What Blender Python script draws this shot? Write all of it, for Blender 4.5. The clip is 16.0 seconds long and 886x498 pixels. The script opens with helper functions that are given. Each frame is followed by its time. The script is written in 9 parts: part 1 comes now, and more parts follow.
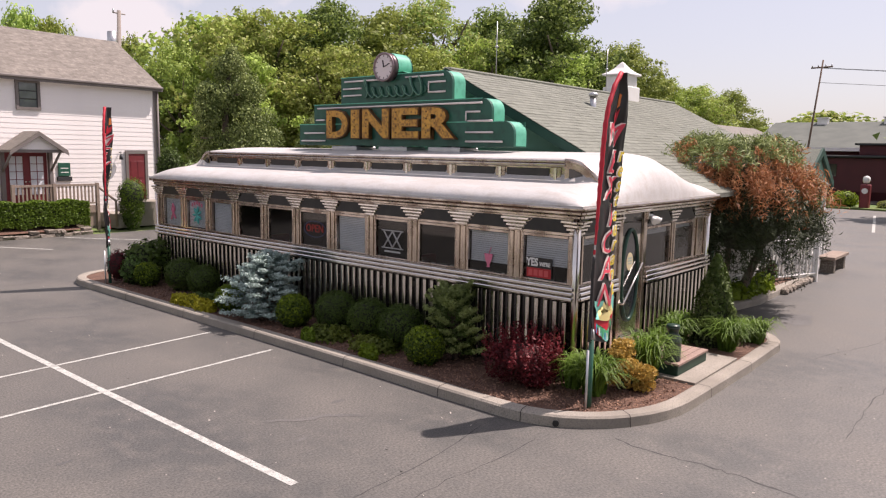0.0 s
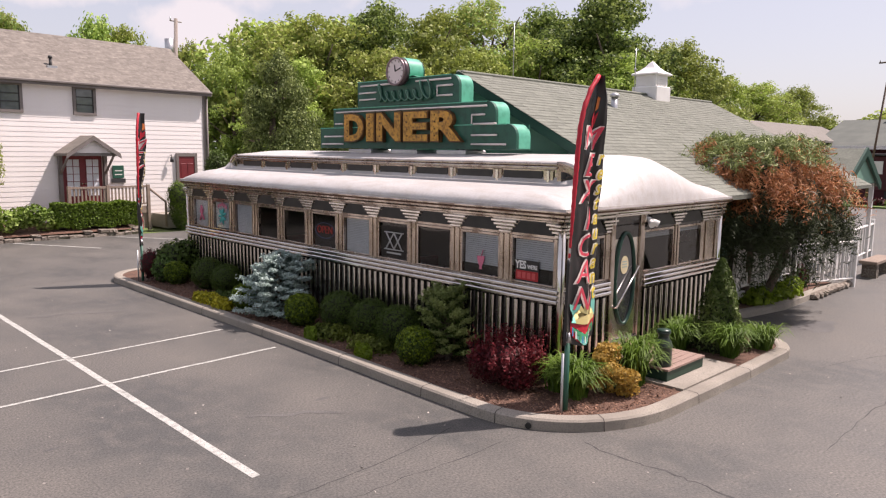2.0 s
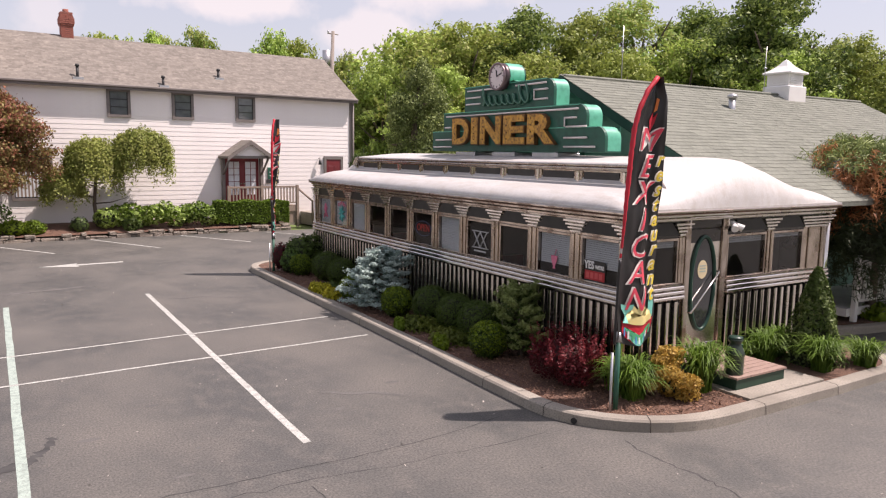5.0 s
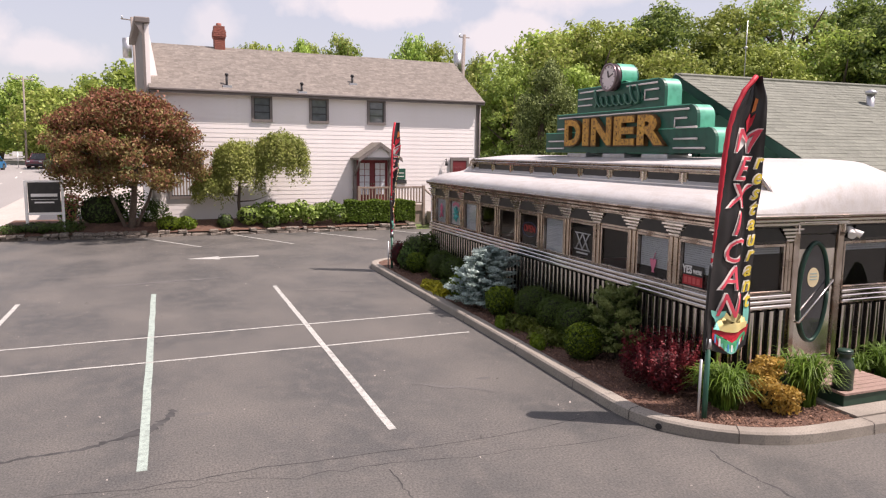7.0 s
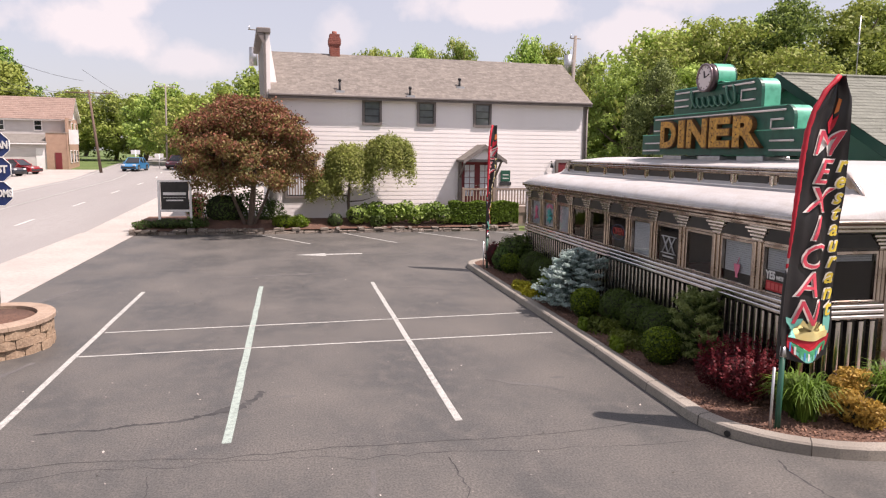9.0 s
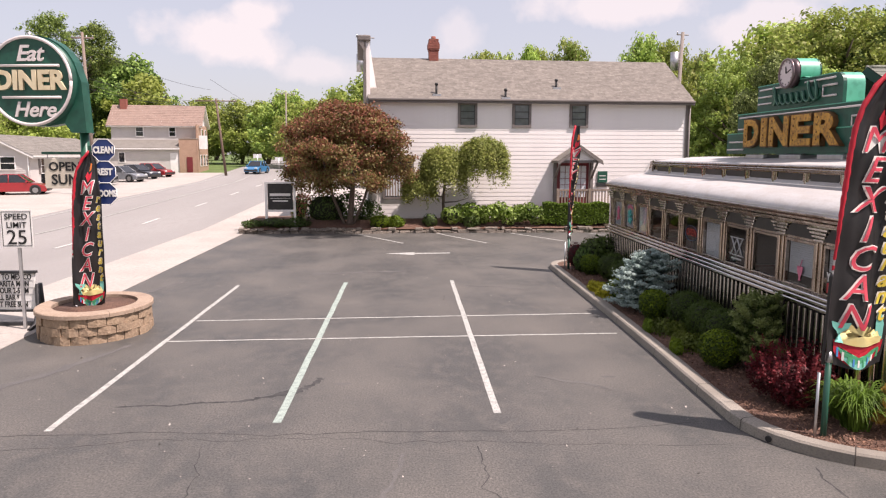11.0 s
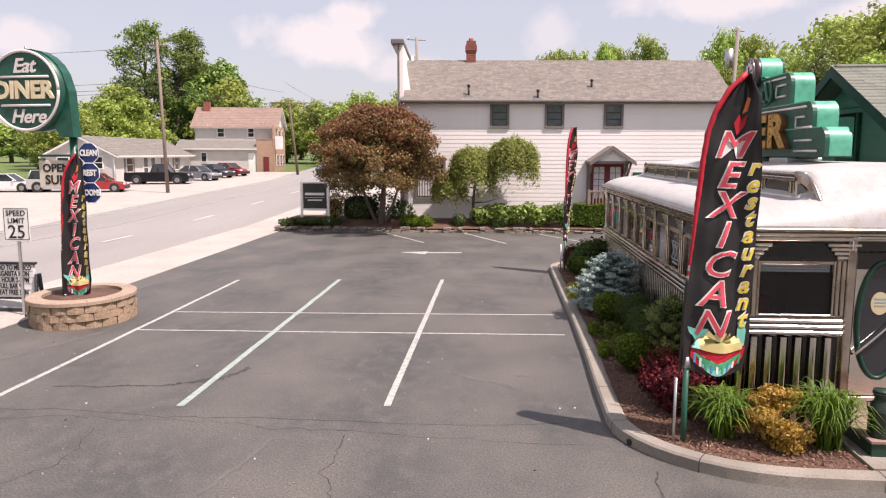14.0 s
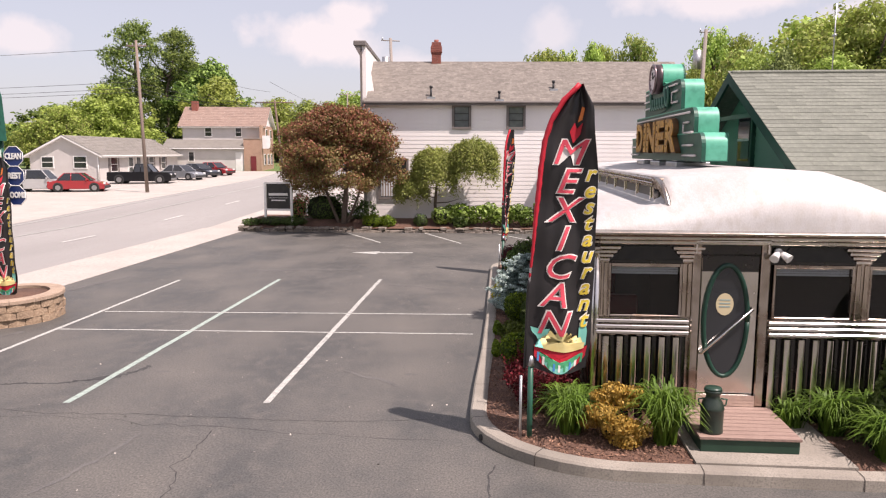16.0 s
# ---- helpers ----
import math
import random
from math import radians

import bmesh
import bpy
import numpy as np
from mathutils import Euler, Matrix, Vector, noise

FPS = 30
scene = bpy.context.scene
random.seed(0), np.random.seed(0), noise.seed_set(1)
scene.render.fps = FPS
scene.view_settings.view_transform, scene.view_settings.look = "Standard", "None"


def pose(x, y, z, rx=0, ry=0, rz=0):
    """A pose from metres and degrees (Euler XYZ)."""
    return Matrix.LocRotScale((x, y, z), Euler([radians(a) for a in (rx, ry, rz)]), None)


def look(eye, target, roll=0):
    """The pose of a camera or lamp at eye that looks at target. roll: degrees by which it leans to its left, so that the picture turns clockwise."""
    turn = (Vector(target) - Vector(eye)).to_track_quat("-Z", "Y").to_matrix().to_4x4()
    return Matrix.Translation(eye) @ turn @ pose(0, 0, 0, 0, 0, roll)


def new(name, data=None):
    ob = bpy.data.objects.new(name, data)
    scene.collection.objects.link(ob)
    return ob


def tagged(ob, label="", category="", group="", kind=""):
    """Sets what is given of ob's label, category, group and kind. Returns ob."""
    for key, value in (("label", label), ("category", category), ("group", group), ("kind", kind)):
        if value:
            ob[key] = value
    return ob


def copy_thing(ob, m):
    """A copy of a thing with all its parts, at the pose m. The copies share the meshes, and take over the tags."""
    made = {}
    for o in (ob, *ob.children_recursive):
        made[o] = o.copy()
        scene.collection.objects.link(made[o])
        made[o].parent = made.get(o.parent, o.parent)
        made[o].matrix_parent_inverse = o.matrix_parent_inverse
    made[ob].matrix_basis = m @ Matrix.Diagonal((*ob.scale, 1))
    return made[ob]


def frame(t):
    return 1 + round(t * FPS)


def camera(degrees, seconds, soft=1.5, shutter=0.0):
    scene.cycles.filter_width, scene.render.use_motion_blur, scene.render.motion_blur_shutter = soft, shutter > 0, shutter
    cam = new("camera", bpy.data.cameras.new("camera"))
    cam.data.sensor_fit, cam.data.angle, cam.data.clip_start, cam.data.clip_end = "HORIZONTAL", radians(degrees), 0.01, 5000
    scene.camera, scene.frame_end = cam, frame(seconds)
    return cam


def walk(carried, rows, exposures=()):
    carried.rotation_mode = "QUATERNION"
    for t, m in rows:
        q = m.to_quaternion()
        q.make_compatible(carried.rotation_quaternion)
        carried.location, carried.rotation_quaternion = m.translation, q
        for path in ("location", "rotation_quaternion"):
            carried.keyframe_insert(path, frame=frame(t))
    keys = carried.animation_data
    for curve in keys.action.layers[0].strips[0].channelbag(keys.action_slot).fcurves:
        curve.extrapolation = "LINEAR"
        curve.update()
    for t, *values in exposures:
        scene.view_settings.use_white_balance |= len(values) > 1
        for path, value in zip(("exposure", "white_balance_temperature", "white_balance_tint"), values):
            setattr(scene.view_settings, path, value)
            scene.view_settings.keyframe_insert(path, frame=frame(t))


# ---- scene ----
cam = camera(63.1, 16.0, soft=1.2)
PATH = [
    (0, (0.074, 0.866, 3.51), (1.585, 2.149, 3.243), 1.0),
    (0.5, (0.256, 0.695, 3.53), (1.748, 2.0, 3.261), 1.0),
    (1, (0.452, 0.447, 3.549), (1.924, 1.773, 3.279), 0.8),
    (1.5, (0.606, 0.174, 3.58), (2.043, 1.538, 3.31), 0.8),
    (2, (0.747, -0.084, 3.579), (2.138, 1.327, 3.31), 0.7),
    (2.5, (0.892, -0.319, 3.564), (2.234, 1.139, 3.298), 0.7),
    (3, (1.021, -0.552, 3.564), (2.317, 0.948, 3.298), 0.7),
    (5.3, (1.598, -1.454, 3.546), (2.594, 0.261, 3.284), 0.8),
    (5.5, (1.665, -1.503, 3.544), (2.625, 0.232, 3.282), 0.8),
    (6, (1.782, -1.637, 3.561), (2.655, 0.143, 3.298), 0.7),
    (6.5, (1.871, -1.802, 3.582), (2.662, 0.016, 3.318), 0.6),
    (7, (1.954, -1.935, 3.585), (2.664, -0.084, 3.32), 0.6),
    (7.5, (2.02, -2.047, 3.579), (2.659, -0.17, 3.315), 0.6),
    (8, (2.131, -2.192, 3.585), (2.701, -0.292, 3.322), 0.6),
    (8.5, (2.26, -2.325, 3.597), (2.759, -0.406, 3.334), 0.6),
    (9, (2.439, -2.457, 3.597), (2.843, -0.516, 3.334), 0.6),
    (9.5, (2.659, -2.585, 3.583), (2.973, -0.627, 3.322), 0.6),
    (10, (2.875, -2.709, 3.588), (3.114, -0.741, 3.327), 0.5),
    (10.2, (2.961, -2.769, 3.577), (3.169, -0.797, 3.319), 0.4),
    (12.3, (4.28, -3.15, 3.622), (4.225, -1.168, 3.359), 0.1),
    (12.5, (4.441, -3.165, 3.619), (4.37, -1.184, 3.358), 0.15),
    (13, (5.034, -3.22, 3.621), (4.913, -1.24, 3.36), 0.2),
    (13.5, (5.64, -3.298, 3.645), (5.489, -1.321, 3.383), 0.2),
    (14, (6.196, -3.367, 3.664), (6.042, -1.391, 3.402), 0.1),
    (14.5, (6.722, -3.424, 3.687), (6.566, -1.447, 3.423), 0.1),
    (15, (7.194, -3.487, 3.708), (7.037, -1.511, 3.444), 0.1),
    (15.5, (7.643, -3.525, 3.741), (7.487, -1.549, 3.476), 0.1),
    (16, (8.086, -3.574, 3.771), (7.93, -1.598, 3.505), 0.1),
]
walk(cam, [(t, look(eye, target, roll)) for t, eye, target, roll in PATH],
     exposures=[(0.0, 0.45, 6900, 24), (16.0, 0.45, 6900, 24)])

# ---- world, sun ----
SUN_DIR = Vector((0.89 * 0.51, -0.455 * 0.51, 0.86)).normalized()
world = bpy.data.worlds.new("sky")
scene.world = world
world.use_nodes = True
wn, wl = world.node_tree.nodes, world.node_tree.links
wn.clear()
sky = wn.new("ShaderNodeTexSky")
sky.sky_type, sky.sun_disc = "NISHITA", False
sky.sun_elevation = math.asin(SUN_DIR.z)
sky.sun_rotation = math.atan2(SUN_DIR.x, SUN_DIR.y)
sky.dust_density, sky.air_density = 2.0, 1.0
coord = wn.new("ShaderNodeTexCoord")
ruffle = wn.new("ShaderNodeTexNoise")
ruffle.inputs["Scale"].default_value, ruffle.inputs["Detail"].default_value = 13.0, 6
ruffle.inputs["Roughness"].default_value = 0.55
wl.new(coord.outputs["Generated"], ruffle.inputs["Vector"])
edge_size = wn.new("ShaderNodeMath")
edge_size.operation = "MULTIPLY_ADD"
edge_size.inputs[1].default_value, edge_size.inputs[2].default_value = 2.6, -1.3
wl.new(ruffle.outputs["Fac"], edge_size.inputs[0])


def puff(azimuth, elevation, wide, high, thick):
    """A fair-weather cloud; degrees east of +y and above the horizon, its half sizes, and how thick it is."""
    a, e = radians(azimuth), radians(elevation)
    sub, mul, size, total, fade = [wn.new(k) for k in ("ShaderNodeVectorMath", "ShaderNodeVectorMath", "ShaderNodeVectorMath", "ShaderNodeMath", "ShaderNodeMapRange")]
    sub.operation, mul.operation, size.operation, total.operation = "SUBTRACT", "MULTIPLY", "LENGTH", "ADD"
    sub.inputs[1].default_value = (math.sin(a) * math.cos(e), math.cos(a) * math.cos(e), math.sin(e))
    mul.inputs[1].default_value = (1 / radians(wide), 1 / radians(wide), 1 / radians(high))
    fade.inputs["From Min"].default_value, fade.inputs["From Max"].default_value = 1.15, 0.55
    fade.inputs["To Min"].default_value, fade.inputs["To Max"].default_value = 0.0, thick * 0.85
    wl.new(coord.outputs["Generated"], sub.inputs[0])
    wl.new(sub.outputs["Vector"], mul.inputs[0])
    wl.new(mul.outputs["Vector"], size.inputs[0])
    wl.new(size.outputs["Value"], total.inputs[0])
    wl.new(edge_size.outputs["Value"], total.inputs[1])
    wl.new(total.outputs["Value"], fade.inputs["Value"])
    return fade.outputs["Result"]


cover = None
for spec in ((-13.6, 8.8, 5.0, 2.0, 1.0), (-11.5, 10.0, 2.6, 1.6, 1.0), (-6.8, 6.6, 2.8, 1.4, 0.7), (3.4, 9.3, 2.4, 2.6, 0.55), (16.0, 11.2, 7.5, 1.7, 0.9), (26.0, 9.0, 3.6, 2.0, 0.8), (31.0, 12.2, 7.0, 1.8, 0.8),
             (-33.5, 7.4, 2.6, 1.2, 0.8), (-26.0, 14.0, 8.0, 1.6, 0.6), (60.0, 13.0, 9.0, 2.0, 0.6), (-70.0, 14.0, 12.0, 4.0, 0.8), (120.0, 20.0, 16.0, 6.0, 0.8), (180.0, 16.0, 14.0, 5.0, 0.8), (-130.0, 24.0, 16.0, 6.0, 0.8)):
    one = puff(*spec)
    if cover is not None:
        both = wn.new("ShaderNodeMath")
        both.operation = "MAXIMUM"
        wl.new(cover, both.inputs[0])
        wl.new(one, both.inputs[1])
        one = both.outputs["Value"]
    cover = one
mixc = wn.new("ShaderNodeMixRGB")
mixc.inputs[2].default_value = (7.6, 7.45, 7.5, 1)
haze = wn.new("ShaderNodeMixRGB")
haze.inputs[0].default_value = 0.5
haze.inputs[2].default_value = (7.15, 7.6, 8.15, 1)
back = wn.new("ShaderNodeBackground")
back.inputs["Strength"].default_value = 0.092
wout = wn.new("ShaderNodeOutputWorld")
wl.new(sky.outputs["Color"], haze.inputs[1])
wl.new(haze.outputs["Color"], mixc.inputs[1])
wl.new(cover, mixc.inputs[0])
wl.new(mixc.outputs["Color"], back.inputs["Color"])
wl.new(back.outputs["Background"], wout.inputs["Surface"])

sun_data = bpy.data.lights.new("sun", "SUN")
sun_data.energy, sun_data.angle, sun_data.color = 5.0, radians(0.55), (1.0, 0.955, 0.89)
sun_lamp = new("sun", sun_data)
sun_lamp.matrix_basis = look(SUN_DIR * 60, (0, 0, 0))

# ---- materials ----
def mat(name, base, other=None, scale=4.0, rough=0.6, metal=0.0, bump=0.0, bump_scale=40.0, fine=None, fine_scale=60.0,
        spec=0.5, contrast=(0.35, 0.7), stretch=(1, 1, 1), rough2=None, shift=0.0, through_light=0.0, coat=0.0, speck=0.0, speck_scale=130.0):
    """A procedural material: two colours mixed by a large noise, a third by a fine one, with bump."""
    m = bpy.data.materials.new(name)
    m.use_nodes = True
    n, l = m.node_tree.nodes, m.node_tree.links
    p = n["Principled BSDF"]
    p.inputs["Roughness"].default_value, p.inputs["Metallic"].default_value = rough, metal
    p.inputs["Specular IOR Level"].default_value = spec
    p.inputs["Coat Weight"].default_value = coat
    p.inputs["Base Color"].default_value = (*base, 1)
    tc, mp = n.new("ShaderNodeTexCoord"), n.new("ShaderNodeMapping")
    mp.inputs["Scale"].default_value = stretch
    l.new(tc.outputs["Object"], mp.inputs["Vector"])
    colour = None
    if other is not None:
        no, cr, mx = n.new("ShaderNodeTexNoise"), n.new("ShaderNodeMapRange"), n.new("ShaderNodeMixRGB")
        no.inputs["Scale"].default_value, no.inputs["Detail"].default_value = scale, 6
        cr.inputs["From Min"].default_value, cr.inputs["From Max"].default_value = contrast
        l.new(mp.outputs["Vector"], no.inputs["Vector"])
        l.new(no.outputs["Fac"], cr.inputs["Value"])
        l.new(cr.outputs["Result"], mx.inputs[0])
        mx.inputs[1].default_value, mx.inputs[2].default_value = (*base, 1), (*other, 1)
        colour = mx.outputs[0]
        if rough2 is not None:
            rr = n.new("ShaderNodeMapRange")
            rr.inputs["To Min"].default_value, rr.inputs["To Max"].default_value = rough, rough2
            l.new(cr.outputs["Result"], rr.inputs["Value"])
            l.new(rr.outputs["Result"], p.inputs["Roughness"])
    if fine is not None:
        no, cr, mx = n.new("ShaderNodeTexNoise"), n.new("ShaderNodeMapRange"), n.new("ShaderNodeMixRGB")
        no.inputs["Scale"].default_value, no.inputs["Detail"].default_value = fine_scale, 3
        cr.inputs["From Min"].default_value, cr.inputs["From Max"].default_value = 0.45, 0.75
        l.new(mp.outputs["Vector"], no.inputs["Vector"])
        l.new(no.outputs["Fac"], cr.inputs["Value"])
        l.new(cr.outputs["Result"], mx.inputs[0])
        mx.inputs[1].default_value, mx.inputs[2].default_value = (*base, 1), (*fine, 1)
        if colour is not None:
            l.new(colour, mx.inputs[1])
        colour = mx.outputs[0]
    if speck > 0 and colour is not None:
        no, mr, hs = n.new("ShaderNodeTexNoise"), n.new("ShaderNodeMapRange"), n.new("ShaderNodeHueSaturation")
        no.inputs["Scale"].default_value, no.inputs["Detail"].default_value = speck_scale, 2
        mr.inputs["From Min"].default_value, mr.inputs["From Max"].default_value = 0.3, 0.7
        mr.inputs["To Min"].default_value, mr.inputs["To Max"].default_value = 1 - speck, 1 + speck
        l.new(mp.outputs["Vector"], no.inputs["Vector"])
        l.new(no.outputs["Fac"], mr.inputs["Value"])
        l.new(mr.outputs["Result"], hs.inputs["Value"])
        l.new(colour, hs.inputs["Color"])
        colour = hs.outputs["Color"]
    if shift > 0:
        oi, hs, mr = n.new("ShaderNodeNewGeometry"), n.new("ShaderNodeHueSaturation"), n.new("ShaderNodeMapRange")
        mr.inputs["To Min"].default_value, mr.inputs["To Max"].default_value = 1 - shift, 1 + shift
        l.new(oi.outputs["Random Per Island"], mr.inputs["Value"])
        l.new(mr.outputs["Result"], hs.inputs["Value"])
        hs.inputs["Color"].default_value = (*base, 1)
        if colour is not None:
            l.new(colour, hs.inputs["Color"])
        colour = hs.outputs["Color"]
    if colour is not None:
        l.new(colour, p.inputs["Base Color"])
    if bump > 0:
        no, bp = n.new("ShaderNodeTexNoise"), n.new("ShaderNodeBump")
        no.inputs["Scale"].default_value, no.inputs["Detail"].default_value = bump_scale, 4
        bp.inputs["Strength"].default_value, bp.inputs["Distance"].default_value = bump, 0.02
        l.new(mp.outputs["Vector"], no.inputs["Vector"])
        l.new(no.outputs["Fac"], bp.inputs["Height"])
        l.new(bp.outputs["Normal"], p.inputs["Normal"])
    if through_light > 0:
        tr, ms = n.new("ShaderNodeBsdfTranslucent"), n.new("ShaderNodeMixShader")
        tr.inputs["Color"].default_value = (base[0] * 1.3, base[1] * 1.3, base[2] * 0.8, 1)
        if colour is not None:
            l.new(colour, tr.inputs["Color"])
        ms.inputs[0].default_value = through_light
        l.new(p.outputs[0], ms.inputs[1])
        l.new(tr.outputs[0], ms.inputs[2])
        l.new(ms.outputs[0], n["Material Output"].inputs["Surface"])
    return m


def glow(name, colour, strength):
    m = mat(name, colour)
    p = m.node_tree.nodes["Principled BSDF"]
    p.inputs["Emission Color"].default_value, p.inputs["Emission Strength"].default_value = (*colour, 1), strength
    return m


def glass(name, tint, rough=0.03):
    """Thin window glass: part see-through, part mirror."""
    m = bpy.data.materials.new(name)
    m.use_nodes = True
    n, l = m.node_tree.nodes, m.node_tree.links
    n.remove(n["Principled BSDF"])
    tr, gl, fr, ms = n.new("ShaderNodeBsdfTransparent"), n.new("ShaderNodeBsdfGlossy"), n.new("ShaderNodeFresnel"), n.new("ShaderNodeMixShader")
    tr.inputs["Color"].default_value = (*tint, 1)
    gl.inputs["Roughness"].default_value, fr.inputs["IOR"].default_value = rough, 1.55
    l.new(fr.outputs[0], ms.inputs[0])
    l.new(tr.outputs[0], ms.inputs[1])
    l.new(gl.outputs[0], ms.inputs[2])
    l.new(ms.outputs[0], n["Material Output"].inputs["Surface"])
    return m


ASPHALT = mat("asphalt", (0.064, 0.0625, 0.0585), (0.122, 0.111, 0.098), 0.55, 0.60, spec=0.7, fine=(0.102, 0.094, 0.084), fine_scale=4.0, speck=0.42, speck_scale=42, bump=0.25, bump_scale=110, rough2=0.78, contrast=(0.38, 0.72), stretch=(1, 0.7, 1))
ROAD = mat("road_asphalt", (0.25, 0.238, 0.228), (0.30, 0.287, 0.275), 0.25, 0.9, fine=(0.27, 0.25, 0.24), fine_scale=6, speck=0.15, bump=0.2, bump_scale=120, stretch=(1, 0.2, 1))
CONCRETE = mat("concrete", (0.335, 0.30, 0.255), (0.22, 0.195, 0.165), 1.1, 0.88, fine=(0.19, 0.17, 0.145), fine_scale=45, bump=0.35, bump_scale=70)
APRON = mat("pale_concrete", (0.44, 0.405, 0.37), (0.37, 0.335, 0.305), 0.6, 0.9, fine=(0.33, 0.30, 0.27), fine_scale=8, speck=0.15, bump=0.2)
LINE = mat("line_paint", (0.46, 0.46, 0.43), (0.24, 0.24, 0.225), 9, 0.75, fine=(0.2, 0.2, 0.19), fine_scale=55, bump=0.2, contrast=(0.45, 0.75))
LINE_MINT = mat("mint_line_paint", (0.35, 0.43, 0.385), (0.20, 0.245, 0.22), 9, 0.75, fine=(0.2, 0.22, 0.2), fine_scale=55, bump=0.2, contrast=(0.45, 0.75))
GRASS_GROUND = mat("grass_ground", (0.09, 0.15, 0.035), (0.15, 0.19, 0.06), 0.25, 0.95, fine=(0.05, 0.09, 0.02), fine_scale=14, bump=0.6, bump_scale=30)
MULCH = mat("bark_mulch", (0.125, 0.066, 0.046), (0.185, 0.10, 0.068), 5, 0.95, fine=(0.045, 0.026, 0.02), fine_scale=48, speck=0.3, speck_scale=90, bump=1.0, bump_scale=55)
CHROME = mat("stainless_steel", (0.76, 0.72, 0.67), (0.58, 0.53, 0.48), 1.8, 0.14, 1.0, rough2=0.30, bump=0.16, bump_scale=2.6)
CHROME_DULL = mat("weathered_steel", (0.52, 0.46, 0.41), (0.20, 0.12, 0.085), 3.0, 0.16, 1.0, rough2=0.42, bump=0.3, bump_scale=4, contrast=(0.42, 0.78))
CHROME_BAND = mat("polished_steel_band", (0.78, 0.75, 0.72), (0.66, 0.62, 0.58), 4, 0.12, 1.0, rough2=0.25)
ROOF_WHITE = mat("white_roof_coating", (0.49, 0.475, 0.468), (0.385, 0.368, 0.356), 1.2, 0.55, fine=(0.42, 0.39, 0.365), fine_scale=6, speck=0.08, speck_scale=40, bump=0.08, bump_scale=3, contrast=(0.42, 0.8), stretch=(1.6, 0.5, 1))
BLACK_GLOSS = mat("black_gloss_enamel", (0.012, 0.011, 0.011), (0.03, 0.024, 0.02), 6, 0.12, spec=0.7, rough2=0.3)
BLACK = mat("black_paint", (0.012, 0.012, 0.013), (0.025, 0.023, 0.022), 5, 0.4)
DARK_GREEN = mat("dark_green_enamel", (0.012, 0.075, 0.048), (0.02, 0.10, 0.066), 2.5, 0.4, bump=0.05, bump_scale=20)
GREEN = mat("sign_green_enamel", (0.009, 0.078, 0.052), (0.013, 0.098, 0.066), 1.7, 0.42, fine=(0.007, 0.055, 0.038), fine_scale=6, bump=0.04, bump_scale=14)
MINT = mat("mint_green_enamel", (0.085, 0.40, 0.275), (0.11, 0.44, 0.31), 1.5, 0.4, fine=(0.06, 0.30, 0.205), fine_scale=7)
AMBER = mat("amber_letter_enamel", (0.60, 0.31, 0.045), (0.47, 0.22, 0.03), 4, 0.45, fine=(0.10, 0.045, 0.015), fine_scale=16)
AMBER_DARK = mat("letter_side_brown", (0.14, 0.065, 0.02), (0.09, 0.04, 0.015), 5, 0.5)
NEON_OFF = mat("unlit_neon_tube", (0.68, 0.62, 0.6), rough=0.25)
TAN = mat("pale_yellow_letter", (0.72, 0.62, 0.42), (0.6, 0.5, 0.32), 5, 0.5)
WHITE = mat("white_paint", (0.80, 0.79, 0.77), (0.72, 0.70, 0.68), 2, 0.5, bump=0.05)
SIDING = mat("white_siding", (0.86, 0.815, 0.795), (0.80, 0.755, 0.735), 0.7, 0.6, fine=(0.82, 0.77, 0.75), fine_scale=20, bump=0.06)
SIDING_GREEN = mat("green_siding", (0.19, 0.36, 0.285), (0.155, 0.30, 0.235), 0.9, 0.6, bump=0.06)
TRIM_GREY = mat("grey_trim_paint", (0.19, 0.165, 0.155), (0.15, 0.13, 0.12), 2, 0.6)
SHINGLE_BROWN = mat("brown_shingle", (0.18, 0.159, 0.139), (0.15, 0.132, 0.116), 3.5, 0.95, fine=(0.24, 0.213, 0.187), fine_scale=7, bump=0.4, bump_scale=50, shift=0.17)
SHINGLE_GREEN = mat("grey_green_shingle", (0.172, 0.18, 0.152), (0.132, 0.14, 0.116), 2.2, 0.95, fine=(0.205, 0.215, 0.178), fine_scale=14, bump=0.5, bump_scale=50, shift=0.09)
SHINGLE_RED = mat("rust_shingle", (0.27, 0.185, 0.15), (0.20, 0.135, 0.11), 1.5, 0.95, fine=(0.33, 0.25, 0.21), fine_scale=9, bump=0.4)
BRICK_RED = mat("red_brick", (0.27, 0.085, 0.06), (0.20, 0.065, 0.05), 6, 0.9, fine=(0.33, 0.13, 0.1), fine_scale=20, bump=0.4)
BRICK_TAN = mat("orange_brick", (0.40, 0.255, 0.18), (0.34, 0.21, 0.15), 2, 0.9, fine=(0.46, 0.32, 0.24), fine_scale=15, bump=0.3)
MORTAR = mat("mortar", (0.36, 0.33, 0.30), (0.3, 0.27, 0.25), 8, 0.95)
STONE_TAN = mat("tan_wall_block", (0.335, 0.235, 0.155), (0.25, 0.175, 0.12), 3, 0.95, fine=(0.42, 0.31, 0.215), fine_scale=22, bump=1.0, bump_scale=22, shift=0.12)
# base darkened to hold the shadow lying on the house border
STONE_GREY = mat("grey_fieldstone", (0.19, 0.155, 0.125), (0.12, 0.098, 0.08), 4, 0.95, fine=(0.33, 0.3, 0.26), fine_scale=22, bump=0.8, bump_scale=25, shift=0.2)
RED_PAINT = mat("dark_red_paint", (0.19, 0.022, 0.027), (0.15, 0.018, 0.022), 2, 0.5)
MAROON = mat("maroon_siding", (0.085, 0.016, 0.022), (0.065, 0.013, 0.018), 1, 0.7)
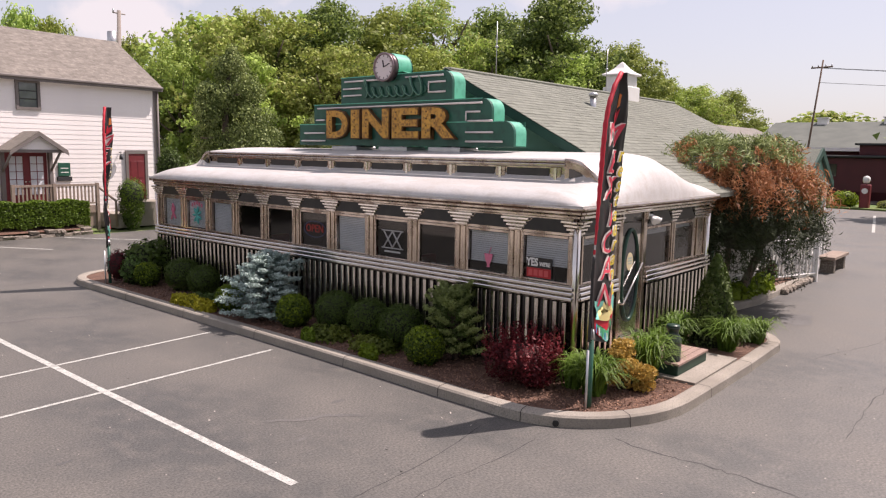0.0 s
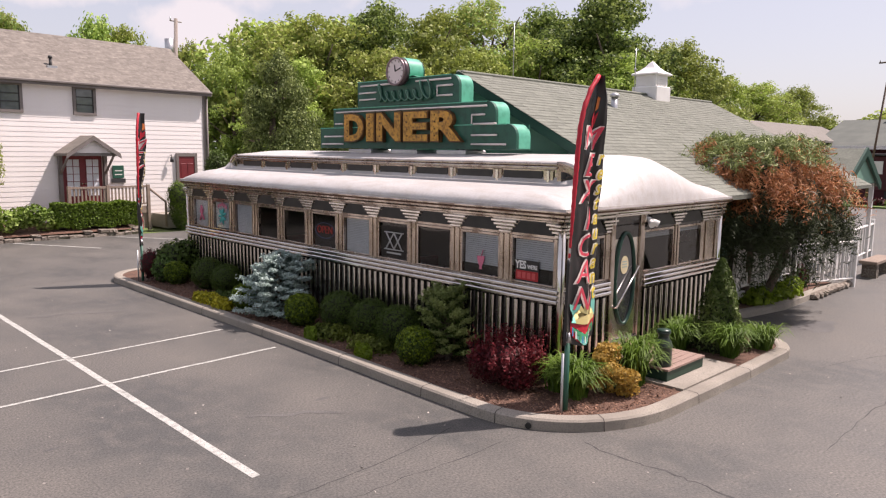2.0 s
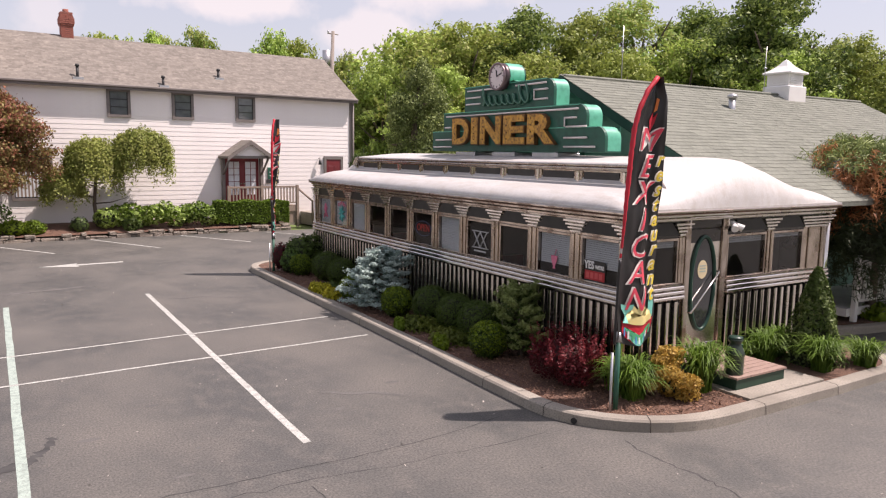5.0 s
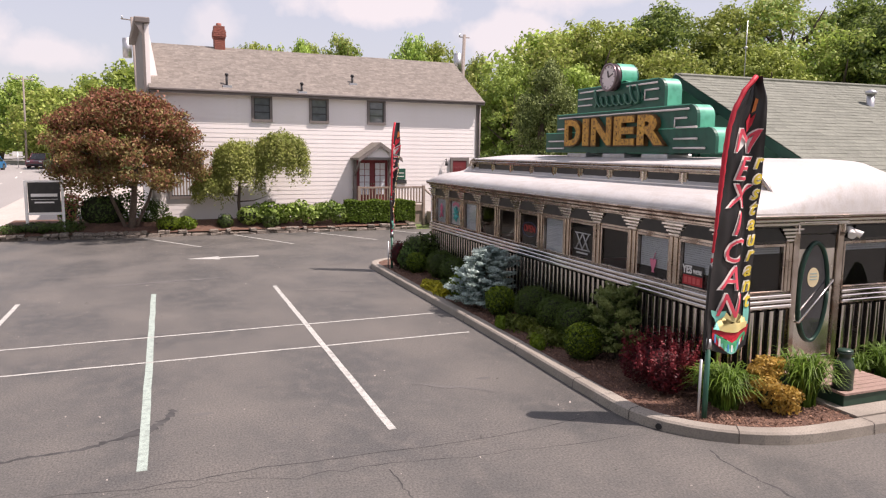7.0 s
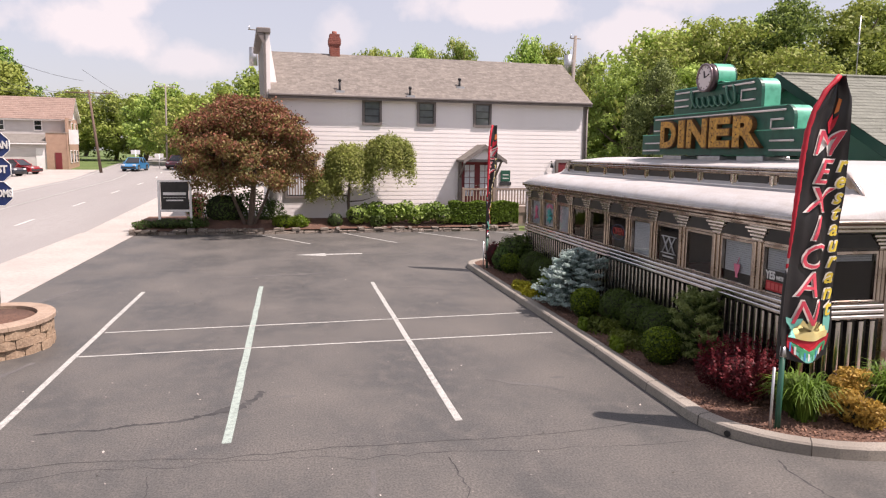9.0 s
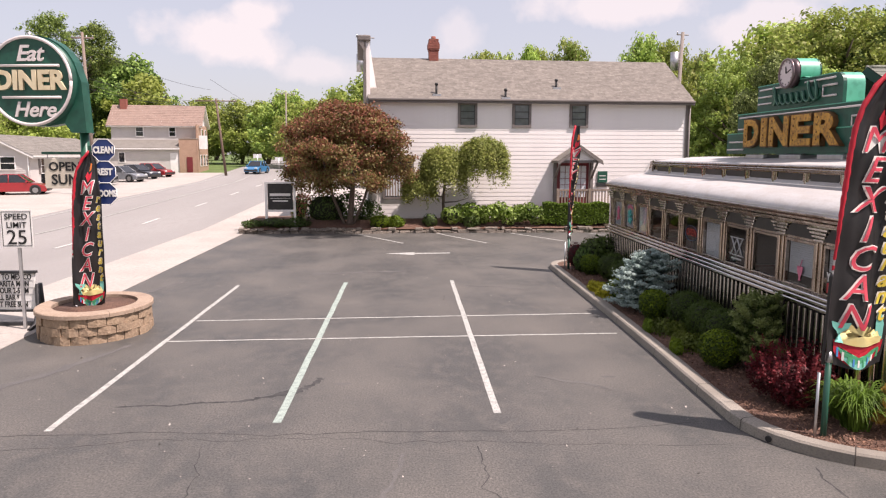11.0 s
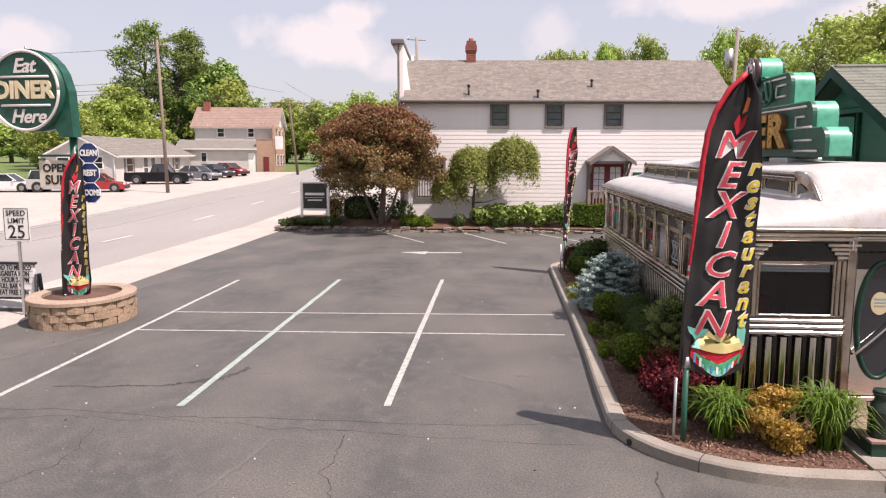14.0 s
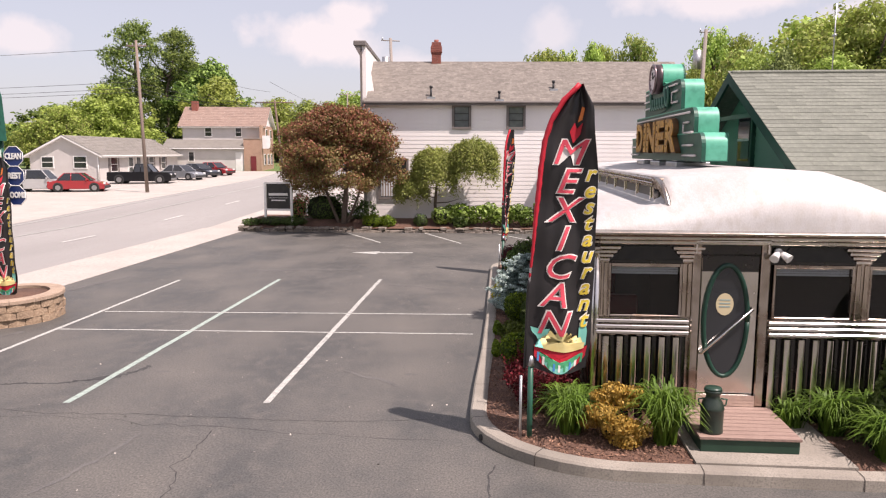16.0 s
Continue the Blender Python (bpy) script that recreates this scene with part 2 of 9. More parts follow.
WOOD_DECK = mat("weathered_deck_boards", (0.34, 0.235, 0.195), (0.26, 0.175, 0.145), 2.5, 0.85, fine=(0.2, 0.13, 0.11), fine_scale=26, bump=0.3, stretch=(0.6, 6, 1))
WOOD_RAIL = mat("grey_brown_wood", (0.27, 0.205, 0.165), (0.2, 0.15, 0.12), 3, 0.85, fine=(0.33, 0.26, 0.21), fine_scale=30, bump=0.2)
WOOD_POLE = mat("creosote_pole_wood", (0.16, 0.105, 0.08), (0.11, 0.075, 0.06), 2, 0.95, fine=(0.22, 0.155, 0.12), fine_scale=30, bump=0.4, stretch=(4, 4, 0.3))
WOOD_POLE_GREY = mat("grey_pole_wood", (0.31, 0.27, 0.245), (0.25, 0.215, 0.19), 2, 0.95, fine=(0.2, 0.17, 0.15), fine_scale=30, bump=0.4, stretch=(4, 4, 0.3))
GALV = mat("galvanised_steel", (0.55, 0.55, 0.56), (0.45, 0.45, 0.46), 6, 0.4, 0.9)
GLASS_BLIND = mat("pane_with_lowered_blind", (0.15, 0.165, 0.175), (0.10, 0.112, 0.122), 2.5, 0.06, spec=0.8)
GLASS_DARK = mat("dark_window_glass", (0.018, 0.02, 0.023), (0.03, 0.032, 0.036), 0.7, 0.05, spec=0.8)
# near-black base puts the room's dimness into its colour
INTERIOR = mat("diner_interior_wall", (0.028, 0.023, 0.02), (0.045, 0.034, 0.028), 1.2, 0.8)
# the sky's blue cast is mixed into the white
BLIND = mat("white_blind", (0.70, 0.73, 0.77), (0.60, 0.64, 0.68), 3, 0.6)
BARK = mat("bark", (0.12, 0.09, 0.068), (0.075, 0.055, 0.043), 5, 0.95, fine=(0.18, 0.14, 0.11), fine_scale=25, bump=0.8, stretch=(3, 3, 0.6))
def leafmat(name, a, b, shift=0.35, glint=0.3, tl=0.35, vary=0.0):
    """Leaves that differ singly, and from plant to plant by vary."""
    m = mat(name, a, b, 0.9, 0.55, spec=glint, shift=shift, through_light=tl, contrast=(0.35, 0.65))
    if vary > 0:
        n, l = m.node_tree.nodes, m.node_tree.links
        oi, hs = n.new("ShaderNodeObjectInfo"), n.new("ShaderNodeHueSaturation")
        for socket, lo, hi in (("Value", 1 - vary, 1 + vary), ("Hue", 0.5 - 0.07 * vary, 0.5 + 0.05 * vary)):
            mr = n.new("ShaderNodeMapRange")
            mr.inputs["To Min"].default_value, mr.inputs["To Max"].default_value = lo, hi
            l.new(oi.outputs["Random"], mr.inputs["Value"])
            l.new(mr.outputs["Result"], hs.inputs[socket])
        l.new(n["Principled BSDF"].inputs["Base Color"].links[0].from_socket, hs.inputs["Color"])
        l.new(hs.outputs["Color"], n["Principled BSDF"].inputs["Base Color"])
        l.new(hs.outputs["Color"], n["Translucent BSDF"].inputs["Color"])
    return m
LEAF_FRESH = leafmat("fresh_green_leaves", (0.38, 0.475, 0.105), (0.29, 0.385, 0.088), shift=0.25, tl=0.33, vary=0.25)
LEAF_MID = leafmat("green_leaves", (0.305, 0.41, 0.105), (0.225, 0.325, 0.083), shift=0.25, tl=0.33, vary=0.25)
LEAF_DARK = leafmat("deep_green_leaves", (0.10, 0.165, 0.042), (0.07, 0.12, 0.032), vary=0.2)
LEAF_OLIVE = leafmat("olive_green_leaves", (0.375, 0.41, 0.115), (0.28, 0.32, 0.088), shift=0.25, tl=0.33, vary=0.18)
NEEDLE = leafmat("conifer_needles", (0.15, 0.195, 0.06), (0.095, 0.135, 0.04), shift=0.22, tl=0.2)
NEEDLE_TIP = leafmat("pale_needle_tips", (0.29, 0.345, 0.115), (0.20, 0.255, 0.08), shift=0.2, tl=0.2)
LEAF_MAROON = leafmat("bronze_maple_leaves", (0.31, 0.125, 0.078), (0.22, 0.10, 0.055))
LEAF_OLIVE_BRONZE = leafmat("bronze_olive_leaves", (0.27, 0.205, 0.075), (0.18, 0.155, 0.055))
LEAF_BARBERRY = leafmat("barberry_red_leaves", (0.10, 0.012, 0.017), (0.075, 0.009, 0.013))
LEAF_GOLD = leafmat("golden_yellow_leaves", (0.52, 0.34, 0.08), (0.36, 0.23, 0.05))
# brighter copy of the barberry red, for shoots coloured as sunlit
LEAF_RED_TIP = leafmat("sunlit_barberry_shoots", (0.20, 0.026, 0.032), (0.13, 0.017, 0.022))
LEAF_YELLOW = leafmat("yellow_groundcover_leaves", (0.58, 0.50, 0.04), (0.40, 0.38, 0.03), shift=0.3)
LEAF_JUNIPER = leafmat("juniper_leaves", (0.17, 0.205, 0.035), (0.10, 0.135, 0.024), shift=0.3)
LEAF_LIME = leafmat("lime_green_leaves", (0.21, 0.29, 0.02), (0.14, 0.22, 0.018))
LEAF_BOX = leafmat("boxwood_leaves", (0.078, 0.125, 0.022), (0.052, 0.09, 0.016), shift=0.25)
LEAF_HEDGE = leafmat("hedge_leaves", (0.120, 0.196, 0.018), (0.080, 0.140, 0.014))
# one spruce, two colours: highlights in the outer needles, shade in the inner
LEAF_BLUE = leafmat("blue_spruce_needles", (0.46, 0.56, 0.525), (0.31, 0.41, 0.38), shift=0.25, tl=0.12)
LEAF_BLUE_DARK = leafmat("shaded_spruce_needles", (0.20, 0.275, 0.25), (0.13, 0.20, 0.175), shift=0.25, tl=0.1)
LEAF_RUST = leafmat("rusty_orange_foliage", (0.44, 0.165, 0.065), (0.30, 0.115, 0.045), shift=0.3)
LEAF_RUST_PALE = leafmat("pale_rusty_foliage", (0.56, 0.27, 0.12), (0.44, 0.20, 0.085), shift=0.25)
# lower needles of the drooping conifer, shade mixed into their green
LEAF_SHADE = leafmat("shaded_green_needles", (0.045, 0.06, 0.02), (0.028, 0.04, 0.014), shift=0.3, tl=0.15)
BLADE = leafmat("grass_blades", (0.13, 0.215, 0.028), (0.085, 0.16, 0.02), 0.3, tl=0.3)
FLAG_BLACK = mat("black_flag_cloth", (0.013, 0.012, 0.013), (0.024, 0.021, 0.022), 3, 0.42, bump=0.15, bump_scale=7)
FLAG_RED = mat("red_flag_cloth", (0.52, 0.012, 0.03), (0.42, 0.01, 0.024), 4, 0.6)
FLAG_PINK = mat("pink_red_print", (0.68, 0.075, 0.11), (0.60, 0.05, 0.085), 4, 0.6)
FLAG_YELLOW = mat("yellow_print", (0.72, 0.56, 0.06), (0.64, 0.47, 0.05), 4, 0.6)
FLAG_WHITE = mat("white_print", (0.72, 0.70, 0.66), rough=0.6)
FLAG_GREEN = mat("green_print", (0.05, 0.34, 0.16), (0.04, 0.27, 0.13), 5, 0.6)
FLAG_BLUE = mat("blue_print", (0.05, 0.22, 0.48), rough=0.6)
FLAG_MINT = mat("mint_print", (0.16, 0.50, 0.42), rough=0.6)
FLAG_CREAM = mat("cream_print", (0.72, 0.62, 0.28), (0.66, 0.52, 0.2), 6, 0.6)
SIGN_BLUE = mat("navy_sign_face", (0.012, 0.028, 0.115), (0.016, 0.036, 0.14), 3, 0.4)
SIGN_WHITE = mat("white_sign_face", (0.76, 0.75, 0.73), (0.70, 0.69, 0.66), 3, 0.45)
SIGN_CREAM = mat("cream_sign_face", (0.62, 0.56, 0.46), (0.55, 0.49, 0.4), 3, 0.5)
INK = mat("black_lettering", (0.012, 0.012, 0.013), rough=0.5)
RUBBER = mat("tyre_rubber", (0.014, 0.014, 0.014), (0.022, 0.021, 0.02), 9, 0.85)
HUB = mat("wheel_alloy", (0.42, 0.42, 0.43), rough=0.3, metal=0.9)
LAMP_CLEAR = mat("headlamp_lens", (0.68, 0.69, 0.7), rough=0.1, spec=0.8)
LAMP_RED = mat("tail_lamp_lens", (0.34, 0.012, 0.012), rough=0.15, spec=0.8)
PLASTIC_DARK = mat("dark_plastic", (0.03, 0.03, 0.032), rough=0.6)


SHINGLE_TAB = mat("grey_green_shingle_tab", (0.172, 0.18, 0.152), (0.132, 0.14, 0.116), 2.2, 0.95, fine=(0.205, 0.215, 0.178), fine_scale=14, bump=0.5, bump_scale=50)
tn, tl = SHINGLE_TAB.node_tree.nodes, SHINGLE_TAB.node_tree.links
tone, spread, info = tn.new("ShaderNodeHueSaturation"), tn.new("ShaderNodeMapRange"), tn.new("ShaderNodeObjectInfo")
spread.inputs["To Min"].default_value, spread.inputs["To Max"].default_value = 0.88, 1.10
tl.new(info.outputs["Random"], spread.inputs["Value"])
tl.new(spread.outputs["Result"], tone.inputs["Value"])
tl.new(tn["Principled BSDF"].inputs["Base Color"].links[0].from_socket, tone.inputs["Color"])
tl.new(tone.outputs["Color"], tn["Principled BSDF"].inputs["Base Color"])

# ---- building tools ----
FRAME_OF = {}


def thing(name, m=None, label="", category="", group="", kind="", world_parts=True):
    """An Empty at a thing's base; its parts are modelled in the world's axes, or in its own."""
    ob = new(name)
    ob.matrix_basis = m if m is not None else Matrix()
    ob.empty_display_size = 0.2
    FRAME_OF[ob.name] = ob.matrix_basis.inverted() if world_parts else Matrix()
    return tagged(ob, label, category, group, kind)


def finish(bm, name, materials, smooth=False):
    me = bpy.data.meshes.new(name)
    bmesh.ops.recalc_face_normals(bm, faces=bm.faces)
    bm.to_mesh(me)
    bm.free()
    for m in (materials if isinstance(materials, (list, tuple)) else [materials]):
        me.materials.append(m)
    if smooth:
        me.polygons.foreach_set("use_smooth", [True] * len(me.polygons))
    return me


def part(name, bm, material, parent=None, label="", smooth=False, kind=""):
    me = bm if isinstance(bm, bpy.types.Mesh) else finish(bm, name, material, smooth)
    if isinstance(bm, bpy.types.Mesh) and material is not None and not me.materials:
        me.materials.append(material)
    ob = new(name, me)
    if parent is not None:
        ob.parent = parent
        ob.matrix_parent_inverse = FRAME_OF.get(parent.name, Matrix())
    return tagged(ob, label, kind=kind)


def setting(name, bm, material, label="", category="", smooth=False):
    return tagged(part(name, bm, material, None, label, smooth), label, category, kind="structure")


def B():
    return bmesh.new()


def box(bm, x0, x1, y0, y1, z0, z1, bevel=0.0, mi=0):
    v = [bm.verts.new(p) for p in ((x0, y0, z0), (x1, y0, z0), (x1, y1, z0), (x0, y1, z0), (x0, y0, z1), (x1, y0, z1), (x1, y1, z1), (x0, y1, z1))]
    fs = [bm.faces.new([v[i] for i in f]) for f in ((3, 2, 1, 0), (4, 5, 6, 7), (0, 1, 5, 4), (1, 2, 6, 5), (2, 3, 7, 6), (3, 0, 4, 7))]
    for f in fs:
        f.material_index = mi
    if bevel > 0:
        bmesh.ops.bevel(bm, geom=list({e for f in fs for e in f.edges}), offset=bevel, segments=1, affect="EDGES", profile=0.5)
    return bm


def bx(*a, **k):
    return box(B(), *a, **k)


def prism(bm, poly, axis, a, b, mi=0):
    """A polygon, given in the two other axes in the order x, y, z, drawn out along axis from a to b."""
    def put(p, q):
        return (q, *p) if axis == "x" else (p[0], q, p[1]) if axis == "y" else (*p, q)
    lo, hi = [bm.verts.new(put(p, a)) for p in poly], [bm.verts.new(put(p, b)) for p in poly]
    n = len(poly)
    fs = [bm.faces.new(lo), bm.faces.new(hi[::-1])]
    for i in range(n):
        fs.append(bm.faces.new((lo[i], lo[(i + 1) % n], hi[(i + 1) % n], hi[i])))
    for f in fs:
        f.material_index = mi
    return bm


def cyl(bm, p0, p1, r0, r1=None, n=12, mi=0, cap=True):
    r1 = r0 if r1 is None else r1
    p0, p1 = Vector(p0), Vector(p1)
    d = (p1 - p0).normalized()
    a = d.orthogonal().normalized()
    b = d.cross(a)
    rings = [[bm.verts.new(p + (a * math.cos(t) + b * math.sin(t)) * r) for t in [2 * math.pi * i / n for i in range(n)]] for p, r in ((p0, r0), (p1, r1))]
    fs = [bm.faces.new((rings[0][i], rings[0][(i + 1) % n], rings[1][(i + 1) % n], rings[1][i])) for i in range(n)]
    if cap:
        fs += [bm.faces.new(rings[0][::-1]), bm.faces.new(rings[1])]
    for f in fs:
        f.material_index = mi
        f.smooth = len(f.verts) == 4
    return bm


def tube(bm, pts, r, n=8, mi=0):
    """A round bar through points; r is one radius or one for each point."""
    pts = [Vector(p) for p in pts]
    rs = r if isinstance(r, (list, tuple)) else [r] * len(pts)
    rings, a = [], None
    for i, p in enumerate(pts):
        d = (pts[min(i + 1, len(pts) - 1)] - pts[max(i - 1, 0)]).normalized()
        a = d.orthogonal().normalized() if a is None else (a - d * a.dot(d)).normalized()
        b = d.cross(a)
        rings.append([bm.verts.new(p + (a * math.cos(2 * math.pi * k / n) + b * math.sin(2 * math.pi * k / n)) * rs[i]) for k in range(n)])
    for q, w in zip(rings, rings[1:]):
        for k in range(n):
            f = bm.faces.new((q[k], q[(k + 1) % n], w[(k + 1) % n], w[k]))
            f.smooth, f.material_index = True, mi
    for f in (bm.faces.new(rings[0][::-1]), bm.faces.new(rings[-1])):
        f.material_index = mi
    return bm


def lathe(bm, profile, at=(0, 0, 0), n=24, mi=0):
    """(radius, height) pairs turned about an upright axis."""
    rings = [[bm.verts.new((at[0] + r * math.cos(2 * math.pi * i / n), at[1] + r * math.sin(2 * math.pi * i / n), at[2] + z)) for i in range(n)] for r, z in profile]
    for q, w in zip(rings, rings[1:]):
        for k in range(n):
            f = bm.faces.new((q[k], q[(k + 1) % n], w[(k + 1) % n], w[k]))
            f.smooth, f.material_index = True, mi
    if profile[0][0] > 1e-4:
        bm.faces.new(rings[0][::-1]).material_index = mi
    if profile[-1][0] > 1e-4:
        bm.faces.new(rings[-1]).material_index = mi
    bmesh.ops.remove_doubles(bm, verts=[v for q in rings for v in q], dist=1e-5)
    return bm


def sheet(bm, rows, mi=0, smooth=True):
    """A skin over a grid of points."""
    vs = [[bm.verts.new(p) for p in row] for row in rows]
    for q, w in zip(vs, vs[1:]):
        for k in range(len(q) - 1):
            f = bm.faces.new((q[k], q[k + 1], w[k + 1], w[k]))
            f.smooth, f.material_index = smooth, mi
    return bm


def words(text, size, depth=0.01, align="CENTER", shear=0.0, spacing=1.0, bold=0.0):
    """A mesh of lettering in the x-z plane that reads from -y, its middle at the origin's height."""
    c = bpy.data.curves.new("lettering", "FONT")
    c.body, c.size, c.extrude, c.align_x, c.align_y, c.shear, c.space_character, c.offset = text, size, depth, align, "CENTER", shear, spacing, bold
    c.resolution_u = 3
    ob = new("lettering", c)
    bpy.context.view_layer.update()
    me = bpy.data.meshes.new_from_object(ob.evaluated_get(bpy.context.evaluated_depsgraph_get()))
    bpy.data.objects.remove(ob)
    bpy.data.curves.remove(c)
    me.transform(pose(0, 0, 0, 90, 0, 0))
    me.materials.clear()
    return me


def letter(name, text, size, m, material, parent, depth=0.01, stretch=(1, 1, 1), label="", **k):
    me = words(text, size, depth, **k)
    me.transform(m @ Matrix.Diagonal((*stretch, 1)))
    me.materials.append(material)
    return part(name, me, None, parent, label)


def height(x, y):
    """The rise of the land beyond the house."""
    return 2.6 * math.tanh(max(0, y - 32) * 0.01)


# foliage: many small leaves as one mesh
def leaf_mesh(name, centres, normals, size, seed, material, jitter=0.7, aspect=0.55, fold=0.18):
    rng = np.random.default_rng(seed)
    n = len(centres)
    nrm = normals + rng.normal(0, jitter, (n, 3))
    nrm /= np.linalg.norm(nrm, axis=1, keepdims=True) + 1e-9
    t = np.cross(nrm, rng.normal(0, 1, (n, 3)))
    t /= np.linalg.norm(t, axis=1, keepdims=True) + 1e-9
    b = np.cross(nrm, t)
    s = (size * rng.uniform(0.65, 1.35, n))[:, None]
    v = np.empty((n, 4, 3))
    v[:, 0], v[:, 2] = centres - t * s * 0.5, centres + t * s * 0.5
    v[:, 1] = centres + b * s * aspect * 0.5 + nrm * s * fold
    v[:, 3] = centres - b * s * aspect * 0.5 + nrm * s * fold
    me = bpy.data.meshes.new(name)
    me.vertices.add(4 * n)
    me.vertices.foreach_set("co", v.astype(np.float32).ravel())
    me.loops.add(4 * n)
    me.loops.foreach_set("vertex_index", np.arange(4 * n, dtype=np.int32))
    me.polygons.add(n)
    me.polygons.foreach_set("loop_start", np.arange(0, 4 * n, 4, dtype=np.int32))
    me.polygons.foreach_set("loop_total", np.full(n, 4, dtype=np.int32))
    me.update(calc_edges=True)
    for m in (material if isinstance(material, (list, tuple)) else [material]):
        me.materials.append(m)
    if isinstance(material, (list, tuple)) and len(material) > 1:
        # the second material's share grows with height
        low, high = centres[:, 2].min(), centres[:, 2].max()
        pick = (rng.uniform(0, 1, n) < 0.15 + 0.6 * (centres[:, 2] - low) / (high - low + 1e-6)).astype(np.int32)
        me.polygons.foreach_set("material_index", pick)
    return me


def shell(rng, centre, radii, n, thick=0.25):
    """Points near the skin of a lumpy ball, with their outward ways."""
    d = rng.normal(0, 1, (n, 3))
    d /= np.linalg.norm(d, axis=1, keepdims=True)
    r = 1 - thick * rng.uniform(0, 1, n) ** 2 + 0.05 * rng.normal(0, 1, n)
    return np.array(centre) + d * np.array(radii) * r[:, None], d


def clumps(seed, blobs, per, thick=0.35):
    rng = np.random.default_rng(seed)
    c, d = zip(*(shell(rng, (x, y, z), (rx, ry, rz), max(8, int(per * (rx * ry + ry * rz + rx * rz) / 3)), thick) for x, y, z, rx, ry, rz in blobs))
    return np.concatenate(c), np.concatenate(d)


def limbs(bm, base, top, r, reach, count, seed, rise=0.4):
    """A tapered trunk with forking limbs."""
    rng = random.Random(seed)
    base, top = Vector(base), Vector(top)
    bend = Vector((rng.uniform(-0.1, 0.1), rng.uniform(-0.1, 0.1), 0)) * (top - base).length
    pts = [base + (top - base) * k + bend * math.sin(math.pi * k) for k in (0, 0.1, 0.35, 0.65, 1)]
    tube(bm, pts, [r * 1.35, r, r * 0.85, r * 0.6, r * 0.22], 8)
    for i in range(count):
        k = rng.uniform(0.35, 0.9)
        p = base + (top - base) * k + bend * math.sin(math.pi * k)
        a = 2 * math.pi * (i / count) + rng.uniform(-0.4, 0.4)
        ln = reach * rng.uniform(0.6, 1.0) * (1.15 - 0.5 * k)
        e = p + Vector((math.cos(a) * ln, math.sin(a) * ln, ln * rise * rng.uniform(0.6, 1.6)))
        m = p + (e - p) * 0.5 + Vector((0, 0, -0.06 * ln))
        tube(bm, [p, m, e], [r * 0.42, r * 0.3, r * 0.08], 6)
    return bm

# ---- ground, road, lot, island ----
def land(name, x0, x1, y0, y1, nx, ny, z, material, label, category, slant=0.0):
    bm = B()
    rows = []
    for j in range(ny + 1):
        y = y0 + (y1 - y0) * j / ny
        lean = -slant * max(0, y - 70)
        rows.append([(x0 + (x1 - x0) * i / nx + lean, y, z + height(0, y)) for i in range(nx + 1)])
    sheet(bm, rows)
    return setting(name, bm, material, label, category)


land("ground", -900, 900, -300, 1400, 6, 340, -0.10, GRASS_GROUND, "flat grassy ground reaching to the horizon", "ground")
land("road", -17.5, -6.6, -120, 420, 2, 270, -0.035, ROAD, "wide pale grey asphalt street with worn surface", "road", 0.12)
setting("parking_lot", bx(-4.2, 120, -60, 30.1, -0.3, 0.0), ASPHALT, "dark patched asphalt parking lot", "parking lot")
setting("pavement", bx(-6.6, -4.2, -60, 31.0, -0.3, 0.012), APRON, "pale concrete driveway apron beside the street", "pavement")
land("far_pavement", -44, -17.5, -60, 88, 2, 74, -0.03, APRON, "pale gravel and concrete forecourt across the street", "pavement", 0.12)

land("side_lot", -6.6, 2.6, 31.0, 76, 2, 45, -0.02, APRON, "pale gravel parking beside the house", "pavement", 0.12)


def stripe(name, pts, w, material, label, z=0.004):
    """A painted line on the ground along points."""
    bm = B()
    left, right = [], []
    for i, p in enumerate(pts):
        d = (Vector(pts[min(i + 1, len(pts) - 1)]) - Vector(pts[max(i - 1, 0)])).normalized()
        s = Vector((-d.y, d.x)) * w / 2
        left.append((p[0] + s.x, p[1] + s.y, z + height(0, p[1])))
        right.append((p[0] - s.x, p[1] - s.y, z + height(0, p[1])))
    sheet(bm, [left, right], smooth=False)
    return setting(name, bm, material, label, "road marking")


def wobble(a, b, n=14, amp=0.006, seed=1):
    rng = random.Random(seed)
    return [(a[0] + (b[0] - a[0]) * k / n + rng.uniform(-amp, amp), a[1] + (b[1] - a[1]) * k / n + rng.uniform(-amp, amp)) for k in range(n + 1)]


for i, (a, b, w, m) in enumerate([((4.59, 6.70), (4.56, 17.42), 0.105, LINE), ((1.58, 6.45), (1.56, 17.2), 0.115, LINE_MINT), ((-1.36, 6.26), (-1.35, 16.85), 0.1, LINE),
                                  ((-1.26, 12.55), (7.50, 12.98), 0.07, LINE), ((-1.30, 10.82), (7.56, 11.14), 0.07, LINE)]):
    stripe("parking_line", wobble(a, b, seed=i), w, m, "worn pale parking bay line painted on asphalt", 0.004 if i < 3 else 0.0055)
for i, (a, b) in enumerate([((1.0, 29.6), (3.1, 26.2)), ((4.6, 29.9), (6.5, 26.2)), ((8.0, 29.9), (9.95, 26.6)), ((11.6, 29.7), (13.6, 26.8))]):
    stripe("parking_line", wobble(a, b, seed=20 + i), 0.1, LINE, "angled pale parking line in front of the house")
bm = B()
prism(bm, [(2.48, 23.12), (3.53, 22.72), (3.53, 23.02), (4.83, 23.12), (4.83, 23.32), (3.53, 23.26), (3.53, 23.48)], "z", 0.003, 0.008)
setting("arrow_marking", bm, LINE, "faded white direction arrow on asphalt", "road marking")
ROAD_LINE = mat("street_line_paint", (0.62, 0.61, 0.58), (0.45, 0.44, 0.42), 6, 0.7)
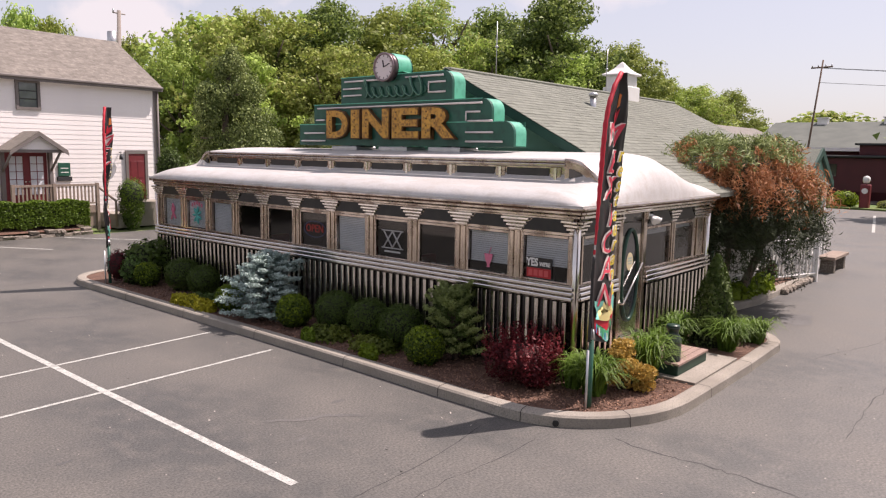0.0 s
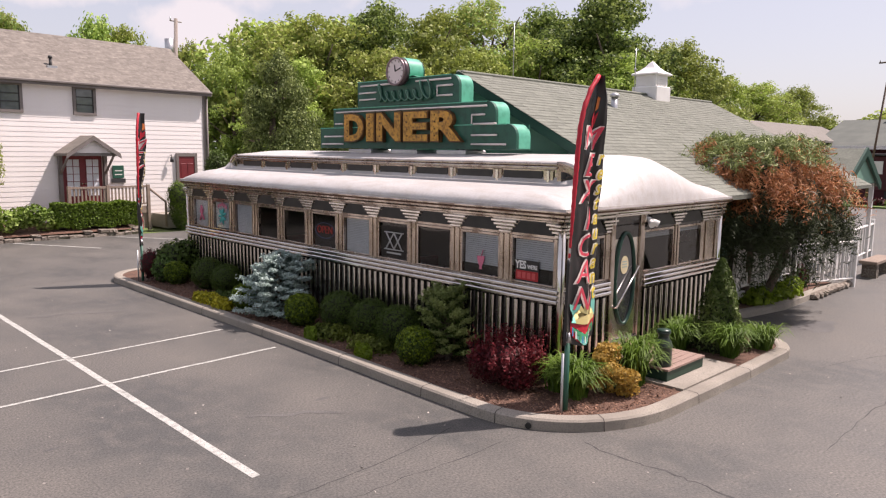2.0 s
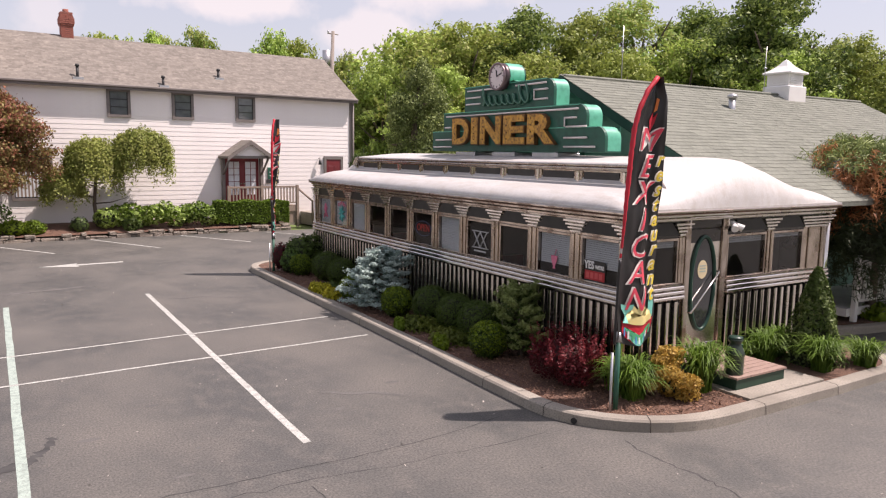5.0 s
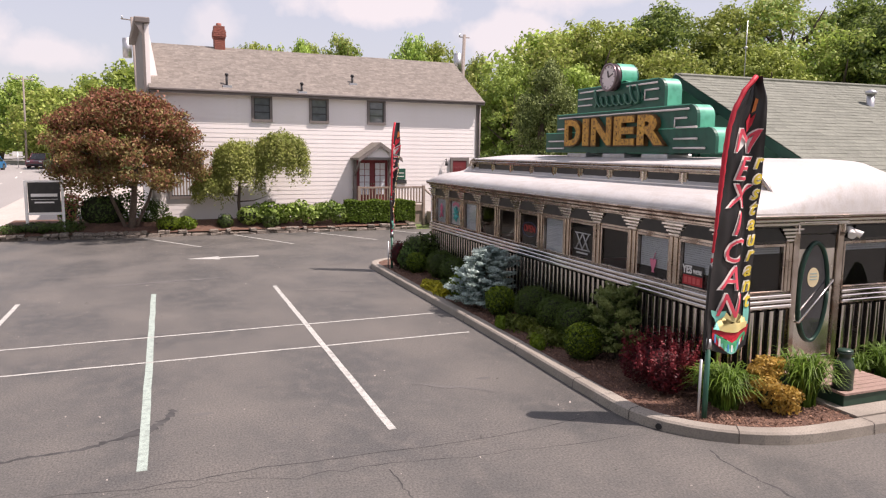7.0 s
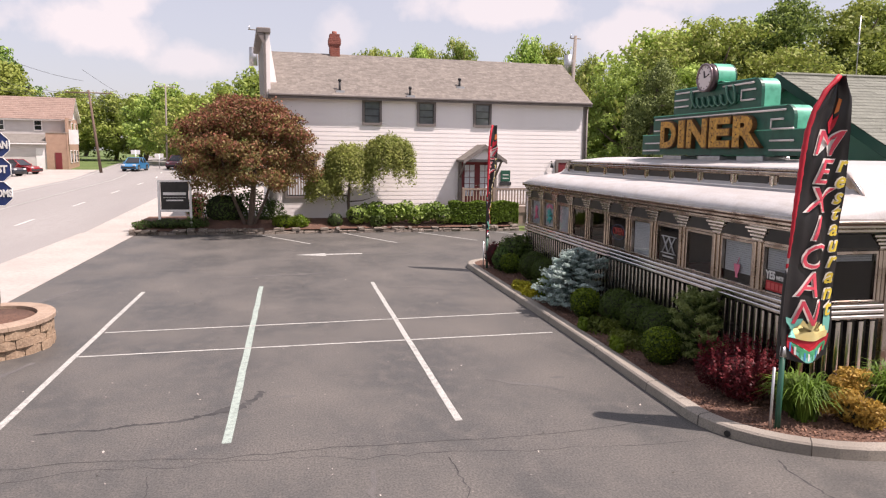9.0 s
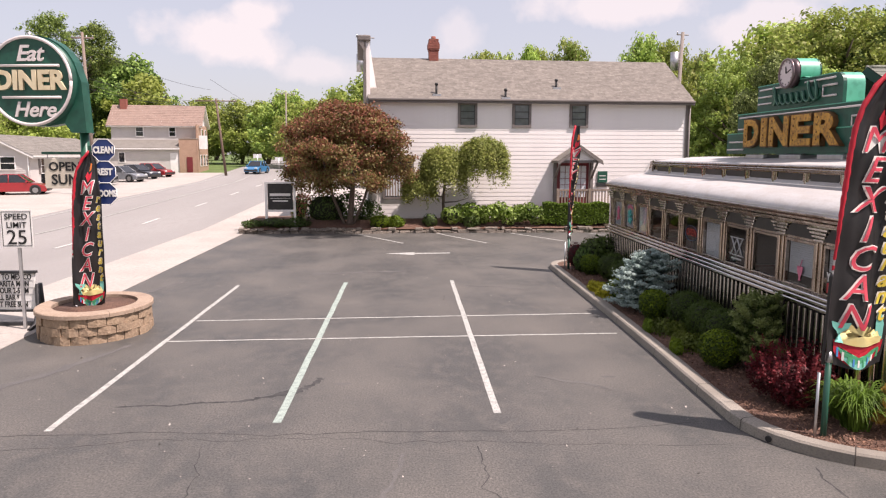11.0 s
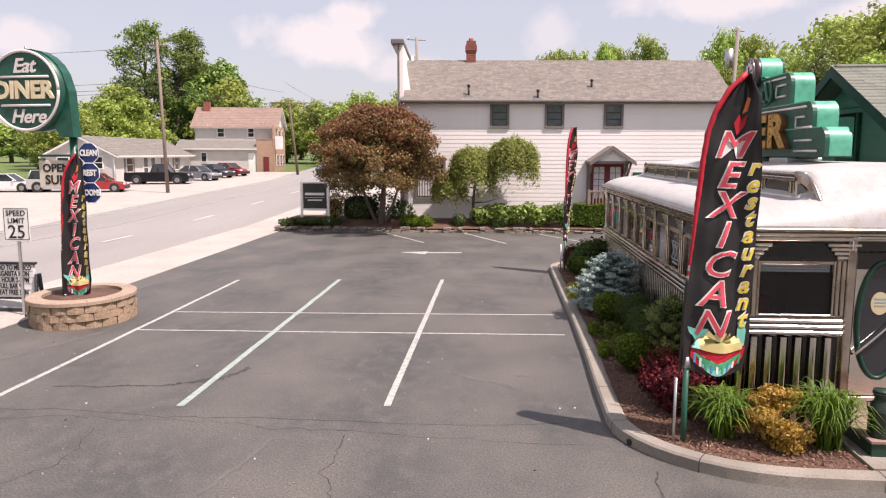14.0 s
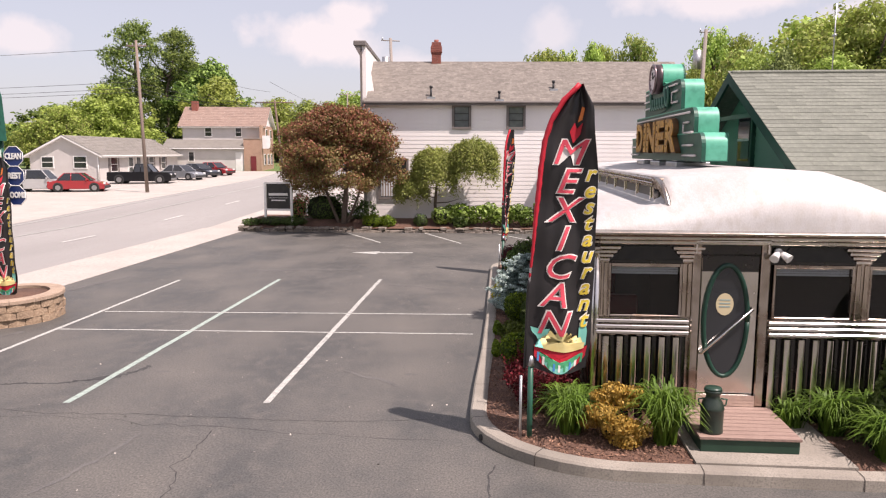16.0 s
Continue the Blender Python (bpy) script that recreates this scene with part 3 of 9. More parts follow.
for k in range(9):
    y = 16 + k * 9.2
    stripe("lane_dash", [(-10.3 - 0.12 * max(0, y - 70), y), (-10.3 - 0.12 * max(0, y + 2.6 - 70), y + 2.6)], 0.14, ROAD_LINE, "white dashed lane mark on the street", -0.02)
stripe("edge_line", [(-16.9 - 0.12 * max(0, y - 70), y) for y in range(-40, 200, 6)], 0.14, LINE, "white edge line of the street", -0.02)
stripe("centre_line", [(-13.6 - 0.12 * max(0, y - 70), y) for y in range(-40, 200, 6)], 0.12, LINE, "pale line along the street", -0.02)

# cracks and patches in the asphalt
CRACK = mat("tar_crack", (0.03, 0.029, 0.029), (0.07, 0.068, 0.066), 5, 0.8)
STAIN = mat("darker_asphalt_patch", (0.056, 0.054, 0.053), (0.095, 0.09, 0.086), 1.5, 0.64, spec=0.7, fine=(0.1, 0.095, 0.09), fine_scale=90, bump=0.25, bump_scale=160)
def crack(a, b, w, seed, amp=0.16, n=18, material=None, label="narrow dark crack in the asphalt", name="asphalt_crack", category="crack"):
    rng = random.Random(seed)
    d = (Vector(b) - Vector(a))
    s = Vector((-d.y, d.x)).normalized()
    off, left, right = 0.0, [], []
    for k in range(n + 1):
        off += rng.uniform(-amp, amp) * 0.45
        p = Vector(a) + d * k / n + s * off * math.sin(math.pi * k / n)
        h = w * rng.uniform(0.25, 0.9) * (0.15 if k in (0, n) else 1)
        left.append((p.x + s.x * h, p.y + s.y * h, 0.001 + 0.0001 * seed))
        right.append((p.x - s.x * h, p.y - s.y * h, 0.001 + 0.0001 * seed))
    setting(name, sheet(B(), [left, right], smooth=False), material or CRACK, label, category)
crack((-0.85, 7.16), (0.95, 7.34), 0.05, 1, 0.06, 40)
crack((0.85, 7.30), (1.46, 7.68), 0.07, 11, 0.06, 20)
crack((1.30, 7.52), (1.93, 8.42), 0.10, 12, 0.08, 24)
crack((1.35, 7.60), (1.72, 7.82), 0.12, 16, 0.08, 14)
crack((-3.8, 6.12), (7.3, 6.28), 0.012, 13, 0.12, 60)
crack((4.2, 5.6), (4.6, 3.0), 0.012, 14, 0.16, 30)
crack((0.8, 5.7), (0.4, 3.4), 0.010, 15, 0.16, 30)
crack((8.07, 4.8), (7.72, 2.3), 0.022, 3, 0.14, 34)
crack((7.75, 2.6), (8.6, 0.8), 0.014, 2, 0.2, 26)
crack((-3.6, 5.7), (7.4, 5.5), 0.011, 4, 0.22, 60)
crack((13.5, 3.9), (30, 0.5), 0.009, 7, 0.3, 60)
crack((10.0, 2.6), (22, 3.4), 0.010, 9, 0.3, 60)
crack((-3.9, 19.8), (7.6, 20.6), 0.012, 10, 0.15, 30)
def patch(cx, cy, rx, ry, seed, z=0.002, material=None):
    rng = random.Random(seed)
    bm = B()
    pts = []
    for k in range(26):
        a = 2 * math.pi * k / 26
        q = 1 + rng.uniform(-0.22, 0.22)
        pts.append(bm.verts.new((cx + rx * q * math.cos(a), cy + ry * q * math.sin(a), z)))
    bm.faces.new(pts)
    setting("asphalt_stain", bm, material or STAIN, "darker stained patch of asphalt", "stain")
for i, s in enumerate([(16.9, 5.0, 0.7, 0.35), (3.2, 9.0, 0.1, 0.03), (1.2, 9.2, 0.12, 0.03), (0.1, 8.3, 0.09, 0.02), (3.4, 7.2, 0.04, 0.03)]):
    patch(*s, 30 + i)
PALE = mat("pale_worn_asphalt", (0.112, 0.105, 0.10), (0.075, 0.072, 0.071), 1.5, 0.85, fine=(0.16, 0.15, 0.14), fine_scale=80, bump=0.25, bump_scale=160)
for i, s in enumerate([(2.3, 8.1, 0.16, 0.05), (6.6, 8.3, 0.12, 0.05), (3.1, 6.5, 0.14, 0.04), (5.4, 7.6, 0.1, 0.04)]):
    patch(*s, 60 + i, 0.0015, PALE)
for i, (a, b, w) in enumerate([((-3.5, 6.5), (-2.2, 9.8), 0.16), ((-2.9, 8.2), (-1.9, 10.6), 0.10), ((-3.9, 12.8), (-3.0, 17.5), 0.14), ((5.4, 8.4), (6.5, 7.6), 0.09), ((2.9, 3.6), (3.3, 5.4), 0.05), ((0.2, 18.6), (3.4, 19.2), 0.16), ((4.9, 16.6), (6.6, 15.9), 0.10)]):
    crack(a, b, w, 20 + i, 0.10, 22, PALE, "pale dusty scuff on the asphalt", "asphalt_scuff", "stain")


def arc(cx, cy, r, a0, a1, n=10, ry=None):
    return [(cx + r * math.cos(radians(a0 + (a1 - a0) * k / n)), cy + (ry or r) * math.sin(radians(a0 + (a1 - a0) * k / n))) for k in range(n + 1)]


# outer line of the island's kerb, clockwise from the far corner
KERB = [(9.6, 20.6)] + arc(9.05, 19.4, 1.25, 90, 180, 7) + [(7.79, 17.0), (7.79, 14.5), (7.79, 12.0), (7.76, 9.5), (7.70, 7.4)] + \
    arc(9.75, 6.25, 2.06, 180, 270, 10, 1.79) + [(10.45, 4.45), (12.2, 4.43), (13.3, 4.45)] + arc(13.76, 5.5, 1.05, -85, 40, 8) + [(15.6, 6.6), (16.6, 6.3), (18.0, 6.05), (20.4, 6.1), (22.0, 6.0)]


def inward(pts, d):
    out = []
    for i, p in enumerate(pts):
        t = (Vector(pts[min(i + 1, len(pts) - 1)]) - Vector(pts[max(i - 1, 0)])).normalized()
        out.append((p[0] - t.y * d, p[1] + t.x * d))
    return out


kerb_in = inward(KERB, 0.24)
bm = B()
sheet(bm, [[(*p, -0.1) for p in KERB], [(*p, 0.13) for p in inward(KERB, 0.012)], [(*p, 0.155) for p in inward(KERB, 0.04)], [(*p, 0.16) for p in inward(KERB, 0.20)], [(*p, 0.145) for p in kerb_in], [(*p, -0.1) for p in kerb_in]], smooth=False)
kerb = setting("kerb", bm, CONCRETE, "rounded concrete kerb with joints round the planting island", "kerb")
JOINT = mat("kerb_joint_dirt", (0.05, 0.042, 0.036), rough=0.95)
for i in (9, 10, 11, 12, 13, 15, 20, 25, 26, 28, 35):
    p, q = Vector(KERB[i]), Vector(kerb_in[i])
    d = (q - p).normalized()
    s = Vector((-d.y, d.x)) * 0.006
    bm = B()
    a, b = p - d * 0.003, q
    sheet(bm, [[(*(a - s), 0.0), (*(a + s), 0.0)], [(*(a - s + d * 0.012), 0.132), (*(a + s + d * 0.012), 0.132)], [(*(a - s + d * 0.045), 0.159), (*(a + s + d * 0.045), 0.159)], [(*(b - s), 0.163), (*(b + s), 0.163)]])
    part("joint", bm, JOINT, kerb)
part("drain_hole", cyl(B(), (7.863, 5.518, 0.05), (7.95, 5.568, 0.05), 0.042), INK, kerb, "dark drain hole in the kerb")

bm = B()
ring = [p for p in kerb_in if p[0] < 15.9]
bed = [(*p, 0.13) for p in ring] + [(15.9, 7.5, 0.13), (15.9, 20.0, 0.13)]
face = bm.faces.new([bm.verts.new(p) for p in bed])
bmesh.ops.triangulate(bm, faces=[face])
setting("mulch_bed", bm, MULCH, "brown bark mulch bed inside the kerb", "mulch bed")
bm = B()
prism(bm, [(15.9, 6.85), (18.0, 6.32), (20.4, 6.36), (22.0, 6.3), (22.0, 9.0), (15.9, 9.0)], "z", -0.05, 0.14)
setting("mulch_bed_side", bm, MULCH, "brown bark mulch bed under the conifer", "mulch bed")
setting("entrance_slab", prism(B(), [(10.42, 4.69), (12.25, 4.69), (12.25, 6.15), (10.42, 6.15)], "z", -0.05, 0.168), CONCRETE, "pale concrete entrance slab between the plants", "pavement")

# wood chips, too many to count
rng = np.random.default_rng(5)
pts = []
while len(pts) < 9000:
    x, y = rng.uniform(7.95, 10.4), rng.uniform(4.7, 18.5)
    if (x < 9.3 and y > 5.9) or (y < 6.25 and ((x - 9.75) / 1.8) ** 2 + ((y - 6.25) / 1.53) ** 2 < 1) or (9.1 < x < 10.4 and 4.75 < y < 6.1):
        pts.append((x, y, 0.135 + rng.uniform(0, 0.02)))
c = np.array(pts)
chips = leaf_mesh("wood_chips", c, np.tile((0, 0, 1.0), (len(c), 1)), 0.05, 6, mat("wood_chip", (0.27, 0.15, 0.10), (0.14, 0.075, 0.05), 8, 0.9, shift=0.5), 0.5, 0.35, 0.05)
tagged(part("wood_chips", chips, None), "loose brown bark chips on the bed", "wood chips", kind="stuff")

# grit and small litter on the lot
rng = np.random.default_rng(15)
c = np.stack([rng.uniform(-4, 16, 1500), rng.uniform(-2, 29, 1500), np.full(1500, 0.006)], 1)
c = c[(c[:, 0] < 7.5) | (c[:, 1] < 4.2)]
grit = leaf_mesh("grit", c, np.tile((0, 0, 1.0), (len(c), 1)), 0.035, 16, mat("pale_grit", (0.34, 0.31, 0.28), (0.2, 0.18, 0.16), 8, 0.9, shift=0.5), 0.3, 0.7, 0.05)
tagged(part("grit", grit, None), "scattered pale grit on the asphalt", "grit", kind="stuff")

# ---- the diner ----
FX, FY0, FY1, EX1 = 9.40, 6.20, 18.40, 14.60   # front wall, its two ends, the far side
diner = thing("diner", pose(12.0, 12.3, 0.13), "old stainless-steel railcar diner with white barrel roof", "diner")
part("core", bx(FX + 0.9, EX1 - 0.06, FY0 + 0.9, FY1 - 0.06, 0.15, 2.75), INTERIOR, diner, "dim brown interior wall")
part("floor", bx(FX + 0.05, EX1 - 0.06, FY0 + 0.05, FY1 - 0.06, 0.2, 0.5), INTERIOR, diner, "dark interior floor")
part("soffit", bx(FX - 0.02, EX1, FY0 - 0.02, FY1, 2.62, 2.72), CHROME_DULL, diner, "steel soffit")
part("back_wall", bx(EX1 - 0.06, EX1, FY0 + 0.02, FY1, 0.15, 2.75), CHROME_DULL, diner)
part("far_end_wall", bx(FX + 0.02, EX1 - 0.06, FY1 - 0.06, FY1, 0.15, 2.75), CHROME_DULL, diner)


def flutes(a, b, z0, z1, pitch, deep, fixed, axis):
    """Upright half-round steel ribs between a and b on a wall; they stand out towards the lower side of the fixed axis."""
    bm = B()
    n = max(1, round((b - a) / pitch))
    line = []
    for i in range(n):
        s, w = a + (b - a) * i / n, (b - a) / n
        for u, d in ((0.0, 0.9), (0.03, 0.97), (0.10, 1.0), (0.34, 1.0), (0.41, 0.97), (0.44, 0.9), (0.47, 0.3), (0.52, 0.05), (0.72, 0.0), (0.92, 0.05), (0.97, 0.3)):
            line.append((s + u * w, fixed - d * deep))
    line.append((b, fixed))
    rows = [[(d, s, z) if axis == "y" else (s, d, z) for s, d in line] for z in (z0, z1)]
    sheet(bm, rows)
    # blackened groove faces: enamel strips with the bed's dark reflection painted in
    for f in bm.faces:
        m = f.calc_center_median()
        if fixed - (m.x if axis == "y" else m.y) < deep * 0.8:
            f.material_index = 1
    return bm


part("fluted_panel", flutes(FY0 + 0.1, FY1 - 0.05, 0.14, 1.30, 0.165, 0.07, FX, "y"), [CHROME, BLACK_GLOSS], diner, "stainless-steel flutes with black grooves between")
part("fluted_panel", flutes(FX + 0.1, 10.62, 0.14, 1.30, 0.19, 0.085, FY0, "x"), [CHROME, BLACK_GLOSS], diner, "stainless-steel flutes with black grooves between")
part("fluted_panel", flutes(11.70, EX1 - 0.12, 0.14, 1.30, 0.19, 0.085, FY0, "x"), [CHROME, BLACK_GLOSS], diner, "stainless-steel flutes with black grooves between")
part("skirt_backing", bx(FX, FX + 0.06, FY0 + 0.02, FY1 - 0.06, 0.15, 1.55), CHROME_DULL, diner)
part("skirt_backing", bx(FX + 0.06, 10.66, FY0, FY0 + 0.06, 0.15, 1.55), CHROME_DULL, diner)
part("skirt_backing", bx(11.66, EX1 - 0.06, FY0, FY0 + 0.06, 0.15, 1.55), CHROME_DULL, diner)

# three polished bands under the windows
for k in range(3):
    z = 1.335 + 0.075 * k
    part("sill_band", bx(FX - 0.11 + 0.008 * k, FX, FY0 - 0.02, FY1, z, z + 0.055, bevel=0.012), CHROME_BAND, diner, "polished steel band")
    part("sill_band", bx(FX, 10.64, FY0 - 0.105 + 0.008 * k, FY0, z, z + 0.055, bevel=0.012), CHROME_BAND, diner, "polished steel band")
    part("sill_band", bx(11.67, EX1, FY0 - 0.105 + 0.008 * k, FY0, z, z + 0.055, bevel=0.012), CHROME_BAND, diner, "polished steel band")

PITCH, WIDE = 1.0935, 0.865
windows_front = [(FY0 + 0.10 + PITCH * k, FY0 + 0.10 + PITCH * k + WIDE) for k in range(11)]
RUST_EDGE = mat("rusty_drip_edge", (0.085, 0.045, 0.03), (0.16, 0.075, 0.04), 4, 0.8, bump=0.2)
STEEL_BROWN = mat("warm_steel_pier", (0.52, 0.45, 0.385), (0.30, 0.225, 0.18), 2.6, 0.16, 1.0, rough2=0.42, contrast=(0.45, 0.8))
MIRROR_GLASS = glass("mirror_tinted_glass", (0.86, 0.86, 0.86), 0.02)


def window(axis, a, b, fixed, blind=0.0, name_label="diner window in a steel frame", curtain=False):
    """A fixed pane in a steel frame with a blind box above; blind: how far the white blind is down."""
    def at(bm, s0, s1, d0, d1, z0, z1, bev=0.0):
        return box(bm, fixed + d0, fixed + d1, s0, s1, z0, z1, bev) if axis == "y" else box(bm, s0, s1, fixed + d0, fixed + d1, z0, z1, bev)
    z0, z1 = 1.56, 2.30
    fr = B()
    at(fr, a, a + 0.035, -0.015, 0.05, z0, z1, 0.006)
    at(fr, b - 0.035, b, -0.015, 0.05, z0, z1, 0.006)
    at(fr, a + 0.035, b - 0.035, -0.015, 0.05, z0, z0 + 0.03, 0.006)
    at(fr, a + 0.035, b - 0.035, -0.02, 0.05, z1 - 0.05, z1, 0.006)
    w = part("window", fr, CHROME_DULL, diner, name_label)
    q = [(a + 0.035, z0 + 0.03), (b - 0.035, z0 + 0.03), (b - 0.035, z1 - 0.05), (a + 0.035, z1 - 0.05)]
    sheet_bm = B()
    sheet_bm.faces.new([sheet_bm.verts.new((fixed + 0.028, s, z) if axis == "y" else (s, fixed + 0.028, z)) for s, z in q])
    pane = part("pane", sheet_bm, MIRROR_GLASS, w)
    facing = pane.data.polygons[0].normal
    if (facing.x if axis == "y" else facing.y) > 0:
        pane.data.flip_normals()
    pane.visible_shadow = False
    if blind > 0:
        bl = B()
        zz = z1 - 0.06
        while zz > z1 - 0.06 - blind * 0.66:
            at(bl, a + 0.05, b - 0.05, 0.055, 0.066, zz - 0.03, zz - 0.002)
            zz -= 0.0335
        part("blind", bl, BLIND, w, "white slatted blind let down")
    return w


BLINDS = [0.62, 0.72, 0, 0, 0.97, 0, 0, 0, 0.97, 0.95, 0.97]
for (a, b), down in zip(windows_front, BLINDS):
    window("y", a, b, FX, down, "diner window in a steel frame" + (" with a white blind down" if down else ""))
END_WINDOWS = [(9.56, 10.54), (11.72, 12.76), (12.94, 13.84)]
for (a, b), down in zip(END_WINDOWS, (0.13, 0.13, 0.10)):
    window("x", a, b, FY0, down, "dark diner window with its shade rolled up")

# piers between the windows, with fan-shaped steel brackets above
def pier(axis, s0, s1, fixed):
    def at(bm, a, b, d0, d1, z0, z1, bev=0.0):
        return box(bm, fixed + d0, fixed + d1, a, b, z0, z1, bev) if axis == "y" else box(bm, a, b, fixed + d0, fixed + d1, z0, z1, bev)
    bm, m = B(), (s0 + s1) / 2
    at(bm, s0, s1, -0.01, 0.06, 1.56, 2.32)
    for k in (-1, 1):
        at(bm, m + k * (s1 - s0) * 0.27 - 0.028, m + k * (s1 - s0) * 0.27 + 0.028, -0.035, -0.01, 1.57, 2.31, 0.01)
    p = part("window_pier", bm, STEEL_BROWN, diner, "ribbed stainless-steel window pier")
    for k in range(4):
        w = (s1 - s0) / 2 + 0.01 + 0.045 * k
        z = 2.325 + 0.055 * k
        part("bracket_fin", at(B(), m - w, m + w, -0.045 - 0.012 * k, 0.03, z, z + 0.042, 0.008), CHROME_BAND, p)


edges = [FY0 - 0.0] + [v for w in windows_front for v in w] + [FY1]
for k in range(0, len(edges), 2):
    s0, s1 = edges[k], edges[k + 1]
    if s1 - s0 > 0.05:
        pier("y", s0, s1, FX)
for s0, s1 in ((FX, 9.56), (10.54, 10.66), (12.76, 12.94), (13.84, EX1 - 0.02)):
    pier("x", s0, s1, FY0)
part("corner_post", cyl(B(), (FX - 0.005, FY0 - 0.005, 0.14), (FX - 0.005, FY0 - 0.005, 2.62), 0.06, n=14), CHROME, diner, "rounded steel corner post")
part("corner_post", cyl(B(), (EX1, FY0, 0.14), (EX1, FY0, 2.62), 0.05, n=14), CHROME, diner, "rounded steel corner post")
part("corner_post", cyl(B(), (FX, FY1, 0.14), (FX, FY1, 2.62), 0.05, n=14), CHROME, diner, "rounded steel corner post")

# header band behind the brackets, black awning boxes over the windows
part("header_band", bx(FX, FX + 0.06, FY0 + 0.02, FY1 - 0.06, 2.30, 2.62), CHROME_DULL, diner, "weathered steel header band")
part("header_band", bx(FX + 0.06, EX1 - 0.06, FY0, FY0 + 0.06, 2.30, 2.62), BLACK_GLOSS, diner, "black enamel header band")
def vent_box(axis, a, b, fixed):
    m, w0, w1 = (a + b) / 2, (b - a) / 2 - 0.02, (b - a) / 2 - 0.2
    bm = B()
    poly = [(m - w0, 2.345), (m + w0, 2.345), (m + w1, 2.535), (m - w1, 2.535)]
    prism(bm, poly, "x" if axis == "y" else "y", fixed - 0.035, fixed + 0.01)
    part("vent_panel", bm, BLACK, diner, "black trapezoid panel above a window")
for a, b in windows_front:
    vent_box("y", a, b, FX)
for a, b in END_WINDOWS[:2]:
    vent_box("x", a, b, FY0)
vent_box("x", 12.94, 13.84, FY0)
for k in range(2):
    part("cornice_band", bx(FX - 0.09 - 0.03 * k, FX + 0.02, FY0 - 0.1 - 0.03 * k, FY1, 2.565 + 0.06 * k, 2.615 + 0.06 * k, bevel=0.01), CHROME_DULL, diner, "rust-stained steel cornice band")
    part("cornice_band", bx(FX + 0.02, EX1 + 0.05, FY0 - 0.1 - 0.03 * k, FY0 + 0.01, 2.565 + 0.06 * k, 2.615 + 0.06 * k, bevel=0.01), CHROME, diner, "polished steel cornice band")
part("drip_edge", bx(FX - 0.165, EX1 + 0.09, FY0 - 0.19, FY1 + 0.09, 2.672, 2.69), RUST_EDGE, diner, "dark rusty drip edge under the roof")
part("cornice_ledge", bx(FX - 0.17, EX1 + 0.1, FY0 - 0.20, FY1 + 0.1, 2.69, 2.735, bevel=0.012), CHROME_DULL, diner, "thin projecting steel ledge under the roof")

# barrel roof: low curved shoulders round a raised clerestory
MX, MY0, MY1 = 10.32, 6.55, 17.75   # clerestory side, where it begins and ends


def ease(v):
    v = min(max(v, 0), 1)
    return v * v * (3 - 2 * v)


def roof_height(d_side, d_end):
    """Roof height from the distances to the nearer long eave and to the nearer end."""
    shoulder = 2.735 + 0.27 * math.sqrt(max(0, 1 - (1 - min(d_side / 0.7, 1)) ** 2)) + 0.04 * min(d_side / 1.0, 1)
    hump = shoulder + 0.50 * ease((d_side - 0.55) / 1.95)
    return shoulder, hump


ys = [FY0 - 0.16 + v for v in (0, 0.02, 0.06, 0.12, 0.2, 0.3, 0.42, 0.56, 0.72, 0.9, 1.1, 1.4)] + [FY0 + 1.3 + k * 0.6 for k in range(1, 17)] + [FY1 + 0.12 - v for v in (1.1, 0.9, 0.72, 0.56, 0.42, 0.3, 0.2, 0.12, 0.06, 0.02, 0)]
xs = [FX - 0.15 + v for v in (0, 0.015, 0.05, 0.1, 0.18, 0.28, 0.4, 0.55, 0.72, 0.9, 1.0)] + [MX + 0.10, MX + 0.16, MX + 0.3, 11.0, 11.5, 12.0, 12.5, 13.0] + [EX1 + 0.12 - v for v in (1.2, 0.98, 0.9, 0.72, 0.55, 0.4, 0.28, 0.18, 0.1, 0.05, 0.015, 0)]
rows = []
for y in ys:
    row = []
    d_end = max(0.0, min(y - ys[0], ys[-1] - y))
    cut_end = math.sqrt(max(0, 1 - (1 - min(d_end / 0.85, 1)) ** 2.2))
    for x in xs:
        d = max(0.0, min(x - xs[0], xs[-1] - x))
        low, hump = roof_height(d, d_end)
        inside = ease((d - 0.98) / 0.12) if x < 12 else 0.0
        z = low + (3.40 + 0.15 * min((d - 0.9) / 1.6, 1) - low) * inside if x < 12 else hump
        soft = ease((d_end - 0.35) / 0.5)
        z = hump + (z - hump) * soft
        row.append((x, y, 2.735 + (z - 2.735) * cut_end))
    rows.append(row)
bm = B()
sheet(bm, rows)
roof = part("roof", bm, ROOF_WHITE, diner, "white-coated barrel roof with stains")
part("roof_edge", bx(FX - 0.155, EX1 + 0.125, FY0 - 0.165, FY1 + 0.125, 2.735, 2.765), ROOF_WHITE, roof)
# clerestory wall of small dark windows
cl = part("clerestory", bx(MX - 0.02, MX + 0.10, MY0 + 0.4, MY1 - 0.4, 3.00, 3.30), CHROME_DULL, diner, "steel clerestory with a row of small dark windows")
part("clerestory_cap", bx(MX - 0.09, MX + 0.16, MY0 + 0.4, MY1 - 0.4, 3.30, 3.35, bevel=0.012), CHROME_DULL, cl)
part("clerestory_cap", bx(MX - 0.06, MX + 0.2, MY0 + 0.4, MY1 - 0.4, 3.35, 3.41, bevel=0.02), CHROME_DULL, cl)
part("clerestory_base", bx(MX - 0.06, MX + 0.0, MY0 + 0.4, MY1 - 0.4, 3.02, 3.07, bevel=0.012), CHROME, cl)
n_small = 9
span = (MY1 - MY0 - 1.2) / n_small
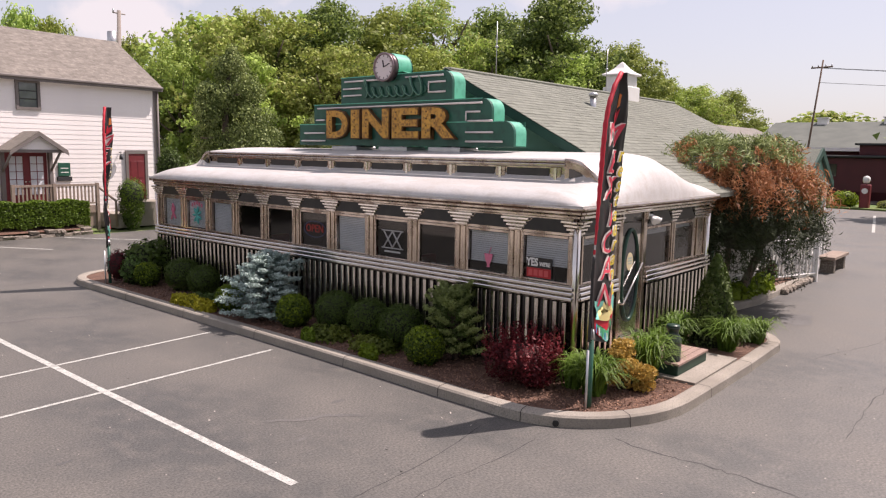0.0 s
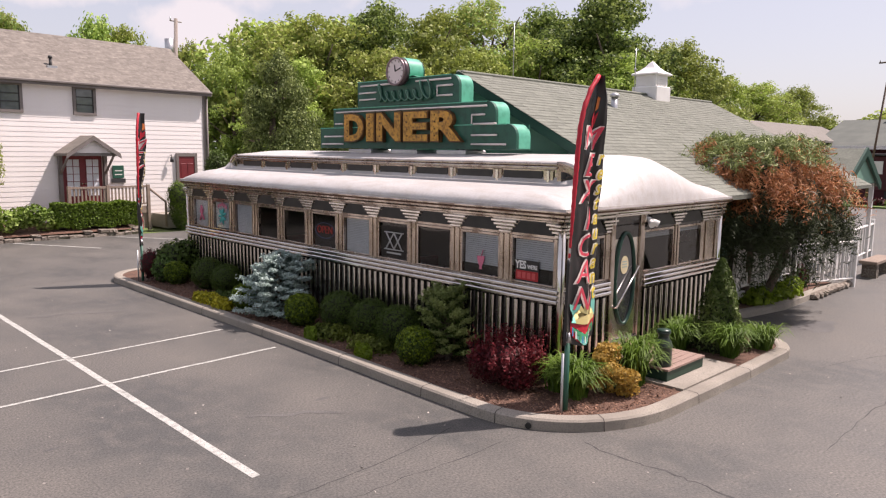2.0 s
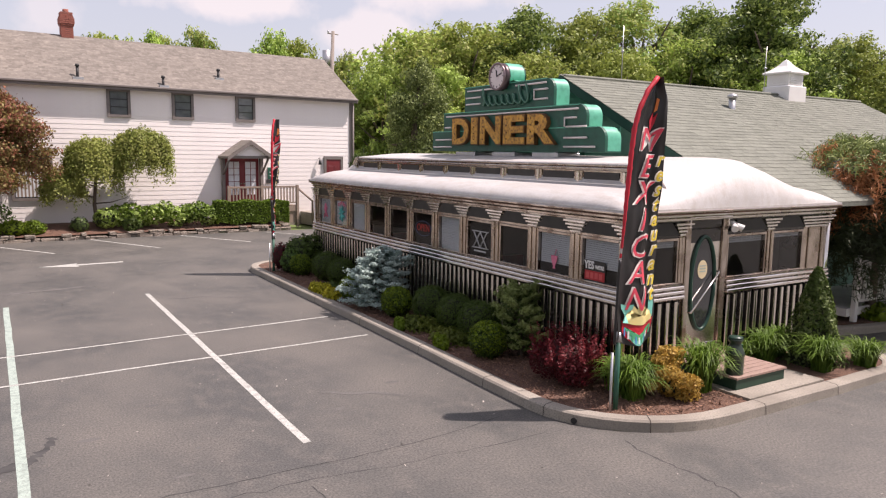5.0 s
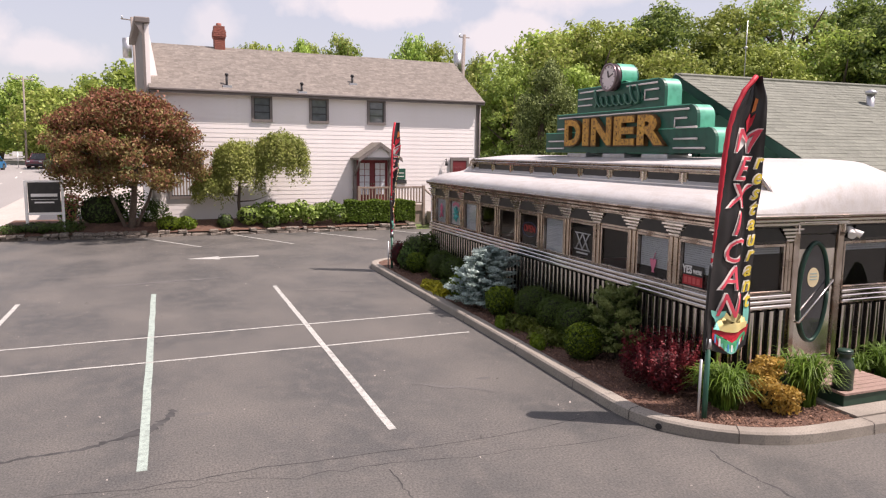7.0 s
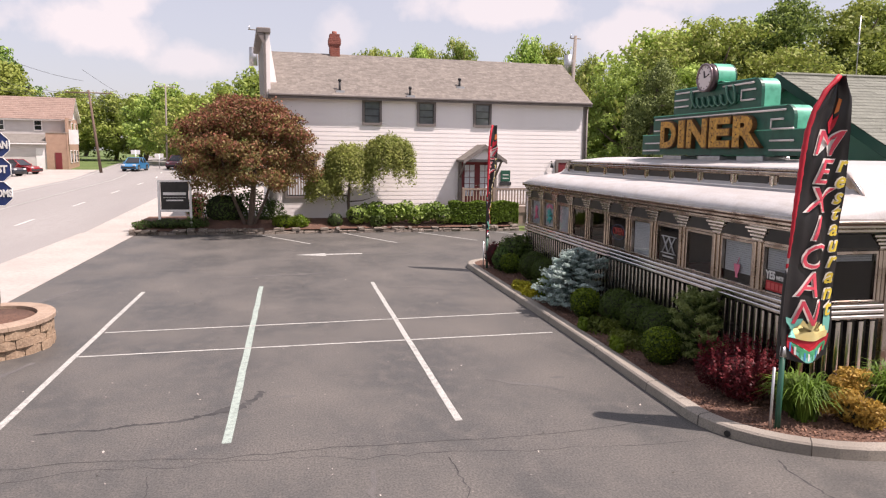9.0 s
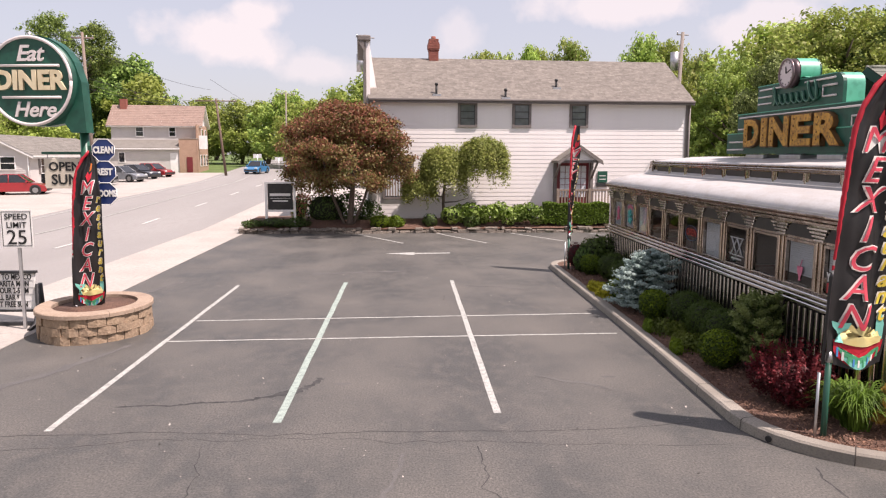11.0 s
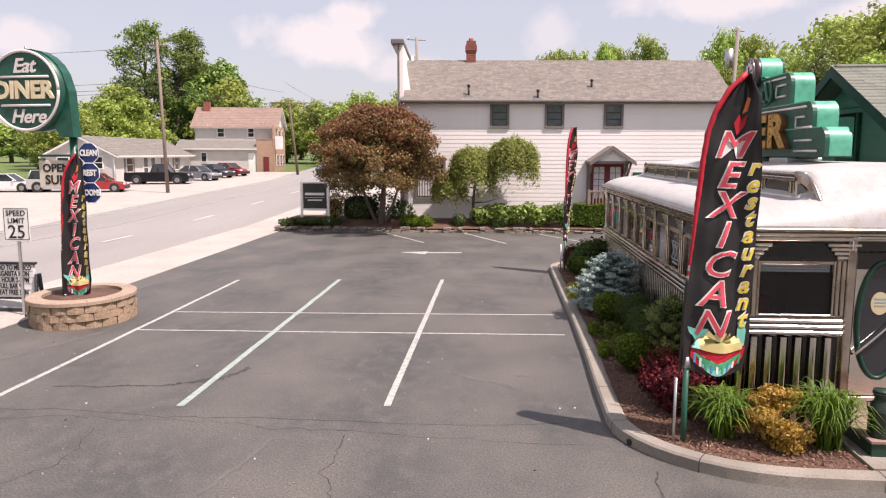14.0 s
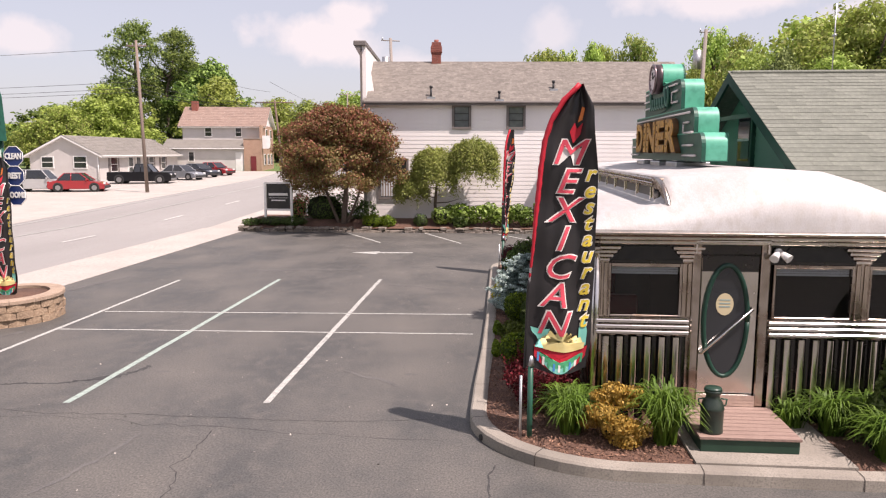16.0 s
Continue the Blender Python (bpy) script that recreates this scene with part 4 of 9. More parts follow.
for k in range(n_small):
    y = MY0 + 0.6 + span * k
    part("clerestory_pane", bx(MX - 0.035, MX - 0.02, y + 0.13, y + span - 0.13, 3.09, 3.27, bevel=0.004), BLACK, cl, "small black clerestory pane")
    rib = part("clerestory_rib", bx(MX - 0.045, MX - 0.02, y - 0.1, y + 0.1, 3.075, 3.29, bevel=0.008), CHROME_DULL, cl)
    part("rib_bead", bx(MX - 0.06, MX - 0.045, y - 0.03, y + 0.03, 3.08, 3.285, bevel=0.005), CHROME_BAND, cl)
for yy, s in ((MY0, 1), (MY1, -1)):
    top, low = [], []
    for k in range(9):
        f = k / 8
        top.append((MX - 0.06 + 0.10 * f, yy + s * (0.42 - 0.66 * f), 3.40 - 0.46 * f ** 2.6))
        low.append((MX - 0.05 + 0.09 * f, yy + s * (0.42 - 0.64 * f), 3.02 - 0.11 * f))
    bm = B()
    sheet(bm, [top, low])
    sheet(bm, [[(x + 0.05, y, z) for x, y, z in top], [(x + 0.05, y, z) for x, y, z in low]])
    part("clerestory_end", bm, CHROME_DULL, cl, "swept steel end of the clerestory")
    part("clerestory_trim", tube(B(), [(x + 0.01, y, z) for x, y, z in top], 0.034, 8), CHROME_DULL, cl)
    part("clerestory_pane", sheet(B(), [[(x - 0.012, y, max(3.27 - 0.30 * ((k - 1) / 5) ** 2, 3.06)) for k, (x, y, z) in enumerate(top[1:5], 1)], [(x - 0.012, y, 3.06) for x, y, z in low[1:5]]]), GLASS_DARK, cl)

# door
door = part("door", bx(10.78, 11.53, FY0 - 0.02, FY0 + 0.03, 0.52, 2.42, bevel=0.01), CHROME, diner, "polished steel door with an oval window")
part("door_frame", bx(10.66, 10.77, FY0 - 0.06, FY0 + 0.05, 0.30, 2.62, bevel=0.012), CHROME_DULL, diner)
part("door_frame", bx(11.54, 11.66, FY0 - 0.06, FY0 + 0.05, 0.30, 2.62, bevel=0.012), CHROME_DULL, diner)
part("door_transom", bx(10.77, 11.54, FY0 - 0.03, FY0 + 0.05, 2.43, 2.62, bevel=0.008), BLACK_GLOSS, diner, "black transom over the door")
part("door_head", bx(10.79, 11.52, FY0 - 0.024, FY0 - 0.02, 2.20, 2.41), BLACK_GLOSS, door, "black band across the door head")
for q in ((10.68, 10.705, 2.44, 2.60), (11.605, 11.63, 2.44, 2.60), (10.68, 11.63, 2.60, 2.625)):
    part("door_trim", bx(q[0], q[1], FY0 - 0.10, FY0 - 0.06, q[2], q[3], bevel=0.006), CHROME_BAND, diner)
part("door_hood", bx(10.72, 11.62, FY0 - 0.16, FY0 - 0.06, 2.60, 2.64, bevel=0.01), CHROME_BAND, diner)
part("door_sill", bx(10.77, 11.54, FY0 - 0.08, FY0 + 0.03, 0.30, 0.515), CHROME_BAND, diner)
def ellipse(cx, cz, rx, rz, n=40):
    return [(cx + rx * math.cos(2 * math.pi * k / n), cz + rz * math.sin(2 * math.pi * k / n)) for k in range(n)]
bm = B()
tube(bm, [(x, FY0 - 0.035, z) for x, z in ellipse(11.12, 1.53, 0.285, 0.76)] + [(11.405, FY0 - 0.035, 1.53)], 0.032, 8)
part("oval_frame", bm, mat("oval_frame_green", (0.008, 0.045, 0.03), rough=0.45), door, "dark green oval frame")
part("oval_pane", prism(B(), ellipse(11.12, 1.53, 0.28, 0.75), "y", FY0 - 0.032, FY0 - 0.021), GLASS_DARK, door)
part("door_sticker", prism(B(), ellipse(11.10, 1.76, 0.115, 0.15, 24), "y", FY0 - 0.038, FY0 - 0.033), mat("cream_sticker", (0.62, 0.52, 0.33), rough=0.5), door, "cream oval notice on the glass")
for k in range(3):
    part("notice_bar", bx(11.03, 11.17, FY0 - 0.041, FY0 - 0.038, 1.72 + 0.045 * k, 1.738 + 0.045 * k), mat("grey_blue_print", (0.30, 0.38, 0.36), rough=0.6), door)
bm = B()
tube(bm, [(10.80, FY0 - 0.03, 1.09), (10.80, FY0 - 0.10, 1.09), (11.45, FY0 - 0.10, 1.71), (11.45, FY0 - 0.03, 1.71)], 0.018, 10)
part("door_handle", bm, CHROME_BAND, door, "long slanting steel grab bar")
part("door_lock", cyl(B(), (11.46, FY0 - 0.02, 1.58), (11.46, FY0 - 0.05, 1.58), 0.025), CHROME_BAND, door)

# ---- roof sign ----
SX, SC = 11.40, 11.97   # face and middle of the sign
roof_sign = thing("roof_sign", pose(SX, SC, 3.55), "stepped green neon roof sign with amber letters and clock", "sign")


def tier(h0, h1, half_l, half_r, curl):
    """A tier's outline in y and z with one rounded shoulder at the near end."""
    return [(SC + half_l, h0), (SC + half_l, h1)] + [(SC - half_r + curl - curl * math.sin(radians(a)), h1 - curl + curl * math.cos(radians(a))) for a in range(0, 91, 15)] + [(SC - half_r, h0)]


TIERS = [(3.64, 4.11, 3.17, 3.19, 0.24), (4.11, 4.56, 2.62, 2.66, 0.24), (4.56, 5.14, 1.66, 1.66, 0.24)]
for h0, h1, hl, hr, curl in TIERS:
    part("sign_face", prism(B(), tier(h0, h1, hl, hr, curl), "x", SX, SX + 0.07), GREEN, roof_sign, "green enamelled tier")
    outline = tier(h0, h1, hl, hr, curl)[1:]
    bm = B()
    sheet(bm, [[(SX + 0.07, y, z) for y, z in outline], [(SX + 0.42, y, z) for y, z in outline]])
    sheet(bm, [[(SX + 0.42, y, z) for y, z in [outline[0], outline[-1]]], [(SX + 0.42, y, h0) for y in (SC + hl, SC - hr)]], smooth=False)
    part("sign_return", bm, MINT, roof_sign, "mint-green side of the sign")
    part("sign_lip", bx(SX - 0.012, SX + 0.02, SC - hr + curl, SC + hl, h1 - 0.015, h1 + 0.004), MINT, roof_sign)
part("sign_back", bx(SX + 0.42, SX + 0.44, SC - 3.15, SC + 3.15, 3.64, 4.1), GREEN, roof_sign)
part("sign_floor", bx(SX, SX + 0.44, SC - 3.19, SC + 3.17, 3.62, 3.64), GREEN, roof_sign)

# unlit tubes in rows
TUBES = [(3.72, 2.2, 3.05), (3.90, 2.2, 2.95), (3.72, -2.95, -2.05), (3.90, -2.72, -2.05), (4.20, 2.2, 2.5), (4.30, -2.4, -2.05), (4.12, -2.1, -2.7), (4.47, -2.45, 2.45), (4.73, 0.95, 1.55), (4.88, 0.95, 1.55), (5.04, 0.4, 1.5), (5.05, -1.45, -0.4), (4.92, -1.5, -1.05), (4.72, -1.5, -1.05)]
for z, a, b in TUBES:
    part("neon_tube", cyl(B(), (SX - 0.035, SC + a, z), (SX - 0.035, SC + b, z), 0.02, n=8), NEON_OFF, roof_sign)
for z0, z1, y in ((4.72, 4.92, -1.05), (4.12, 4.30, -2.05)):
    part("neon_tube", cyl(B(), (SX - 0.035, SC + y, z0), (SX - 0.035, SC + y, z1), 0.014, n=8), NEON_OFF, roof_sign)

FACE = Matrix.Translation((SX, SC, 0)) @ pose(0, 0, 0, 0, 0, -90)   # lettering that reads from -x


def channel_letter(ch, along, base, w, h, parent, face_m, edge_m, front, name="channel_letter", bold=0.05):
    """A thick letter with a front face and tubes on it; along: metres to the reader's left of the middle."""
    me = words(ch, 1.0, 0.5, bold=bold)
    co = np.array([v.co for v in me.vertices])
    lo, hi = co.min(0), co.max(0)
    fit = Matrix.Diagonal((w / (hi[0] - lo[0]), front / (hi[1] - lo[1]), h / (hi[2] - lo[2]), 1)) @ Matrix.Translation(-(Vector(lo) + Vector(hi)) / 2)
    me.transform(face_m @ Matrix.Translation((along, -front / 2 - 0.004, base + h / 2)) @ fit)
    me.materials.append(edge_m)
    return part(name, me, None, parent)


for ch, y0, y1 in (("D", 2.07, 1.30), ("I", 1.24, 0.93), ("N", 0.86, 0.0), ("E", -0.06, -0.86), ("R", -0.92, -1.84)):
    mid, w = -(y0 + y1) / 2, (y0 - y1)
    if ch == "I":
        body = part("channel_letter", bx(SX - 0.10, SX - 0.004, SC + y1, SC + y0, 3.76, 4.43, bevel=0.012), AMBER_DARK, roof_sign, "amber channel letter")
        part("letter_face", bx(SX - 0.112, SX - 0.10, SC + y1 + 0.025, SC + y0 - 0.025, 3.785, 4.405), AMBER, body, "worn amber face")
    else:
        body = channel_letter(ch, mid, 3.76, w, 0.67, roof_sign, FACE, AMBER_DARK, 0.10, bold=0.055)
        tagged(body, "amber channel letter with worn face")
        face = channel_letter(ch, mid, 3.785, w - 0.05, 0.62, body, FACE @ Matrix.Translation((0, -0.10, 0)), AMBER, 0.012, "letter_face", 0.04)
        tagged(face, "worn amber face")
    for z in (3.88, 4.02, 4.17, 4.31):
        part("tube_clip", bx(SX - 0.13, SX - 0.112, SC + y0 - 0.16, SC + y0 - 0.135, z, z + 0.03), AMBER_DARK, body)
# script lettering of the house name, drawn as plain loops of dark tube
script_board = part("script_board", prism(B(), ellipse(SC + 0.02, 4.79, 1.02, 0.21, 24), "x", SX - 0.03, SX - 0.002), DARK_GREEN, roof_sign, "dark green backing of the script lettering")
loops = []
for k in range(150):
    f = k / 149
    turn = f * 7.5 * 2 * math.pi
    tall = 0.21 if f < 0.13 or f > 0.86 else 0.12
    loops.append((SX - 0.055, SC + 0.86 - 1.72 * f - 0.075 * math.sin(turn) - 0.35 * tall * math.cos(turn), 4.79 - tall * math.cos(turn) * 0.9 + (0.07 if tall > 0.2 else -0.02)))
part("script_shape", tube(B(), loops, 0.026, 6), DARK_GREEN, script_board, "dark green looping script shape")
part("script_tube", tube(B(), [(x - 0.026, y, z) for x, y, z in loops], 0.009, 5), mat("dim_green_tube", (0.10, 0.24, 0.17), rough=0.3), script_board, "unlit green neon loops")

clock = part("clock", cyl(B(), (SX - 0.16, SC + 0.12, 5.28), (SX + 0.05, SC + 0.12, 5.28), 0.30, n=36), mat("dark_clock_rim", (0.10, 0.07, 0.075), rough=0.35, metal=0.6), roof_sign, "round clock with a dark rim")
part("clock_rim", tube(B(), [(SX - 0.17, SC + 0.12 + 0.285 * math.cos(2 * math.pi * k / 36), 5.28 + 0.285 * math.sin(2 * math.pi * k / 36)) for k in range(37)], 0.026, 8), mat("rim_steel", (0.24, 0.18, 0.185), rough=0.3, metal=0.8), clock)
part("clock_face", cyl(B(), (SX - 0.168, SC + 0.12, 5.28), (SX - 0.158, SC + 0.12, 5.28), 0.27, n=36), mat("clock_dial", (0.66, 0.58, 0.58), rough=0.4), clock, "pale clock dial")
for k in range(12):
    a = 2 * math.pi * k / 12
    c0, s0 = math.cos(a), math.sin(a)
    part("hour_mark", cyl(B(), (SX - 0.171, SC + 0.12 + c0 * 0.21, 5.28 + s0 * 0.21), (SX - 0.171, SC + 0.12 + c0 * 0.245, 5.28 + s0 * 0.245), 0.008, n=6), INK, clock)
for ang, ln, w in ((100, 0.14, 0.014), (20, 0.19, 0.01)):
    a = radians(ang)
    part("clock_hand", cyl(B(), (SX - 0.175, SC + 0.12, 5.28), (SX - 0.175, SC + 0.12 - math.cos(a) * ln, 5.28 + math.sin(a) * ln), w, n=6), INK, clock)
# mint hood behind the clock
hood = [(SC + 0.12 + 0.31 * math.cos(radians(a)), 5.28 + 0.31 * math.sin(radians(a))) for a in range(-30, 211, 15)]
bm = B()
flare = [(SC - 0.42, 5.15), (SC - 0.30, 5.18)] + [p for p in hood] + [(SC + 0.46, 5.15)]
sheet(bm, [[(SX - 0.02, y, z) for y, z in flare], [(SX + 0.42, y, z) for y, z in flare]])
part("clock_hood", bm, MINT, roof_sign, "mint-green hood behind the clock")
part("clock_back", prism(B(), hood, "x", SX + 0.38, SX + 0.42), GREEN, roof_sign)
for y in (SC - 1.55, SC - 0.1, SC + 1.45):
    part("sign_foot", bx(SX - 0.12, SX + 0.5, y - 0.42, y + 0.42, 3.50, 3.60, bevel=0.015), GALV, roof_sign, "grey steel foot of the sign")
    part("sign_strut", cyl(B(), (SX + 0.2, y, 3.58), (SX + 0.2, y, 3.64), 0.04), GALV, roof_sign)

# ---- the green hall behind the diner ----
def shingles(bm, along0, along1, row_a, row_b, rows, seed, wide=0.5, thick=0.02, axis="x"):
    """Overlapping courses on a slope from row_a (low) to row_b (high), each (cross, z), split into tabs."""
    rng = random.Random(seed)
    for k in range(rows):
        f0, f1 = k / rows, (k + 1.25) / rows
        f1 = min(f1, 1.0)
        c0, z0 = row_a[0] + (row_b[0] - row_a[0]) * f0, row_a[1] + (row_b[1] - row_a[1]) * f0
        c1, z1 = row_a[0] + (row_b[0] - row_a[0]) * f1, row_a[1] + (row_b[1] - row_a[1]) * f1
        s = along0 - rng.uniform(0, wide)
        while s < along1:
            w = wide * rng.choice((0.6, 0.8, 1.0, 1.3))
            a, b = max(s, along0), min(s + w - 0.006, along1)
            if b - a > 0.03:
                t = thick * rng.uniform(0.7, 1.5)
                q = [(a, c0, z0 + t), (b, c0, z0 + t), (b, c1, z1 + 0.004), (a, c1, z1 + 0.004), (a, c0, z0 - 0.01), (b, c0, z0 - 0.01)]
                v = [bm.verts.new(p if axis == "x" else (p[1], p[0], p[2])) for p in q]
                bm.faces.new((v[0], v[1], v[2], v[3]))
                bm.faces.new((v[4], v[5], v[1], v[0]))
            s += w
    return bm


def clapboards(bm, a, b, fixed, z0, z1, step=0.115, out=-1, axis="x", deep=0.016, top=None):
    """Lapped boards on a wall; top(a, b, z) may trim the run to a gable."""
    z = z0
    while z < z1 - 0.01:
        h = min(step, z1 - z)
        s0, s1 = (a, b) if top is None else top(z + h)
        if s1 - s0 > 0.02:
            q = [(s0, fixed + out * deep, z), (s1, fixed + out * deep, z), (s1, fixed + out * 0.002, z + h), (s0, fixed + out * 0.002, z + h), (s0, fixed, z), (s1, fixed, z)]
            v = [bm.verts.new(p if axis == "x" else (p[1], p[0], p[2])) for p in q]
            bm.faces.new((v[0], v[1], v[2], v[3]))
            bm.faces.new((v[4], v[5], v[1], v[0]))
        z += step
    return bm


GX0, GX1, GY, GZ, GSL = 12.6, 24.9, 11.5, 5.36, 0.505   # gable, far end, ridge, its height, the slope
HALL_TRIM = mat("dark_hall_trim", (0.010, 0.05, 0.036), (0.014, 0.065, 0.046), 3, 0.6)
hall = thing("dining_hall", pose(19, 11.6, 0), "green gabled dining hall with a grey shingle roof", "building")
gy0, gy1, wy0 = GY - 5.2, GY + 6.0, GY - 3.0
def gz(y):
    return GZ - GSL * abs(y - GY)
part("wall", prism(B(), [(wy0, -0.1), (gy1 - 0.4, -0.1), (gy1 - 0.4, gz(gy1 - 0.4) - 0.15), (GY, GZ - 0.15), (wy0, gz(wy0) - 0.15)], "x", GX0 + 0.45, GX1 - 0.5), SIDING_GREEN, hall, "green clapboard wall")
gable = clapboards(B(), 0, 0, GX0 + 0.45, 2.9, GZ - 0.2, 0.14, -1, "y", 0.02, top=lambda z: (GY - (GZ - 0.15 - z) / GSL, GY + (GZ - 0.15 - z) / GSL))
part("gable_siding", gable, SIDING_GREEN, hall, "pale green clapboards of the gable")
for s, y in ((1, gy0), (-1, gy1)):
    bm = B()
    shingles(bm, GX0 + (3.4 if s == 1 else 0), GX1, (y, gz(y)), (GY, GZ), 38, 4 + s, 0.26, 0.012)
    part("roof_slope", bm, SHINGLE_GREEN, hall, "grey-green asphalt shingles", kind="stuff")
    part("roof_deck", prism(B(), [(y, gz(y) - 0.08), (GY, GZ - 0.16), (GY, GZ - 0.015), (y, gz(y) - 0.015)], "x", GX0 + 0.03, GX1 - 0.02), SHINGLE_GREEN, hall)
    part("barge_board", prism(B(), [(y, gz(y) - 0.22), (GY, GZ - 0.22), (GY, GZ - 0.012), (y, gz(y) - 0.012)], "x", GX0 - 0.02, GX0 + 0.03), HALL_TRIM, hall, "dark green barge board")
part("ridge_cap", bx(GX0, GX1, GY - 0.12, GY + 0.12, GZ - 0.06, GZ + 0.02, bevel=0.03), SHINGLE_GREEN, hall)
# gable window
w = part("gable_window", bx(GX0 + 0.36, GX0 + 0.45, 11.1, 11.95, 3.5, 4.55, bevel=0.01), DARK_GREEN, hall, "dark green framed gable window")
part("pane", bx(GX0 + 0.345, GX0 + 0.36, 11.2, 11.85, 3.6, 4.45), GLASS_DARK, w)
part("mullion", bx(GX0 + 0.33, GX0 + 0.345, 11.2, 11.85, 4.0, 4.05), WHITE, w)
part("tie_beam", bx(GX0 + 0.05, GX0 + 0.13, GY - 1.3, GY + 1.3, 4.42, 4.5), DARK_GREEN, hall)



# cupola on the ridge
cx, cy = 21.0, GY
cup = thing("cupola", pose(cx, cy, GZ - 0.3), "white louvred roof cupola with a flared cap", "cupola")
part("base", bx(cx - 0.42, cx + 0.42, cy - 0.42, cy + 0.42, GZ - 0.3, GZ + 0.22, bevel=0.02), WHITE, cup)
part("body", bx(cx - 0.34, cx + 0.34, cy - 0.34, cy + 0.34, GZ + 0.22, GZ + 0.56), WHITE, cup)
for k in range(5):
    z = GZ + 0.26 + 0.056 * k
    part("louvre", bx(cx - 0.352, cx - 0.34, cy - 0.27, cy + 0.27, z, z + 0.03), WHITE, cup)
    part("louvre", bx(cx - 0.27, cx + 0.27, cy - 0.352, cy - 0.34, z, z + 0.03), WHITE, cup)
part("cornice", bx(cx - 0.45, cx + 0.45, cy - 0.45, cy + 0.45, GZ + 0.56, GZ + 0.62, bevel=0.02), WHITE, cup)
bm = B()
sheet(bm, [[(cx + r * math.cos(radians(45 + 90 * k)), cy + r * math.sin(radians(45 + 90 * k)), GZ + 0.62 + z) for k in range(5)] for r, z in ((0.60, 0), (0.42, 0.07), (0.24, 0.18), (0.09, 0.32), (0.0, 0.38))], smooth=False)
part("cap", bm, WHITE, cup, "flared white cap")
vent = thing("roof_vent", pose(17.1, 10.3, 4.4), "grey metal roof vent pipe with a cap", "vent")
part("pipe", cyl(B(), (17.1, 10.3, 4.3), (17.1, 10.3, 5.0), 0.085), GALV, vent)
part("cap", lathe(B(), [(0.12, 0), (0.12, 0.07), (0.04, 0.11), (0.0, 0.12)], (17.1, 10.3, 5.0), 14), GALV, vent)
for x, y in ((14.6, 11.6), (20.2, 11.6)):
    rod = thing("lightning_rod", pose(x, y, GZ), "thin metal lightning rod on the ridge", "lightning rod")
    part("rod", cyl(B(), (x, y, GZ - 0.05), (x, y, GZ + 1.3), 0.012, n=6), GALV, rod)
    part("ball", lathe(B(), [(0, -0.05), (0.05, 0), (0, 0.05)], (x, y, GZ + 0.7), 10), GALV, rod)

# ---- the white two-storey house ----
HOUSE = pose(1.45, 31.95, 0.0, 0, 0, 4.0)
HW, HD, HE, HR = 15.75, 7.0, 6.40, 8.55
house = thing("house", HOUSE, "white clapboard two-storey house with a brown shingle roof", "house", world_parts=False)
part("wall", prism(B(), [(0.03, -0.1), (HD, -0.1), (HD, HE), (HD / 2, HR - 0.2), (0.03, HE)], "x", 0.0, HW), SIDING, house)
board = clapboards(B(), 0.0, HW, 0.03, 0.0, 0.2, 0.2, -1, "x", 0.011)
board_mesh = finish(board, "clapboard", SIDING)
for k in range(30):
    o = part("clapboard", board_mesh, None, house)
    o.matrix_basis = pose(0, 0, 0.36 + 0.2 * k)
part("corner_board", bx(HW - 0.02, HW + 0.12, -0.02, 0.2, 0, HE), TRIM_GREY, house)
part("corner_board", bx(-0.06, 0.06, -0.02, 0.12, 0, HE), WHITE, house)
part("foundation", bx(0.02, HW - 0.02, 0.0, 0.05, -0.1, 0.36), CONCRETE, house, "grey foundation strip")
for s, v0 in ((1, -0.29), (-1, HD + 0.29)):
    z0 = HR - (HR - HE) * abs(v0 - HD / 2) / (HD / 2) * 1.0
    bm = B()
    shingles(bm, -0.05, HW + 0.3, (v0, z0), (HD / 2, HR), 30, 11 + s, 0.30, 0.005)
    part("roof_slope", bm, SHINGLE_BROWN, house, "mottled brown asphalt shingles", kind="stuff")
    part("roof_deck", prism(B(), [(v0, z0 - 0.16), (HD / 2, HR - 0.16), (HD / 2, HR - 0.012), (v0, z0 - 0.012)], "x", -0.02, HW + 0.28), TRIM_GREY, house)
EZ = HR - (HR - HE) * (HD / 2 + 0.29) / (HD / 2)
part("fascia", bx(-0.05, HW + 0.3, -0.31, -0.25, EZ - 0.2, EZ + 0.0), TRIM_GREY, house, "grey-brown fascia")
part("soffit", bx(0, HW + 0.2, -0.25, 0.03, EZ - 0.17, EZ - 0.13), SIDING, house)
part("gutter", bx(-0.05, HW + 0.3, -0.39, -0.31, EZ - 0.1, EZ + 0.0, bevel=0.02), TRIM_GREY, house)
part("downpipe", cyl(B(), (HW + 0.16, -0.06, 0.1), (HW + 0.16, -0.06, EZ - 0.1), 0.05), TRIM_GREY, house)
